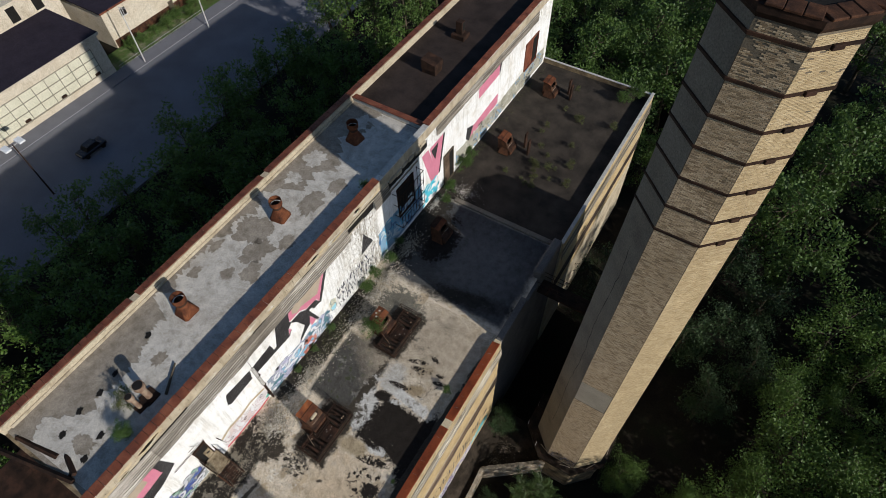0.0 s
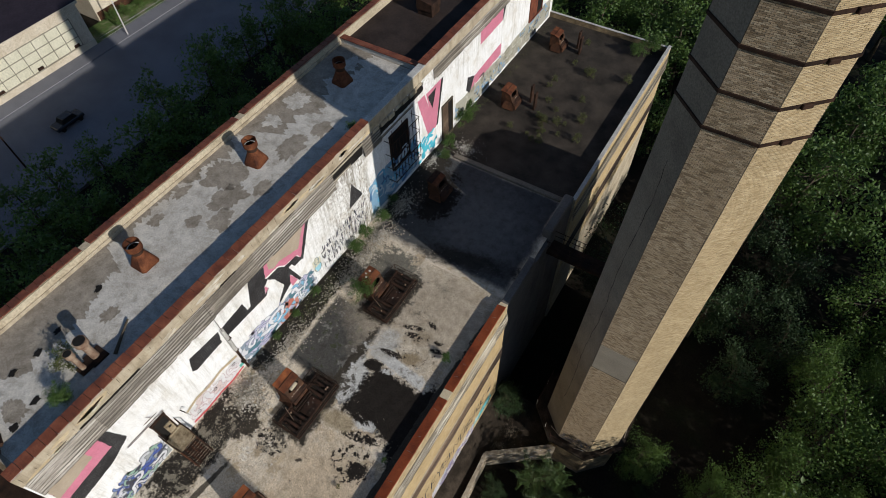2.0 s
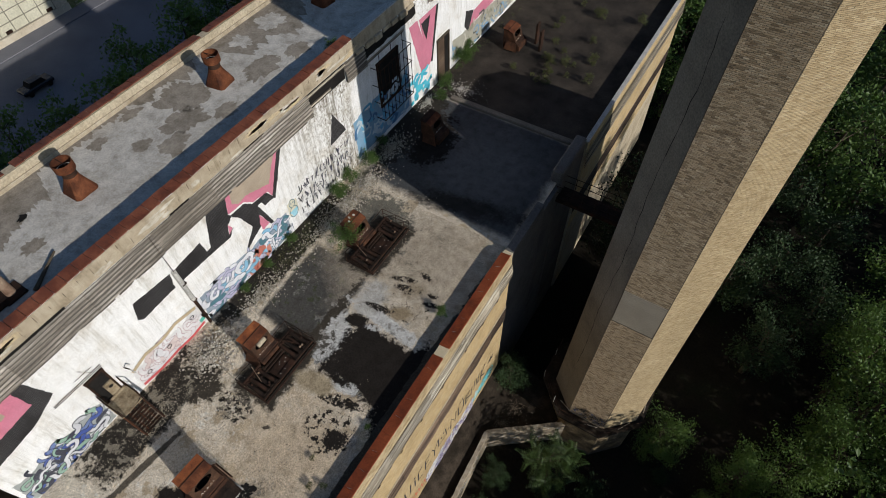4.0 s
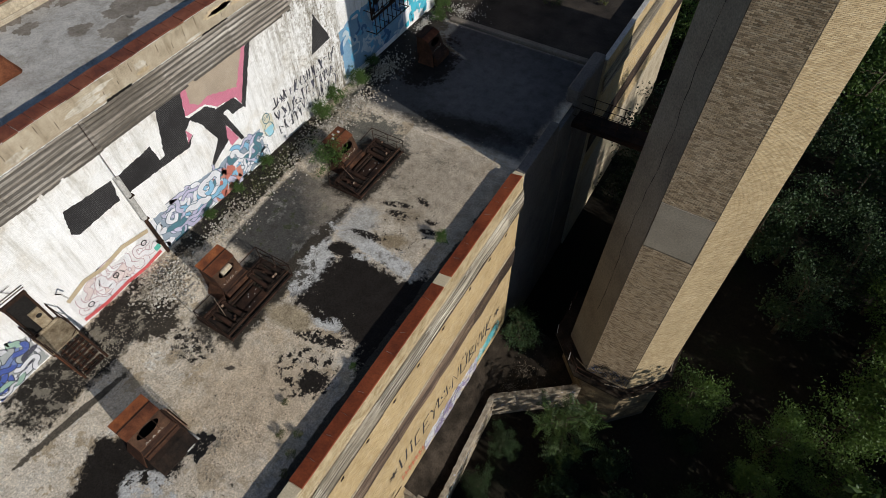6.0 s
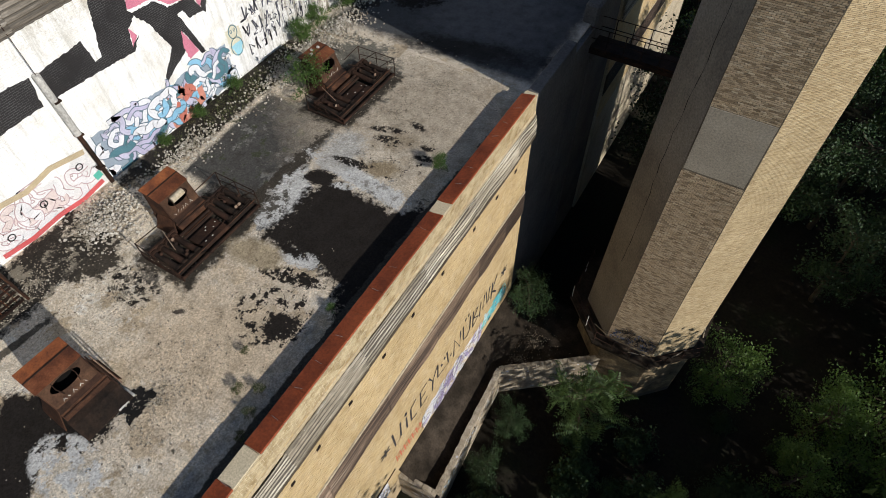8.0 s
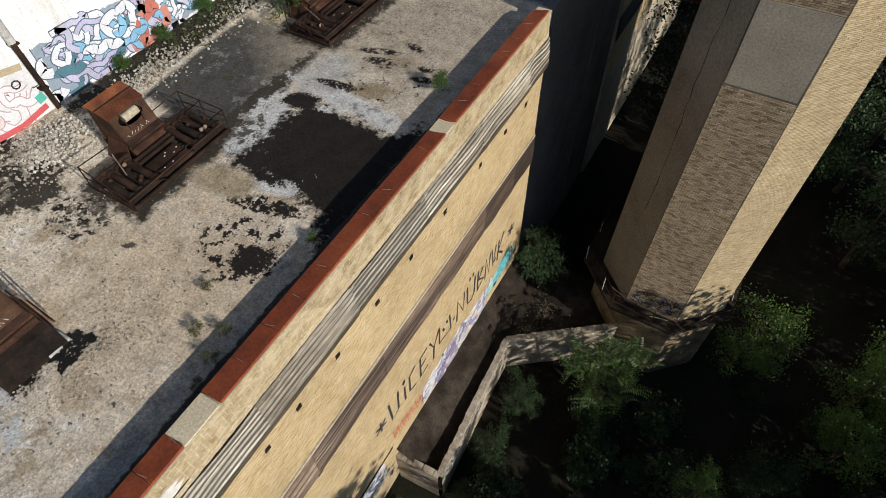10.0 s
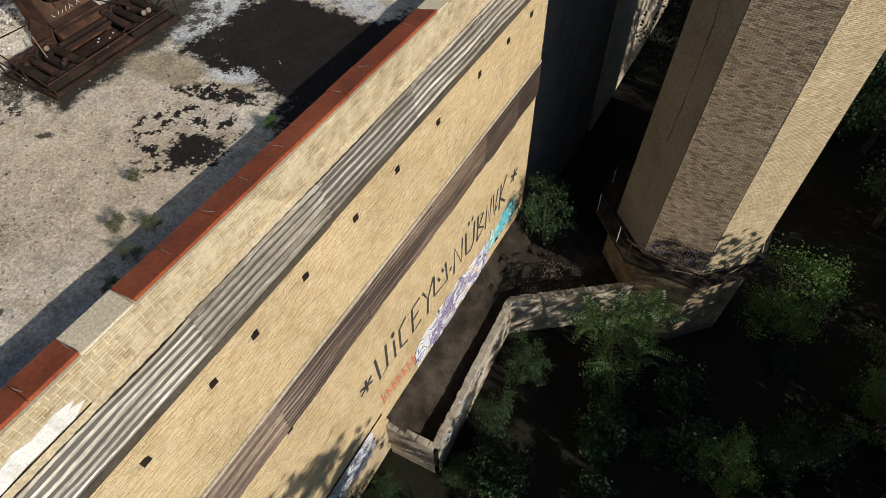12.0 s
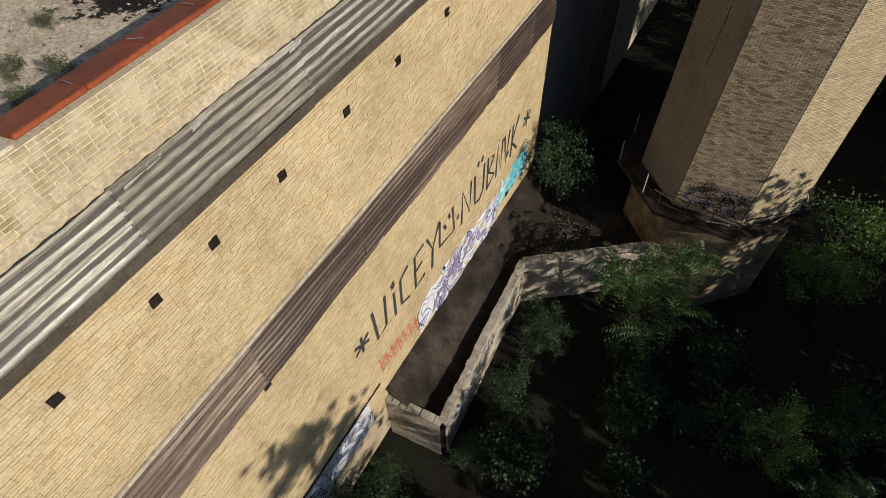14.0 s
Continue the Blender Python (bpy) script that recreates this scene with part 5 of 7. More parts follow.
def rubble(name, spots, seed, mat, label, category, count, smin, smax):
    """Loose stones in heaps; spots are (x, y, rx, ry, height)."""
    rng = random.Random(seed)
    verts, faces = [], []
    for x, y, rx, ry, h in spots:
        for _ in range(count):
            a, q = rng.uniform(0, 6.283), min(abs(rng.gauss(0, 0.62)), 1.5)
            u, v = x + rx * q * math.cos(a), y + ry * q * math.sin(a)
            s = rng.uniform(smin, smax)
            c = Vector((u, v, h * max(1 - q, 0) * rng.random() + s * 0.35))
            k = len(verts)
            turn = Euler((rng.uniform(0, 3), rng.uniform(0, 3), rng.uniform(0, 3))).to_matrix()
            for p in ((1, 0, 0), (-1, 0, 0), (0, 1, 0), (0, -1, 0), (0, 0, 1), (0, 0, -1)):
                verts.append(c + turn @ (Vector(p) * s * rng.uniform(0.55, 1.0)))
            for a1, b1, c1 in ((0, 2, 4), (2, 1, 4), (1, 3, 4), (3, 0, 4), (2, 0, 5), (1, 2, 5), (3, 1, 5), (0, 3, 5)):
                faces.append((k + a1, k + b1, k + c1))
    o = mesh_of(name, verts, faces, mat)
    return tagged(o, label, category, kind="stuff")


M_stones = island_mix("stones", [(0.16, 0.135, 0.1), (0.4, 0.36, 0.3), (0.62, 0.585, 0.52), (0.3, 0.265, 0.21), (0.52, 0.48, 0.42)], 0.9)
M_loose = island_mix("loose_stones", [(0.14, 0.115, 0.085), (0.3, 0.26, 0.2), (0.5, 0.45, 0.37), (0.22, 0.185, 0.14)], 0.9)
rubble("rubble", [(-11.2, 0.9, 1.4, 1.3, 0.35), (-11.0, 0.3, 1.0, 1.0, 0.1), (-11.1, 15.0, 1.3, 2.2, 0.35), (-11.3, 5.0, 0.9, 2.6, 0.12), (-11.2, 10.6, 1.1, 2.6, 0.2), (-11.2, 12.6, 1.3, 1.6, 0.25), (-11.5, 18.5, 0.9, 2.0, 0.3)], 7, M_stones, "pale broken stones heaped against the wall", "rubble", 800, 0.025, 0.09)
rubble("loose_gravel", [(-8.0, -1.5, 3.6, 4.5, 0.0), (-4.0, -3.5, 2.4, 5.0, 0.0), (-5.0, 11.0, 3.6, 3.0, 0.0), (-4.5, 13.5, 3.2, 2.0, 0.0), (-11.0, -3.2, 1.2, 3.0, 0.0)], 8, M_loose, "small loose stones strewn over the terrace", "gravel", 1100, 0.012, 0.045)
rubble("far_rubble", [(-10.5, 26.5, 1.6, 1.2, 0.15), (-12.0, 24.0, 0.5, 1.4, 0.2)], 9, M_stone, "broken stones at the kerb", "rubble", 260, 0.025, 0.08)


# ---- machines on the terrace ----
def plate(profile, y0, y1):
    """A plate with that outline in x and z, between two places along y."""
    bm = bmesh.new()
    sides = [[bm.verts.new((px, y, pz)) for px, pz in profile] for y in (y0, y1)]
    n = len(profile)
    bm.faces.new(sides[0])
    bm.faces.new(list(reversed(sides[1])))
    for i in range(n):
        bm.faces.new((sides[0][i], sides[0][(i + 1) % n], sides[1][(i + 1) % n], sides[1][i]))
    bmesh.ops.recalc_face_normals(bm, faces=bm.faces)
    return bm


def mouth_plate(w, a, b):
    """The sloping front from a to b (x and z), with an oval hole through it."""
    bm, rings, n = bmesh.new(), [], 28
    d = Vector((b[0] - a[0], b[1] - a[1]))
    out = Vector((-d.y, d.x)).normalized() * -0.025
    for depth in (0.0, 1.0):
        hole, rim = [], []
        for i in range(n):
            t = 2 * math.pi * (i + 0.5) / n
            c, s = math.cos(t), math.sin(t)
            k = 1 / max(abs(c), abs(s))
            for ring, u, v in ((hole, 0.7 * c, 0.33 + 0.27 * s), (rim, c * k, 0.5 + 0.5 * s * k)):
                ring.append(bm.verts.new((a[0] + d.x * v + out.x * depth, u * w, a[1] + d.y * v + out.y * depth)))
        rings.append((hole, rim))
    for i in range(n):
        j = (i + 1) % n
        for hole, rim in rings:
            bm.faces.new((hole[i], hole[j], rim[j], rim[i]))
        bm.faces.new((rings[0][0][i], rings[0][0][j], rings[1][0][j], rings[1][0][i]))
        bm.faces.new((rings[0][1][i], rings[0][1][j], rings[1][1][j], rings[1][1][i]))
    bmesh.ops.recalc_face_normals(bm, faces=bm.faces)
    return bm


def feed_hopper(x, y, turn=0.0, tank=False, chest=False, name="feed_hopper", skin=None, w=0.64):
    """A rusty sheet hopper: a roof of two plates, an oval mouth in the sloping front, a lip and flared skirts."""
    e = empty(name, x, y, 0)
    e.rotation_euler = (0, 0, radians(turn))
    skin = skin or M_orange
    dent = random.Random(int(y * 10))
    part("roof_plate", plate([(-0.08, 1.63), (0.4, 1.6), (0.4, 1.57), (-0.08, 1.6)], -w - 0.05, w + 0.05), skin, e, "orange rusted back roof plate")
    part("roof_plate", plate([(0.41, 1.605), (0.84, 1.44), (0.83, 1.41), (0.41, 1.575)], -w - 0.05, w + 0.04), M_rust, e, "dark red rusted front roof plate")
    part("seam", plate([(0.385, 1.6), (0.385, 1.625), (0.425, 1.62), (0.425, 1.59)], -w - 0.05, w + 0.05), M_rust_dark, e)
    part("back_plate", box(0.0, 0.03, -w, w, 0.0, 1.59), M_rust, e)
    for s in (-1, 1):
        part("side_plate", plate([(0.02, 0.0), (0.02, 1.58), (0.4, 1.56), (0.8, 1.4), (1.08, 0.68), (1.08, 0.0)], s * w - 0.015, s * w + 0.015), M_rust_mid, e)
        bm = plate([(0.2, 0.0), (0.3, 0.62), (1.1, 0.6), (1.34, 0.0)], s * w, s * (w + 0.03))
        for v in bm.verts:
            if v.co.z < 0.3:
                v.co.y += s * 0.26
        part("skirt", bm, M_rust_mid, e, "flared brown rusted skirt")
    part("front_plate", mouth_plate(w - 0.02, (0.82, 1.4), (1.1, 0.68)), M_front, e, "rusted front with an oval mouth")
    part("inside", box(0.06, 0.7, -w + 0.04, w - 0.04, 0.3, 0.72), M_black, e)
    part("lip", plate([(1.06, 0.7), (1.26, 0.6), (1.25, 0.57), (1.05, 0.66)], -w - 0.02, w + 0.02), M_rust_dark, e)
    part("apron", plate([(1.22, 0.56), (1.46, 0.4), (1.46, 0.0), (1.22, 0.0)], -w - 0.06, w + 0.06), M_rust_mid, e, "brown apron below the lip")
    part("apron_rib", plate([(1.3, 0.53), (1.34, 0.53), (1.34, 0.45), (1.3, 0.47)], -w - 0.04, w + 0.06), M_rust_dark, e)
    for k in range(8):
        u = -0.42 + 0.11 * k
        part("sprayed_mark", bar((1.085, u, 0.74), (1.045, u + dent.choice((-0.06, 0.06)), 0.8 + 0.03 * (k % 2)), 0.007, sides=4), M_lime_mark, e, "pale sprayed strokes")
    for s in (-1, 1):
        part("mouth_post", bar((0.84, s * 0.3, 1.37), (1.02, s * 0.32, 1.28), 0.016), M_rust_dark, e)
        part("mouth_post", bar((1.02, s * 0.32, 1.28), (1.06, s * 0.26, 0.92), 0.016), M_rust_dark, e)
        part("leg", box(0.03, 0.13, s * w - 0.06, s * w + 0.06, 0, 0.5, bevel=0.01), M_rust_dark, e)
    if chest:
        part("chest", plate([(1.44, 0.0), (1.44, 0.42), (1.7, 0.36), (2.15, 0.1), (2.15, 0.0)], -w - 0.1, w + 0.1), M_tray, e, "dark scaled feed chest")
        for k in (0.0, 0.09):
            part("side_rail", bar((0.7, w + 0.08 + k, 1.15 - k), (1.75, w + 0.1 + k, 0.42), 0.022, sides=4), M_pipe if k else M_rust_dark, e)
        for k in range(4):
            part("rail_rung", bar((0.85 + 0.24 * k, w + 0.02, 1.05 - 0.17 * k), (0.85 + 0.24 * k, w + 0.19, 0.98 - 0.17 * k), 0.015, sides=4), M_rust_dark, e)
    if tank:
        bm = bar((0.9, -0.26, 1.22), (0.9, 0.28, 1.24), 0.13, sides=18)
        part("tank", bm, M_render, e, "dented cream tank in the hopper mouth")
    return e


def roller_frame(x, y, seed):
    """Two banks of tapered rollers in a low frame; one end has a level handrail, the other a sloping one."""
    rng = random.Random(seed)
    e = empty("roller_frame", x, y, 0)
    tagged(e, "rusty roller frame with thin handrails", "machine", "roller frames beside the hoppers")
    a, b = 0.97, 1.93
    for s in (-1, 1):
        part("side_beam", box(-a, a, s * b - 0.03, s * b + 0.03, 0.04, 0.14, bevel=0.01), M_rust_dark, e)
        tops = (0.95, 0.95, 0.95) if s > 0 else (0.9, 0.62, 0.3)
        for k in range(3):
            px = -a + a * k
            part("rail_post", bar((px, s * b, 0.1), (px + rng.uniform(-0.03, 0.03), s * b, tops[k]), 0.02), M_rust_dark, e)
        for cut_z in (0.0, 0.4):
            part("handrail", bar((-a, s * b, tops[0] - cut_z), (a, s * b, tops[2] - cut_z * 0.6), 0.018), M_rust_dark, e)
        part("brace", bar((-a, s * b, 0.12), (0, s * b, tops[1]), 0.016), M_rust_dark, e)
        part("brace", bar((0, s * b, 0.12), (a, s * b, tops[2]), 0.016), M_rust_dark, e)
        part("cross_rail", bar((-a, s * b, tops[0]), (-a, s * 0.85, tops[0] - 0.05), 0.018), M_rust_dark, e)
        part("inner_rail", bar((-a + 0.1, s * 0.95, 0.62), (0.1, s * 1.3, 0.55), 0.018), M_pipe if s < 0 else M_rust_dark, e)
        for k in range(4):
            py = s * (b - 0.22 - 0.29 * k)
            roller = part("roller", bar((-0.5, py, 0.36), (0.58, py + rng.uniform(-0.03, 0.03), 0.25), 0.1, sides=14, r2=0.12), M_rust_dark if k % 2 else M_tray, e)
            part("collar", bar((-0.56, py, 0.365), (-0.48, py, 0.36), 0.15, sides=14), M_rust_dark, roller)
            part("collar", bar((0.56, py, 0.255), (0.63, py, 0.25), 0.155, sides=14), M_tray, roller)
        part("bearing", box(-0.72, -0.6, s * 0.6, s * (b - 0.1), 0.05, 0.5, bevel=0.02), M_rust_dark, e)
        part("bearing", box(0.64, 0.72, s * 0.6, s * (b - 0.05), 0.05, 0.3, bevel=0.02), M_tray, e)
    for px, z in ((-0.35, 0.42), (-0.2, 0.36)):
        part("channel", box(px - 0.04, px + 0.04, -0.72, 0.72, z - 0.1, z, bevel=0.01), M_rust_dark, e)
    for px, z in ((a - 0.05, 0.2), (a - 0.3, 0.16)):
        part("front_beam", box(px - 0.04, px + 0.04, -b, b, z - 0.1, z, bevel=0.01), M_rust_dark, e)
    part("front_rail", bar((a - 0.12, -b, 0.42), (a - 0.12, b, 0.46), 0.018), M_rust_mid, e)
    part("centre_plate", box(-0.15, 0.7, -0.6, 0.6, 0.06, 0.2, bevel=0.02), M_rust_dark, e, "brown plate strewn with pale chips")
    for k in range(6):
        px, py = rng.uniform(-0.05, 0.5), rng.uniform(-0.4, 0.5)
        part("chip", box(px, px + 0.035, py, py + 0.05, 0.2, 0.215, bevel=0.004), M_lime_mark, e)
    for k in range(7):
        px, py = rng.uniform(-0.5, 0.8), rng.choice((-1, 1)) * rng.uniform(0.7, b)
        part("scrap_rod", bar((px, py, 0.3), (px + rng.uniform(-0.5, 0.5), py + rng.uniform(-0.4, 0.4), rng.uniform(0.3, 0.6)), 0.018, sides=5), M_rust_dark, e)
    for k in range(9):
        px, py = rng.uniform(-0.5, 0.6), rng.choice((-1, 1)) * rng.uniform(0.75, b - 0.2)
        part("chain_lump", box(px, px + 0.09, py, py + 0.13, 0.38, 0.5, bevel=0.03), M_pipe if k < 3 else M_rust_dark, e)
    return e


tagged(feed_hopper(-9.4, 2.17, 0, True), "rusty sheet hopper with a cream tank in its mouth", "hopper", "hoppers on the terrace")
roller_frame(-7.45, 1.95, 1)
tagged(feed_hopper(-9.45, 11.05, 0, skin=M_rust), "rusty sheet hopper with stones on its roof", "hopper", "hoppers on the terrace")
roller_frame(-7.45, 11.15, 2)
tagged(feed_hopper(-6.93, -4.46, -3, chest=True, w=0.69), "orange rusted sheet hopper over a floor pit", "hopper", "hoppers on the terrace")
tagged(feed_hopper(-10.4, 33.7, 0, skin=M_rust), "small rusty hopper on the tarred terrace", "hopper", "hoppers on the terrace")
tagged(feed_hopper(-10.3, 43.6, 0, skin=M_rust), "small rusty hopper on the tarred terrace", "hopper", "hoppers on the terrace")
# darker skin than the other hoppers: chimney shade put into the colour
tagged(feed_hopper(-10.3, 21.2, 0, skin=M_rust_dark), "rusty hopper, its skin darkened for the chimney's shade", "hopper", "hoppers on the terrace")
for x, y in ((-8.3, 35.0), (-7.6, 34.2), (-7.9, 44.6), (-7.4, 43.8)):
    o = obj("iron_post", box(x - 0.09, x + 0.09, y - 0.25, y + 0.25, -0.12, 1.7, bevel=0.02), M_rust_dark)
    tagged(o, "upright rusty iron plate beside a hopper", "post", "posts beside the far hoppers")
pit = blob("floor_pit", -4.55, -3.9, 0.42, 0.5, 0.02, M_black, 88, rough=0.4)
tagged(pit, "dark hole in the terrace floor", "hole")
slab_o = obj("broken_slab", box(-5.15, -4.75, -4.3, -3.7, 0.0, 0.1, bevel=0.02), M_pale)
tagged(slab_o, "broken pale slab beside the hole", "slab")
for k, (sx, sy) in enumerate(((-9.4, 11.0), (-9.3, 11.3), (-9.22, 10.75))):
    o = obj("loose_stone", box(sx, sx + 0.15, sy, sy + 0.12, 1.61, 1.7, bevel=0.03), M_stone)
    tagged(o, "pale stone lying on a hopper roof", "stone", "stones on a hopper roof")

M_cream_deck = mottled("stained_deck", [(0.14, 0.1, 0.06), (0.28, 0.22, 0.14), (0.38, 0.32, 0.22)], 2.5, 14)
gantry = empty("platform_stair", -11.6, -3.7, 0)
tagged(gantry, "rusty platform with a caged stair below a doorway", "platform")
part("deck", box(-1.0, 0.3, -0.65, 0.6, 1.4, 1.47, bevel=0.01), M_cream_deck, gantry, "cream stained deck plate")
part("chute_back", box(-1.02, -0.94, -0.1, 0.42, 1.5, 2.6, bevel=0.01), M_cream_deck, gantry, "cream board in the doorway")
part("chute_hole", bar((-0.94, 0.16, 2.25), (-0.93, 0.16, 2.25), 0.11, sides=16), M_black, gantry)
part("deck_roll", bar((-0.9, -0.35, 1.52), (-0.9, 0.5, 1.52), 0.07, sides=12), M_cream_deck, gantry)
for px, py in ((-0.9, -0.6), (-0.9, 0.58), (0.25, -0.6), (0.25, 0.58)):
    part("post", bar((px, py, 0), (px, py, 2.5), 0.03), M_rust_dark, gantry)
for z in (1.9, 2.45):
    for s in (-0.6, 0.58):
        part("rail", bar((-0.95, s, z), (0.3, s, z), 0.022), M_rust_dark, gantry)
for k in range(8):
    part("tread", box(0.33 + 0.085 * k, 0.43 + 0.085 * k, -0.45, 0.45, 1.25 - 0.165 * k, 1.28 - 0.165 * k), M_rust_dark, gantry)
for s in (-0.55, 0.55):
    part("stringer", bar((0.3, s, 1.35), (1.02, s, 0.0), 0.05, sides=4), M_rust_mid, gantry)
    part("stair_rail", bar((0.3, s, 2.2), (1.05, s, 0.9), 0.022), M_rust_dark, gantry)
    for k in range(4):
        part("baluster", bar((0.42 + 0.19 * k, s, 1.1 - 0.35 * k), (0.42 + 0.19 * k, s, 2.0 - 0.33 * k), 0.018), M_rust_dark, gantry)
for k in range(5):
    part("cage_bar", bar((-0.9 + 0.28 * k, -0.6, 1.45), (-0.85 + 0.28 * k, -0.6, 2.5), 0.012), M_rust_dark, gantry)
    part("cage_bar", bar((0.3, -0.6 + 0.29 * k, 1.4), (0.95, -0.6 + 0.29 * k, 0.2), 0.014), M_rust, gantry)
for z in (0.5, 1.0):
    part("brace", bar((-0.9, -0.6, z), (0.25, -0.6, z + 0.7), 0.015), M_rust_dark, gantry)
    part("brace", bar((0.25, -0.6, z), (0.25, 0.58, z + 0.6), 0.015), M_rust_dark, gantry)
for k in (0.0, 0.12):
    part("wall_rod", bar((-0.98, -1.92, 3.85 + k), (-0.98, 0.52, 3.78 + k), 0.016), M_rust_dark, gantry)
for a, b in (((-0.3, 4.6), (0.05, 4.0)), ((-0.65, 4.25), (0.2, 4.3))):
    part("wall_rod", bar((-0.98, a[0], a[1]), (-0.9, b[0], b[1]), 0.014), M_rust_dark, gantry)
lamp_arm = empty("wall_lamp_arm", MAIN_X, -2.6, 2.4)
tagged(lamp_arm, "bent iron lamp arm on the wall", "bracket")
part("arm", bar((0, 0, 0), (0.7, 0.05, 0.5), 0.03), M_rust_dark, lamp_arm)
part("hook", bar((0.7, 0.05, 0.5), (0.95, 0.1, 0.3), 0.03), M_pale, lamp_arm)

# ---- chimney masonry ----
for z in (20.28, 21.88, 23.62, 25.32, 26.85, 28.45, 30.2):
    prism([octagon(apothem(z) + 0.012, z - 0.075), octagon(apothem(z) + 0.06, z - 0.06), octagon(apothem(z) + 0.06, z + 0.06), octagon(apothem(z) + 0.012, z + 0.075)], M_rust_dark, "iron_band", chimney, False)
    a = apothem(z) + 0.06
    ang = -math.pi / 4
    bm = box(-0.05, 0.09, -0.22, 0.22, -0.1, 0.1, bevel=0.02)
    bmesh.ops.transform(bm, matrix=pose(CX + a * math.cos(ang), CY + a * math.sin(ang), z, 0, 0, math.degrees(ang)), verts=bm.verts)
    part("clamp", bm, M_rust_dark, chimney)


def stack_face(ang, seed, mat, skip):
    """Bricks over one side of the shaft; y runs along the side, z upwards."""
    rng, rows, z, row = random.Random(seed), [], -12.5, 0
    tan8 = math.tan(math.pi / 8)
    while z < 30.6:
        half = apothem(z) * tan8 - 0.02
        y = -half - (row % 2) * 0.108
        while y < half:
            a, b = max(y, -half), min(y + 0.205, half)
            if b - a > 0.04 and not skip((a + b) / 2, z):
                rows.append((a, b, z, z + 0.05, apothem(z + 0.03) + 0.012 + rng.choice((0, 0, 0.005, -0.004)) + rng.uniform(-0.003, 0.003)))
            y += 0.216
        z, row = z + 0.066, row + 1
    ca, sa = math.cos(ang), math.sin(ang)
    return bricks_mesh("brickwork", rows, 0.05, mat, chimney, lambda x, y, z: (CX + x * ca - y * sa, CY + x * sa + y * ca, z))


crumble = random.Random(3)
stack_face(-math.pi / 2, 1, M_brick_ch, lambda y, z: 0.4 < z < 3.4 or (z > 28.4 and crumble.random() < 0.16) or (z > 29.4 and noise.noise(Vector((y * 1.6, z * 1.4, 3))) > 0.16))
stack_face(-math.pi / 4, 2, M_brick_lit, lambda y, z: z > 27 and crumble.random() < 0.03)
bm = box(-1.12, 1.12, -0.03, 0.0, 0.4, 3.4)
bmesh.ops.transform(bm, matrix=Matrix.Translation((CX, CY - apothem(2) - 0.0, 0)) @ Matrix.Identity(4), verts=bm.verts)
part("render_patch", bm, M_patch, chimney, "pale rendered patch in the brickwork")
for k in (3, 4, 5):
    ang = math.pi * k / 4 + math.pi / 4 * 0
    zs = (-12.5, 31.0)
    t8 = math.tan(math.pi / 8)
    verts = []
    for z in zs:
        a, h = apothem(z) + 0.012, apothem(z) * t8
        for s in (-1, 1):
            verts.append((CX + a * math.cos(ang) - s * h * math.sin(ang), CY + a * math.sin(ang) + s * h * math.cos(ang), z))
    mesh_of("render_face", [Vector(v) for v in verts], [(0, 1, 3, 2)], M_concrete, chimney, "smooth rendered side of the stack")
crack_rng, crack_pts = random.Random(45), []
for i in range(46):
    z = -7.0 + 0.55 * i
    off = 0.12 + 0.1 * math.sin(i * 0.35) + crack_rng.uniform(-0.05, 0.05)
    ang, q = math.pi * 1.25, apothem(z) + 0.012
    crack_pts.append(Vector((CX + q * math.cos(ang) - off * math.sin(ang), CY + q * math.sin(ang) + off * math.cos(ang), z)))
bm = bmesh.new()
for i in range(45):
    bar(crack_pts[i], crack_pts[i + 1], 0.007 + 0.012 * crack_rng.random(), bm, 4)
part("crack", bm, M_black, chimney, "long dark crack in the render")
prism([[(x - 0.25, y, z) for x, y, z in octagon(3.8, q)] for q in (-12.75, -12.58)], M_alley, "platform", chimney)
prism([octagon(3.2, -19), octagon(3.2, -12.76)], M_plinth, "plinth", chimney)
for k in range(8):
    a, b = Vector(octagon(3.72, -12.58)[k]), Vector(octagon(3.72, -12.58)[(k + 1) % 8])
    a, b = a - Vector((0.25, 0, 0)), b - Vector((0.25, 0, 0))
    if k not in (3, 4, 5, 6):
        continue
    for q in (0, 0.33, 0.66):
        p = a.lerp(b, q)
        part("rail_post", bar(p, p + Vector((0.04 * math.sin(9 * q + k), 0, 1.05 if k != 6 else 0.6)), 0.022), M_pale if (k, q) in ((4, 0), (4, 0.66), (3, 0.33)) else M_rust_dark, chimney)
    for h in (0.5, 1.05):
        low_end = 0.3 if k in (5, 6) else 0.0
        part("handrail", bar(a + Vector((0, 0, h)), b + Vector((0, 0, h - low_end)), 0.02), M_rust_dark, chimney)
for k in range(8):
    ang = -2.6 + 0.35 * k
    p = Vector((CX + 3.4 * math.cos(ang), CY + 3.4 * math.sin(ang), -12.54))
    part("plank", bar(p, p + Vector((0.9 * math.cos(ang + 1.8), 0.9 * math.sin(ang + 1.8), 0.12 * (k % 3))), 0.035, sides=4), M_low if k % 2 else M_rust_dark, chimney)
crng = random.Random(77)
for k in range(120):
    y, z = crng.uniform(-1.1, 1.1), -12.3 + 1.3 * crng.random()
    o = ribbon("sprayed_stroke", curl(crng, y, z, 0.05), 0.032, crng.choice((K, K, K, paint(0.08, 0.14, 0.3))), chimney, apothem(-11.5) + 0.032)
    o.matrix_basis = pose(CX, CY, 0, 0, 0, -90)

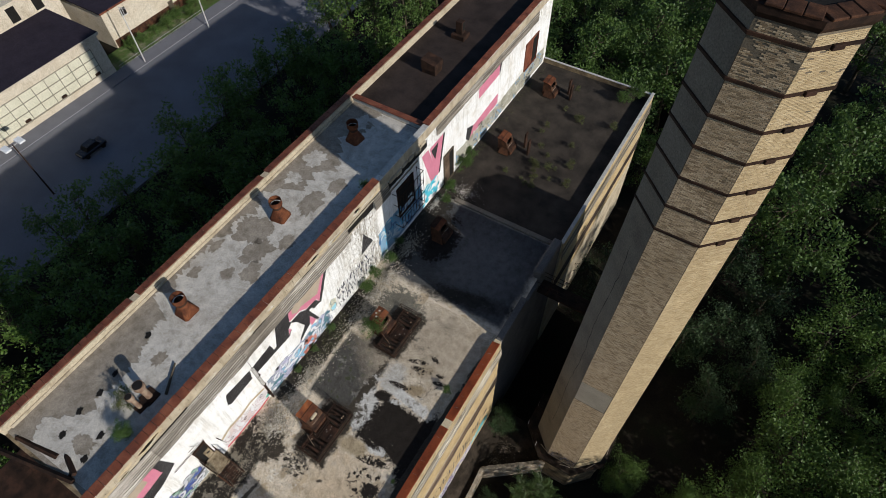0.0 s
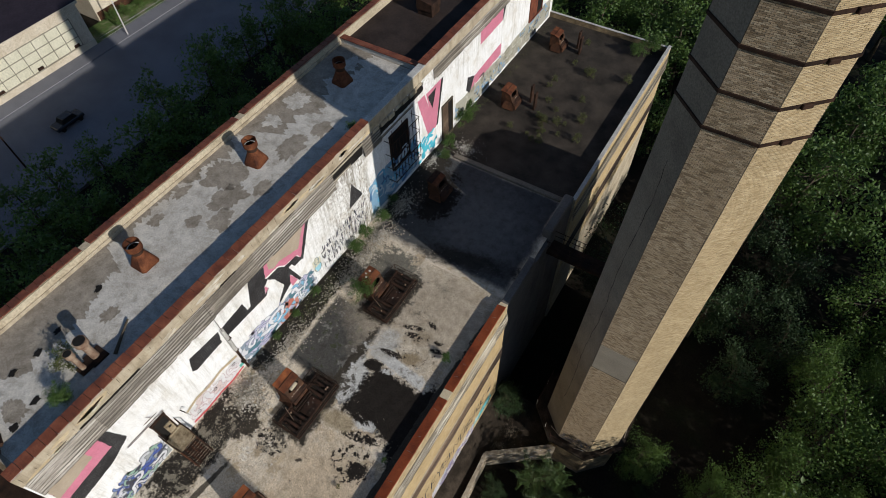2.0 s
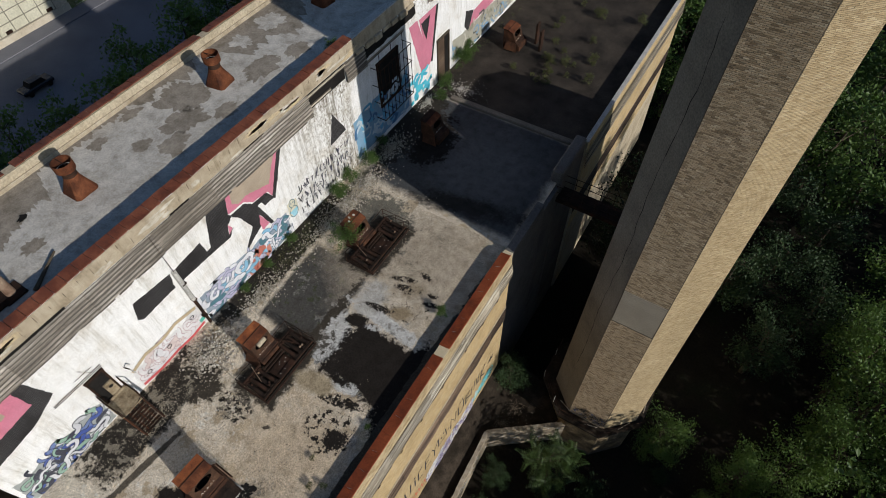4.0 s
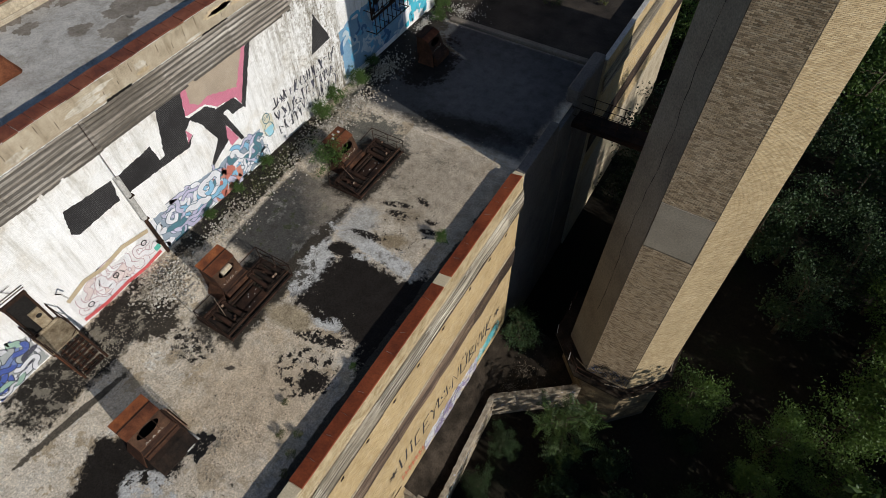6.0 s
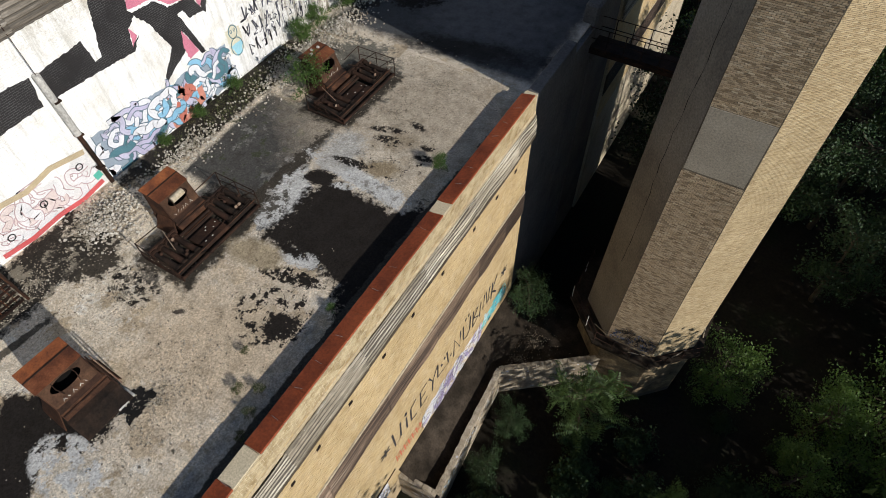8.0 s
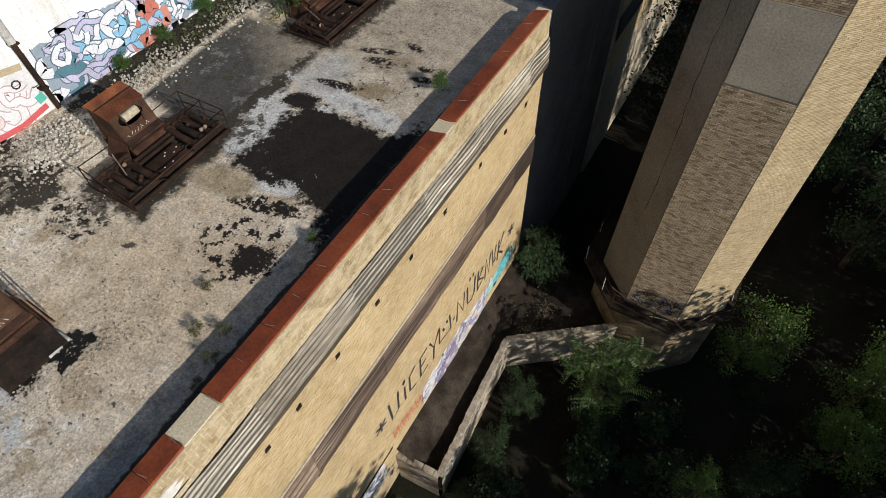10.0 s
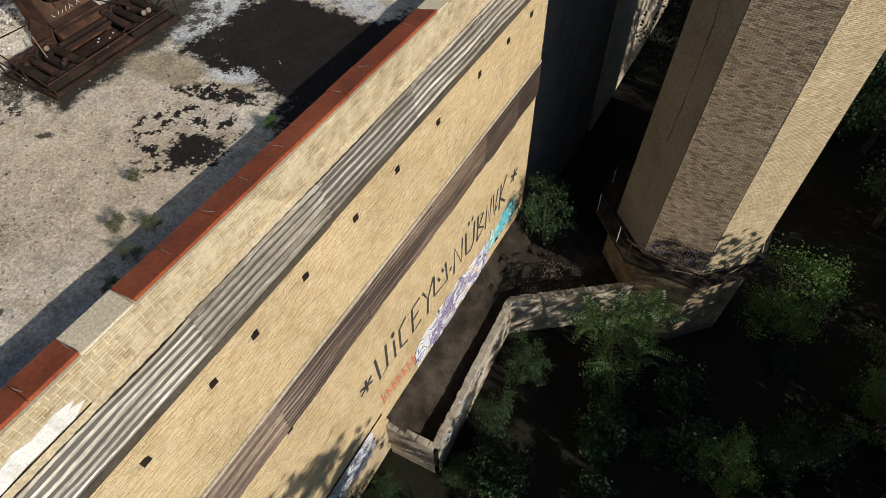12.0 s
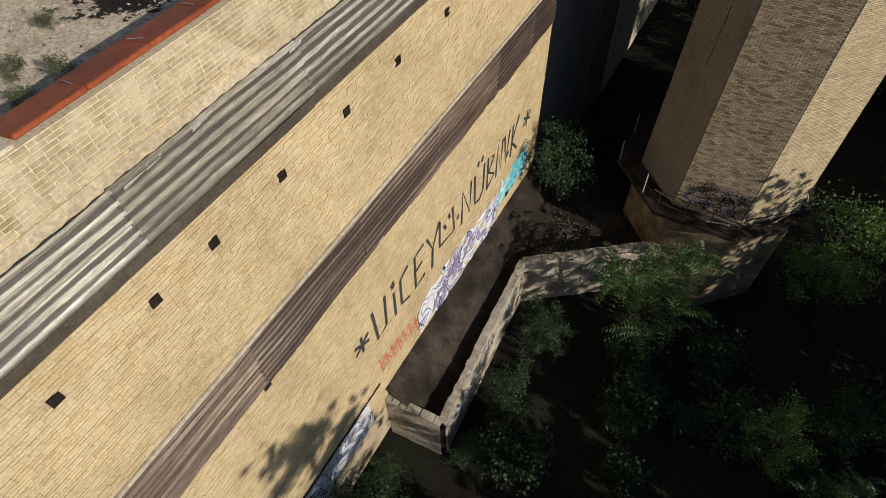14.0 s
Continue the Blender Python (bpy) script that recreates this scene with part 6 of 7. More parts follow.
# unseen block, shaped and sized to cast the second shadow on the terrace
annex = empty("wall_annex", 7.7, 23.6, -18)
tagged(annex, "unseen block added behind the chimney to cast shade", "building", kind="structure")
prof = [(-4.3, 0), (4.8, 0), (4.8, 23.6), (4.1, 24.8), (2.2, 25.5), (-1.5, 25.5), (-3.7, 25.4), (-4.3, 24.0)]
n = len(prof)
mesh_of("wall_core", [(x, y, z) for x in (-2.3, 2.3) for y, z in prof], [tuple(range(n)), tuple(range(2 * n - 1, n - 1, -1))] + [(i, (i + 1) % n, n + (i + 1) % n, n + i) for i in range(n)], M_mortar, annex)
catwalk = empty("catwalk", 2.7, 21.7, -1.0)
tagged(catwalk, "rusty iron footbridge from the terrace to the block behind the chimney", "footbridge")
part("deck", box(-2.9, 2.75, -0.6, 0.6, -0.1, 0.0, bevel=0.01), M_rust_dark, catwalk)
for s in (-0.6, 0.6):
    part("girder", box(-2.9, 2.75, s - 0.06, s + 0.06, -0.35, -0.1, bevel=0.01), M_rust_dark, catwalk)
    for h in (0.5, 1.05):
        part("rail", bar((-2.9, s, h), (2.75, s, h), 0.025), M_rust_dark, catwalk)
    for k in range(7):
        part("rail_post", bar((-2.8 + 0.9 * k, s, -0.1), (-2.8 + 0.9 * k, s, 1.05), 0.025), M_rust_dark, catwalk)

# ---- yard between wall and chimney ----
def yard_z(i, j):
    bank = (-14.3, -14.7, -15.25, -15.6, -15.7)[min(i, 4)]
    return bank + 0.1 * noise.noise(Vector((i, j * 1.7, 2)))


def yard_edge(y):
    """Where the low wall bounds the yard."""
    return 2.2 - 0.051 * (y - 1.5) if y < 9.35 else 1.8 + 1.306 * (y - 9.35)


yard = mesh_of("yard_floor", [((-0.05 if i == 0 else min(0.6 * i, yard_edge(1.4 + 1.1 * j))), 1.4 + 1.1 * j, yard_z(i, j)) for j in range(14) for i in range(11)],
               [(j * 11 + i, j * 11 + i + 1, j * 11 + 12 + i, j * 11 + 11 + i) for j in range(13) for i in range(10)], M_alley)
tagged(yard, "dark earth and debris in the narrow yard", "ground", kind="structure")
M_cap = mottled("weathered_cap_stone", [(0.2, 0.165, 0.12), (0.34, 0.29, 0.215), (0.46, 0.4, 0.31)], 2.5, 14, bump=0.7)
low = empty("wall_low")
tagged(low, "low rubble wall with sprayed paint round the yard", "wall", kind="structure")
corners = [(0.0, 1.4), (2.2, 1.5), (1.8, 9.35), (5.0, 11.8), (6.6, 13.0)]
for (ax, ay), (bx, by) in zip(corners, corners[1:]):
    d = Vector((bx - ax, by - ay))
    L = d.length
    bm = bmesh.new()
    segs = max(2, int(L / 0.5))
    for i in range(segs + 1):
        h = -15.0 + 0.09 * noise.noise(Vector((ax + i * 0.9, ay, 5)))
        for s, z in ((-0.15, -18.5), (-0.15, h), (0.15, h - 0.03), (0.15, -18.5)):
            bm.verts.new((L * i / segs, s + 0.03 * noise.noise(Vector((i, s * 9, 1))), z))
    bm.verts.ensure_lookup_table()
    for i in range(segs):
        for k in range(3):
            bm.faces.new([bm.verts[q] for q in (4 * i + k, 4 * i + k + 1, 4 * i + 5 + k, 4 * i + 4 + k)])
    bmesh.ops.recalc_face_normals(bm, faces=bm.faces)
    bmesh.ops.transform(bm, matrix=pose(ax, ay, 0, 0, 0, math.degrees(math.atan2(d.y, d.x))), verts=bm.verts)
    part("wall_length", bm, M_low, low)
    stone = random.Random(int(L * 10))
    for i in range(int(L / 0.26)):
        bm = box(-0.134, 0.134, -0.16, 0.16, -0.04, 0.03, bevel=0.012)
        p = Vector((ax, ay)).lerp(Vector((bx, by)), (i + 0.5) / int(L / 0.26))
        bmesh.ops.transform(bm, matrix=pose(p.x + stone.uniform(-0.03, 0.03), p.y, -14.98 + stone.uniform(-0.015, 0.015), stone.uniform(-3, 3), stone.uniform(-2, 2), math.degrees(math.atan2(d.y, d.x)) + stone.uniform(-2, 2)), verts=bm.verts)
        part("cap_stone", bm, M_cap, low)
for k, (y, z, w, c) in enumerate(((2.4, -15.6, 0.9, (0.45, 0.6, 0.68)), (3.8, -15.75, 1.1, (0.6, 0.6, 0.62)), (5.4, -15.7, 0.9, (0.5, 0.52, 0.55)), (7.0, -15.6, 0.8, (0.58, 0.55, 0.5)))):
    tag_rows(low, y - w, y + w, z - 0.45, z + 0.45, 2, paint(*c), 2.38 - 0.05 * (y - 1.5), 60 + k, 0.09)
M_yard_stone = island_mix("yard_debris", [(0.05, 0.04, 0.03), (0.13, 0.105, 0.08), (0.28, 0.24, 0.19), (0.08, 0.06, 0.045)], 0.9)
rubble_low = rubble("yard_rubble", [(1.3, 3.6, 0.7, 2.0, 0.0), (1.2, 7.4, 0.6, 2.4, 0.0), (2.4, 10.7, 1.1, 0.7, 0.0), (2.6, 12.4, 1.6, 1.2, 0.0)], 21, M_yard_stone, "dull brick debris in the yard", "rubble", 420, 0.015, 0.06)
rubble_low.location = (0, 0, -15.62)

# ---- plants ----
def leaf_cloud(clumps, per, spread, size, seed, droop=0.3):
    """Leaves as small bent blades round clump centres."""
    rng = np.random.default_rng(seed)
    c = np.repeat(np.array(clumps, float), per, 0)
    n = len(c)
    p = c[:, :3] + rng.normal(0, 1, (n, 3)) * spread * c[:, 3:4] * (1, 1, 0.75)
    d = rng.normal(0, 1, (n, 3))
    d[:, 2] -= droop
    d /= np.linalg.norm(d, axis=1)[:, None]
    s = np.cross(d, rng.normal(0, 1, (n, 3)))
    s /= np.linalg.norm(s, axis=1)[:, None]
    up = np.cross(d, s)
    L = size * rng.uniform(0.6, 1.3, (n, 1))
    w = L * 0.3
    verts = np.stack([p, p + d * L * 0.5 + s * w + up * L * 0.06, p + d * L, p + d * L * 0.5 - s * w + up * L * 0.06], 1).reshape(-1, 3)
    faces = np.arange(4 * n).reshape(-1, 4)
    return verts.tolist(), faces.tolist()


def limbs(height, spread, seed, levels=9):
    """A tapered trunk with limbs; gives the mesh and the places of the limb ends."""
    rng = random.Random(seed)
    bm = bmesh.new()
    ends = []
    p, r = Vector((0, 0, 0)), 0.03 * height
    lean = Vector((rng.uniform(-0.12, 0.12), rng.uniform(-0.12, 0.12), 1)).normalized()
    for k in range(levels):
        q = p + lean * height / levels + Vector((rng.uniform(-0.1, 0.1), rng.uniform(-0.1, 0.1), 0)) * height * 0.06
        bar(p, q, r, bm, 7, r * 0.86)
        if k > 1:
            for _ in range(3):
                a = rng.uniform(0, 6.283)
                reach = spread * (1 - 0.5 * abs(k / levels - 0.5)) * rng.uniform(0.5, 1.05)
                e = q + Vector((math.cos(a) * reach, math.sin(a) * reach, rng.uniform(0.0, 0.45) * spread))
                mid = q.lerp(e, 0.5) + Vector((0, 0, -0.06 * spread))
                bar(q, mid, r * 0.45, bm, 5, r * 0.3)
                bar(mid, e, r * 0.3, bm, 4, r * 0.1)
                ends += [e, mid.lerp(e, 0.4)]
        p, r = q, r * 0.86
    ends.append(p)
    return bm, ends


def frond_cloud(ends, per, length, seed):
    """Drooping feathered leaves: pairs of narrow leaflets along arching stalks."""
    rng = np.random.default_rng(seed)
    verts = []
    for e in ends:
        for _ in range(per):
            a, rise = rng.uniform(0, 6.283), rng.uniform(0.0, 0.7)
            out, p = np.array((math.cos(a), math.sin(a), rise)), np.array(e) + rng.normal(0, 0.12, 3)
            ln = length * rng.uniform(0.7, 1.25)
            side = np.array((-math.sin(a), math.cos(a), 0.0))
            for k in range(8):
                t = (k + 1) / 8
                q = p + out * ln * t - np.array((0, 0, 0.75 * ln * t * t))
                for s in (-1, 1):
                    tip = q + (side * s + out * 0.35 + np.array((0, 0, -0.35))) * 0.19 * (1.1 - 0.5 * t)
                    mid = (q + tip) / 2
                    wide = out * 0.026
                    verts += [q, mid + wide, tip, mid - wide]
    faces = np.arange(len(verts)).reshape(-1, 4)
    return [tuple(v) for v in verts], faces.tolist()


def tree_kind(height, spread, seed, per, size, mat, leafy=0.3, fronds=False, levels=9):
    """One tree; it stands far below the ground and only its copies are used."""
    bm, ends = limbs(height, spread, seed, levels)
    rng = random.Random(seed + 50)
    clumps = []
    for e in ends:
        for _ in range(3):
            clumps.append((e.x + rng.gauss(0, 0.13 * spread), e.y + rng.gauss(0, 0.13 * spread), e.z + rng.gauss(0, 0.1 * spread), rng.uniform(0.6, 1.3)))
    tm = bpy.data.meshes.new("trunk")
    bm.to_mesh(tm)
    bm.free()
    tm.materials.append(M_bark)
    cm = bpy.data.meshes.new("crown")
    v, f = frond_cloud(ends, per, size, seed) if fronds else leaf_cloud(clumps, per, leafy * spread * 0.45, size, seed)
    cm.from_pydata(v, [], f)
    cm.materials.append(mat)
    return tm, cm


def plant(kind, x, y, z, scale, turn, label, category="tree", name="tree", group="trees round the works"):
    e = empty(name, x, y, z)
    e.rotation_euler, e.scale = (0, 0, turn), (scale, scale, scale)
    tagged(e, label, category, group)
    for nm, me in zip(("trunk", "crown"), kind):
        new(nm, me).parent = e
    return e


# paler copy of the leaves: sun on the young trees in the colour
M_leaf2 = island_mix("sunlit_leaves", [(0.075, 0.14, 0.026), (0.11, 0.19, 0.036), (0.14, 0.225, 0.055), (0.088, 0.155, 0.032)], 0.5, 12, 0.0, translucent=0.35)
M_leaf_deep = island_mix("deep_green_leaves", [(0.06, 0.115, 0.02), (0.09, 0.16, 0.03), (0.12, 0.195, 0.042)], 0.5, 12, 0.0, translucent=0.3)
OAK = tree_kind(9.0, 3.4, 1, 24, 0.34, M_leaf)
OAK_FINE = tree_kind(9.0, 3.4, 11, 38, 0.23, M_leaf_deep)
# leaf colour darkened to hold the shade these plants stand in
M_leaf_shaded = island_mix("shaded_leaves", [(0.014, 0.034, 0.008), (0.023, 0.05, 0.012), (0.034, 0.066, 0.018)], 0.6, 12, 0.0)
YEW = tree_kind(5.0, 2.0, 14, 44, 0.16, M_leaf_shaded)
OAK2 = tree_kind(8.0, 3.4, 9, 40, 0.24, M_leaf2)
ASH = tree_kind(11.0, 3.0, 2, 24, 0.36, M_leaf)
ASH_FINE = tree_kind(10.0, 3.0, 12, 38, 0.22, M_leaf_deep)
ASH_DARK = tree_kind(9.0, 3.0, 13, 40, 0.22, M_leaf_shaded)
TALL_DARK = tree_kind(15.5, 3.4, 18, 46, 0.22, M_leaf_shaded)
ASH_THIN = tree_kind(11.0, 3.0, 2, 11, 0.36, M_leaf)
POPLAR = tree_kind(19.0, 2.0, 15, 24, 0.34, M_leaf, levels=10)
COARSE = tree_kind(10.0, 3.4, 16, 9, 0.6, M_leaf, levels=6)
STREETSIDE = tree_kind(7.5, 3.0, 17, 13, 0.42, M_leaf_deep, levels=7)
ALDER = tree_kind(7.0, 2.4, 3, 48, 0.17, M_leaf2)
M_leaf_frond = island_mix("frond_leaves", [(0.046, 0.085, 0.022), (0.07, 0.12, 0.032), (0.1, 0.155, 0.046)], 0.45, 12, 0.0, translucent=0.3)
SUMAC = tree_kind(5.0, 1.7, 4, 6, 0.8, M_leaf_frond, fronds=True)
BUSH = tree_kind(1.4, 0.9, 5, 26, 0.09, M_leaf)
BRAKE = tree_kind(1.4, 0.9, 5, 16, 0.13, M_leaf_shaded)
DRY = tree_kind(1.1, 0.8, 6, 10, 0.1, M_leaf_dry)

# nearest trees, below and beside the chimney
NEAR_TREES = [
    (SUMAC, 6.9, 10.0, -18.0, 1.14, 0.3, "young green tree with long leaves beside the low wall"),
    (ALDER, 13.1, 15.7, -18.4, 0.78, 1.2, "bright green young tree beside the chimney foot"),
    (ALDER, 18.4, 15.6, -18.4, 0.8, 2.6, "green young tree in half shade"),
    (ALDER, 22.0, 14.4, -18.4, 0.8, 0.6, "bright green young tree in the wood"),
    (OAK2, 21.5, 18.4, -18.4, 0.8, 1.6, "bright green young tree in the wood"),
    # mostly hidden trees, added to throw shade on the far wall
    (TALL_DARK, 9.0, 31.2, -18.3, 1.0, 1.6, "dark tree added, mostly hidden, to shade the far wall"),
    (TALL_DARK, 5.2, 28.2, -18.3, 0.9, 0.4, "dark tree added, mostly hidden, to shade the far wall"),
    (TALL_DARK, 8.2, 36.4, -18.3, 0.95, 3.4, "dark tree added, mostly hidden, to shade the far wall"),
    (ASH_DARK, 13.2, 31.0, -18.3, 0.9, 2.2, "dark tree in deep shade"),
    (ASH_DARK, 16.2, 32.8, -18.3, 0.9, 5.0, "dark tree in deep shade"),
    (ASH_DARK, 6.4, 35.0, -18.3, 1.05, 2.6, "dark tree added, mostly hidden, to shade the far wall"),
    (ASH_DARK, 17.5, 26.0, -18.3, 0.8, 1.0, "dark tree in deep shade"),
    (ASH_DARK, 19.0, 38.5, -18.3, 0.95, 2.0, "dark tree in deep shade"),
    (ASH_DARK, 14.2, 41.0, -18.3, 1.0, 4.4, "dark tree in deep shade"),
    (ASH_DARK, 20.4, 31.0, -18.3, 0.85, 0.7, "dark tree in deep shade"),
    # out of view; added to cast a crown's shadow low on the wall
    (POPLAR, 26.0, -7.4, -18.2, 1.14, 0.5, "slender tall tree out of view, added to shade the tall wall"),
    (ALDER, 12.6, 7.0, -18.2, 0.5, 2.2, "young green tree below the chimney"),
    (ALDER, 18.0, 11.9, -18.4, 0.7, 3.6, "green young tree in half shade"),
]
WOOD_EDGE = [
    (SUMAC, 15.0, 4.6, -18.2, 0.8, 4.2, "green young tree in half shade"),
    (YEW, 1.0, -0.8, -18.2, 0.38, 0.4, "dark green shrub at the end of the low wall"),
    (YEW, 3.3, 1.8, -18.2, 0.38, 2.9, "dark green shrub at the end of the low wall"),
    (YEW, 3.4, 4.2, -17.8, 0.5, 4.0, "dark green shrub beside the low wall"),
    (YEW, 1.7, 13.6, -15.2, 0.68, 0.8, "shrub at the foot of the wall, leaves darkened for shade"),
    (YEW, 3.6, 7.2, -17.8, 0.5, 5.1, "dark green shrub beside the low wall"),
    (YEW, 8.6, 1.0, -18.2, 0.45, 1.0, "dark green shrub in shade"),
    # added with a thin crown to drop dappled shade on the chimney foot
    (ASH_THIN, 22.8, 9.9, -18.2, 1.2, 0.2, "tall thin-leaved tree added to dapple the chimney foot"),
    (YEW, 17.5, 4.5, -18.2, 0.75, 0.2, "green young tree in half shade"),
    (YEW, 15.0, 9.0, -18.2, 0.6, 3.2, "dark green shrub in shade"),
    (YEW, 1.9, -2.6, -17.6, 0.75, 2.0, "dark shrub at the foot of the tall wall"),
    (YEW, 3.0, -5.0, -17.6, 0.8, 1.0, "dark shrub at the foot of the tall wall"),
    (YEW, 6.0, -1.5, -18.0, 0.5, 1.6, "dark shrub in shade"),
]
for kind, x, y, z, s, t, label in NEAR_TREES + WOOD_EDGE:
    plant(kind, x, y, z, s, t, label)
under_rng = random.Random(91)
for n in range(70):
    x, y = under_rng.uniform(2.6, 24), under_rng.uniform(-9, 17)
    if (x - CX) ** 2 + (y - CY) ** 2 < 25 or (x < 5.6 and y > 8):
        continue
    plant(BRAKE, x, y, ground_height(x, y) - 0.15, under_rng.uniform(0.7, 1.5), under_rng.uniform(0, 6), "low dark undergrowth on the wood floor", "shrub", "shrub", "undergrowth")

# the wood on the right, behind the building and along the street
rt = random.Random(31)
placed = []


def scatter(count, x0, x1, y0, y1, gap, kinds, smin, smax, label, clear=lambda x, y: True):
    tries = 0
    while count and tries < 6000:
        tries += 1
        x, y = rt.uniform(x0, x1), rt.uniform(y0, y1)
        if not clear(x, y) or any((x - a) ** 2 + (y - b) ** 2 < gap * gap for a, b in placed):
            continue
        placed.append((x, y))
        k = rt.choice(kinds)
        plant(k, x, y, ground_height(x, y) - 0.2, rt.uniform(smin, smax), rt.uniform(0, 6.28), label)
        count -= 1


scatter(38, 23, 52, 17, 38, 3.9, (OAK_FINE, ASH_FINE, ALDER), 0.8, 1.2, "green tree in a dense dark wood", lambda x, y: y > 19 or x > 33)
# mostly out of view, added to block the sun from the wood floor
scatter(46, 23, 56, -24, 17, 3.8, (COARSE,), 0.85, 1.1, "tall tree shading the dark wood floor", lambda x, y: not (12.6 < y and x < 33))
scatter(46, 10, 64, 34, 92, 4.8, (OAK, ASH), 0.9, 1.4, "green tree in a dense wood", lambda x, y: x > 21 or y > 46)
scatter(28, -14, 12, 54, 92, 4.4, (OAK, ASH, OAK2), 0.9, 1.3, "green tree in a dense wood")
scatter(126, -57, -23.5, -18, 60, 2.9, (STREETSIDE,), 0.7, 1.02, "dark green tree between the works and the street", lambda x, y: x > -57 + 0.05 * y)
scatter(28, -58, -15, 55, 100, 4.6, (OAK, ASH), 0.8, 1.25, "green tree behind the works")
# never in view; added as a further screen against the low sun
scatter(26, 48, 90, -30, 34, 6.5, (COARSE,), 1.2, 1.7, "tall unseen tree added to shade the wood")

# weeds on the terrace and roof
rw = random.Random(8)
for n, (x, y, s) in enumerate([(-9.1, 10.2, 1.0), (-12.0, 13.2, 0.7), (-11.9, 16.4, 0.7), (-12.1, 14.8, 0.6), (-12.2, 6.5, 0.4), (-12.1, 8.6, 0.45), (-12.2, 4.6, 0.35), (-12.0, 29.2, 0.9), (-12.2, 31.0, 0.7), (-11.6, 26.2, 0.7),
                               (-1.4, 1.6, 0.2), (-1.6, 9.0, 0.4), (-1.5, 47.0, 1.1), (-2.6, 46.2, 0.8), (-14.4, -5.6, 0.7), (-13.6, 16.8, 0.5), (-11.3, 24.6, 0.6), (-12.2, 18.4, 0.5)]):
    plant(BUSH, x, y, roof_z(x) - 0.03 if x < -13 else (-0.12 if y > 25.5 else 0.0), s, rw.uniform(0, 6), "green weeds growing on the terrace", "weeds", "weeds", "weeds on the works")
for n in range(26):
    x, y = rw.uniform(-8.5, -1.5), rw.uniform(28.5, 46)
    if n < 9:
        x, y = rw.uniform(-7.4, -4.0), rw.uniform(30, 33.5)
    plant(DRY, x, y, -0.13, rw.uniform(0.25, 0.6), rw.uniform(0, 6), "brownish dry weeds on the tarred terrace", "weeds", "dry_weeds", "dry weeds on the far terrace")
for x, y, s in ((-2.85, -0.95, 0.2), (-2.15, -2.05, 0.24), (-1.55, -1.7, 0.24), (-1.3, -2.4, 0.26), (-1.1, -3.1, 0.22)):
    plant(DRY, x, y, 0.0, s, rw.uniform(0, 6), "small dry tuft on the gravel", "weeds", "dry_weeds", "dry tufts along the outer wall")
plant(DRY, -15.7, -4.2, roof_z(-15.7), 0.9, 1.0, "bare dry shrub on the roof", "weeds", "dry_weeds", "dry weeds on the roof")
moss_v, moss_f = leaf_cloud([(rw.uniform(-12.6, -11.0), rw.uniform(3.0, 16.0), 0.08, 1.0) for _ in range(300)] + [(rw.gauss(-11.6, 0.4), rw.gauss(8.0, 1.6), 0.1, 1.3) for _ in range(150)] + [(rw.uniform(-12.6, -11.6), rw.uniform(26, 47), -0.08, 1.0) for _ in range(200)], 9, 0.1, 0.06, 3, -0.6)
moss = mesh_of("grass_tufts", moss_v, moss_f, M_leaf_dry)
tagged(moss, "short grass and moss along the wall foot", "grass", kind="stuff")
log = obj("fallen_branch", bar((-14.2, -2.6, 8.13), (-15.2, -0.9, 8.2), 0.1, sides=8, r2=0.05), M_bark)
tagged(log, "fallen grey branch on the roof", "branch")

# ---- street side ----
M_panel = mottled("glazed_panel", [(0.55, 0.52, 0.39), (0.65, 0.62, 0.48)], 0.6, 5, rough=0.5)
M_cream = mottled("cream_facade", [(0.45, 0.38, 0.28), (0.55, 0.48, 0.37), (0.6, 0.54, 0.43)], 0.4, 6)
M_lawn = mottled("worn_grass", [(0.09, 0.1, 0.04), (0.07, 0.12, 0.03), (0.24, 0.21, 0.15)], 0.5, 6, bump=0.6)
M_slate = mottled("dark_roofing", [(0.02, 0.016, 0.024), (0.03, 0.024, 0.034)], 0.5, 6)
M_bark_pale = mottled("weathered_mullion", [(0.2, 0.19, 0.15), (0.28, 0.26, 0.21)], 1, 10)
M_iron = mottled("painted_iron", [(0.45, 0.44, 0.42), (0.6, 0.59, 0.57)], 1, 10, rough=0.5)
hall = empty("workshop_hall", -79.9, 12.9, STREET)
tagged(hall, "long cream workshop with a panelled front and dark roof", "building")
part("wall", box(-11, 0, -40, 21, 0, 7.0), M_cream, hall)
part("plinth", box(0, 0.25, -40, 21, 0, 1.1), M_cream, hall)
for i in range(14):
    for j in range(3):
        part("panel", box(0.02, 0.1, 19.0 - 2.1 * (i + 1) + 0.05, 19.0 - 2.1 * i - 0.05, 1.2 + 1.4 * j + 0.05, 1.2 + 1.4 * (j + 1) - 0.05, bevel=0.015), M_panel, hall)
for i in range(15):
    part("mullion", box(0.1, 0.17, 19.0 - 2.1 * i - 0.045, 19.0 - 2.1 * i + 0.045, 1.15, 5.5), M_bark_pale, hall)
for j in range(4):
    part("transom", box(0.1, 0.165, 19.0 - 29.4, 19.0, 1.155 + 1.4 * j, 1.245 + 1.4 * j), M_bark_pale, hall)
for i in (0, 3, 6, 9):
    part("vent", box(0.1, 0.16, 18.6 - 2.1 * i - 0.9, 18.6 - 2.1 * i, 1.25, 1.7), M_rust_dark, hall)
bm = box(-12, 0.3, -40.2, 21.3, 7.0, 7.25)
part("roof", bm, M_slate, hall, "dark flat roof")
part("gutter", box(0.3, 0.42, -40.2, 21.3, 6.85, 7.2), M_cream, hall)
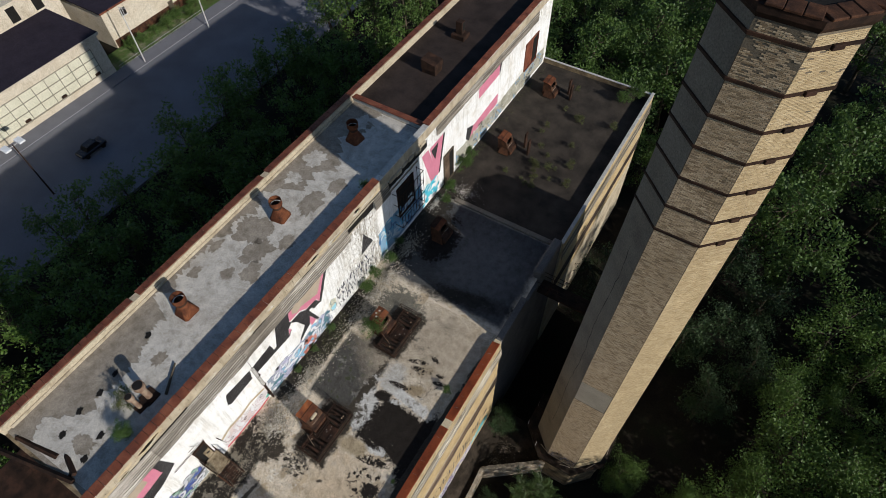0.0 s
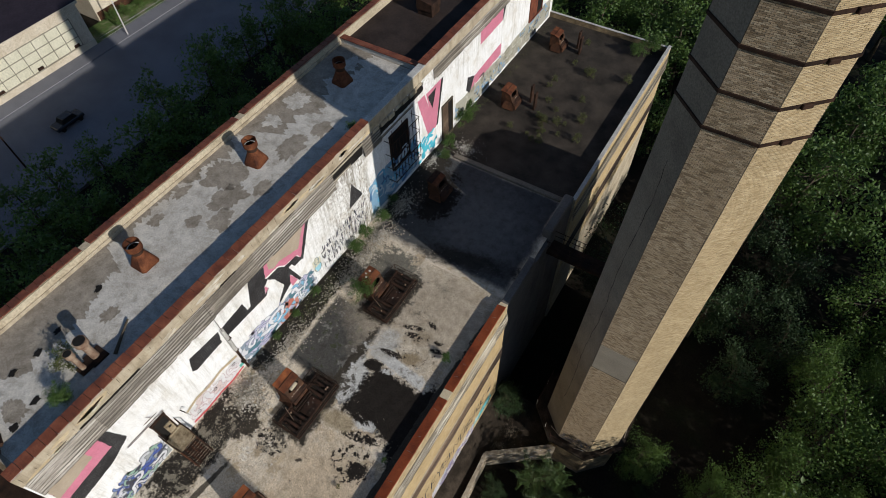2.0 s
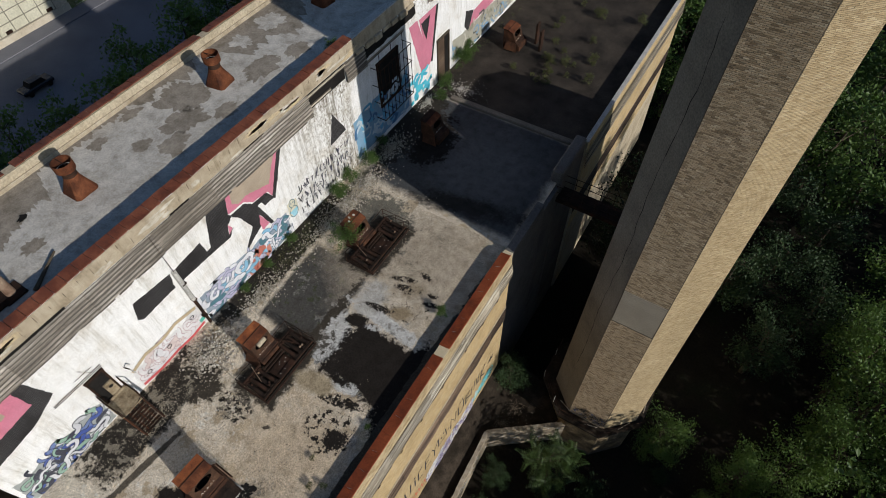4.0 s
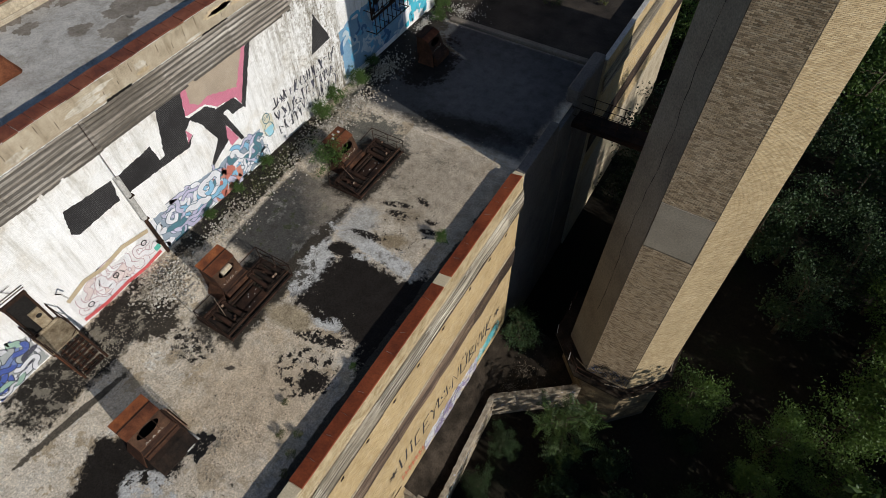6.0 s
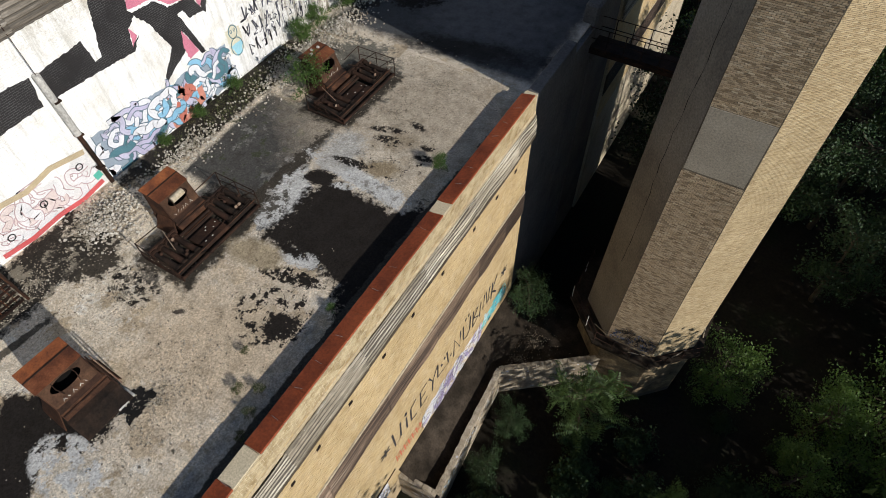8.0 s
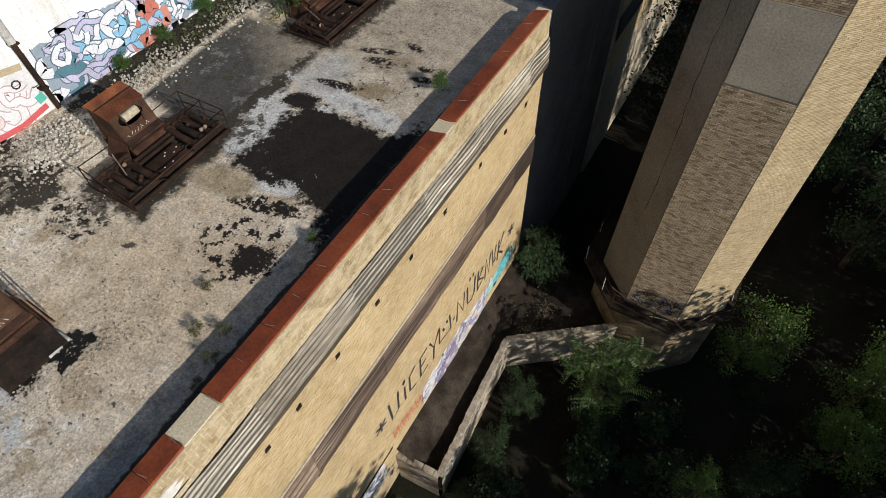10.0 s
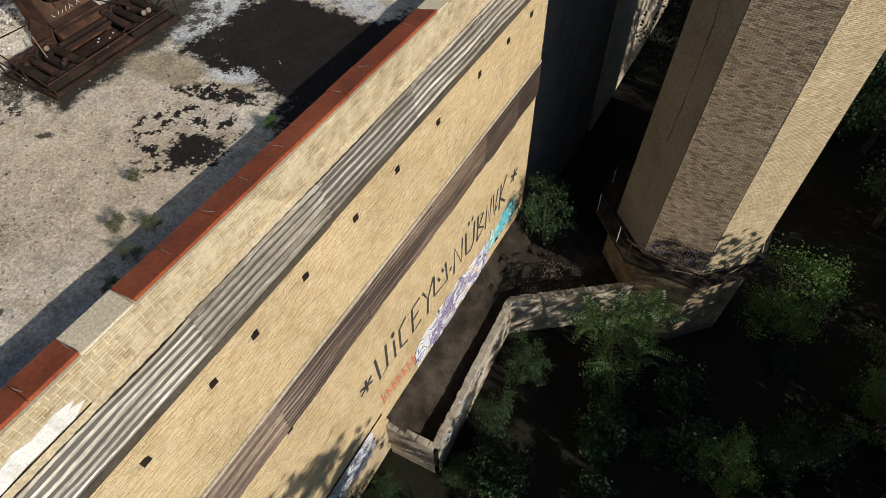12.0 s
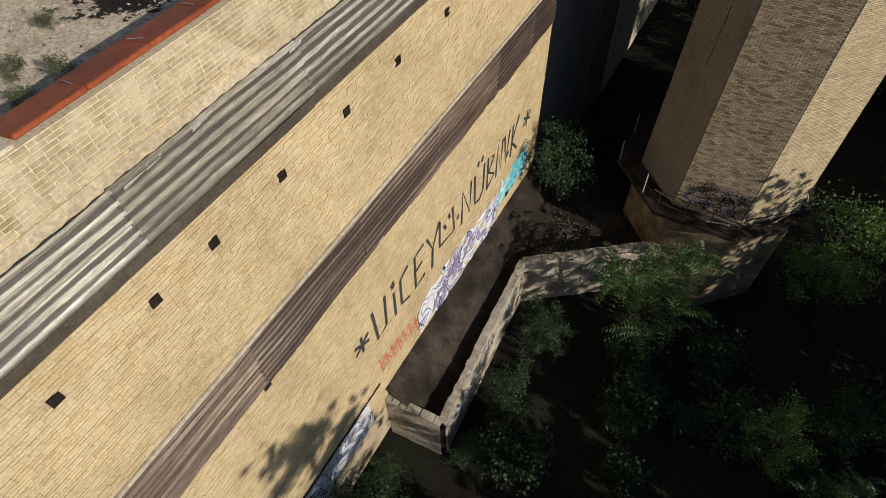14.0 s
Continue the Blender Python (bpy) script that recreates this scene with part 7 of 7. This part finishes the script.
part("upper_wall", box(-22, -12, -40, 24, 0, 10.5), M_cream, hall)
for i in range(7):
    part("upper_window", box(-12.0, -11.9, 20 - 4.2 * i, 21.4 - 4.2 * i, 7.6, 9.9), M_black, hall)
house = empty("apartment_house", -84.4, 38.2, STREET)
tagged(house, "long cream two-storey house along the street", "building")
part("wall", box(-12, 0, 0, 60, 0, 6.6), M_cream, house)
part("roof", box(-12.4, 0.5, -0.4, 60.4, 6.6, 6.85), M_slate, house)
part("gutter", box(0.5, 0.6, -0.4, 60.4, 6.5, 6.75), M_red_old, house)
part("base", box(0, 0.05, 0.2, 60, 0, 1.5), M_rust_mid, house, "brown painted base")
for i in range(9):
    w = part("window", box(0.0, 0.05, 3.2 + 6.4 * i, 4.3 + 6.4 * i, 4.3, 5.5), M_black, house)
    part("frame", box(0.05, 0.09, 3.7 + 6.4 * i, 3.78 + 6.4 * i, 4.3, 5.5), M_iron, w)
    part("sill", box(0.05, 0.16, 3.1 + 6.4 * i, 4.4 + 6.4 * i, 4.22, 4.3), M_iron, w)
    if i % 2:
        part("door", box(0.05, 0.1, 5.6 + 6.4 * i, 6.6 + 6.4 * i, 0.0, 2.2), M_bark, house, "dark door")
forecourt = obj("forecourt", box(-84.4, -79.7, 34.0, 110.0, STREET - 0.3, STREET + 0.1), M_lawn)
tagged(forecourt, "worn grass strip before the house", "grass", kind="structure")
pave = obj("pavement", box(-79.7, -77, -200, 300, STREET - 0.4, STREET + 0.16, bevel=0.03), M_asphalt)
tagged(pave, "concrete pavement along the street", "pavement", kind="structure")
for i in range(9):
    plant(BUSH, -80.6 - rw.uniform(0, 1.4), 39.4 + 2.4 * i, STREET + 0.08, rw.uniform(0.9, 1.5), rw.uniform(0, 6), "green hedge shrub before the house", "shrub", "shrub", "hedge before the house")


def street_pole(x, y, h, lean=0.0, arm=False):
    e = empty("street_pole", x, y, STREET)
    tagged(e, "pale metal street pole beside the pavement", "pole", "poles along the street")
    part("pole", bar((0, 0, 0), (lean, 0, h), 0.11, sides=10, r2=0.07), M_iron, e)
    if arm:
        part("arm", bar((lean, 0, h), (lean + 1.6, 0.1, h + 0.15), 0.04), M_iron, e)


street_pole(-77.6, 38.0, 10, 0.3, True)
street_pole(-75.6, 50.5, 9, 0.2)
M_lamp = mottled("white_enamel", [(0.7, 0.7, 0.69), (0.8, 0.8, 0.79)], 2, 10, rough=0.4)
slamp = empty("street_lamp", -66, 11.5, STREET)
tagged(slamp, "double-headed street lamp on a tall pole", "lamp")
# pole kept dark: the street's shade is put into its colour
part("pole", bar((0, 0, 0), (0, 0, 9.2), 0.12, sides=10, r2=0.07), M_rust_dark, slamp)
for s in (-1, 1):
    part("arm", bar((0, 0, 9.0), (0, s * 0.8, 9.1), 0.04), M_iron, slamp)
    part("head", box(-0.7, 0.7, s * 0.95 - 0.42, s * 0.95 + 0.42, 9.05, 9.3, bevel=0.08), M_lamp, slamp, "white lamp head")
M_car = mottled("dark_car_paint", [(0.012, 0.013, 0.017), (0.016, 0.017, 0.022)], 0.5, 3, rough=0.25, bump=0.0)
car = empty("car", -68.2, 19.8, STREET + 0.02)
tagged(car, "dark car on the shaded street", "car")
bm = box(-0.88, 0.88, -2.1, 2.1, 0.3, 0.85, bevel=0.12)
part("body", bm, M_car, car)
bm = box(-0.75, 0.75, -1.1, 1.2, 0.85, 1.42)
for v in bm.verts:
    if v.co.z > 1.2:
        v.co.x *= 0.85
        v.co.y *= 0.7
part("cabin", bm, M_black, car, "dark glass cabin")
part("roof_panel", box(-0.62, 0.62, -0.75, 0.85, 1.42, 1.46, bevel=0.015), M_car, car)
for px in (-0.85, 0.85):
    for py in (-1.35, 1.35):
        part("wheel", bar((px - 0.1, py, 0.32), (px + 0.1, py, 0.32), 0.32, sides=16), M_black, car)
for i in range(14):
    o = obj("fence_post", bar((-79.3, 34.5 + 1.4 * i, STREET), (-79.3, 34.5 + 1.4 * i, STREET + 1.0), 0.025), M_rust_dark)
    tagged(o, "thin dark fence post beside the pavement", "post", "fence posts along the pavement")
for h in (0.5, 0.95):
    o = obj("fence_rail", bar((-79.3, 34.5, STREET + h), (-79.3, 52.7, STREET + h), 0.02), M_iron)
    tagged(o, "thin pale fence rail beside the pavement", "rail", "fence rails along the pavement")

# ---- brickwork of the outer wall ----
def bare(y, z):
    return -1.86 < z < -0.28 or -7.16 < z < -5.42 or any(abs(y - h) < 0.12 and -2.78 < z < -2.55 for h in HOLES) or (abs(y + 2.2) < 0.12 and -7.38 < z < -7.14)


rows = brick_rows(-9.0, 14.37, -15.3, -0.3, bare, 4, 0.008, 0.209, perpend=0.005) + brick_rows(-9.0, 14.37, -0.3, 0.6, bare, 5, 0.008)
rows = [(a + 0.004, b - 0.004, c + 0.005, d - 0.005, x - 0.006) if c > -0.3 else (a, b, c, d, x + 0.004 * math.sin(a * 37 + c * 91)) for a, b, c, d, x in rows]
near = [r for r in rows if r[2] > -0.3 and -4.6 < r[0] and r[1] < 1.2]
near_set = set(near[:290])
bricks_mesh("brickwork", [r for r in rows if r not in near_set and r[2] > -0.3], 0.04, M_brick_top, wall_outer)
bricks_mesh("brickwork", [r for r in rows if r[2] <= -0.3], 0.04, M_brick, wall_outer)
M_brick_piece = M_brick_top.copy()
M_brick_piece.name = "tan_brick_piece"
pt = M_brick_piece.node_tree
info = pt.nodes.new("ShaderNodeObjectInfo")
for link in list(pt.links):
    if link.from_socket.name == "Random Per Island":
        pt.links.new(info.outputs["Random"], link.to_socket)
shared = {}
for a, b, c, d, x in near[:290]:
    key = round(b - a, 2)
    if key not in shared:
        me = bpy.data.meshes.new("brick")
        w, h = (b - a) / 2, 0.027
        bm = box(-0.03, 0.0, -w, w, -h, h, bevel=0.004)
        bm.to_mesh(me)
        bm.free()
        me.materials.append(M_brick_piece)
        shared[key] = me
    o = new("brick", shared[key])
    o.location = (x, (a + b) / 2, (c + d) / 2)
    o.parent = wall_outer
far_rows = brick_rows(25.45, 48.3, -9.0, 0.5, lambda y, z: -2.05 < z < -0.5 or -7.2 < z < -5.4, 9, 0.154)
bricks_mesh("brickwork", far_rows, 0.03, M_brick, wall_far)
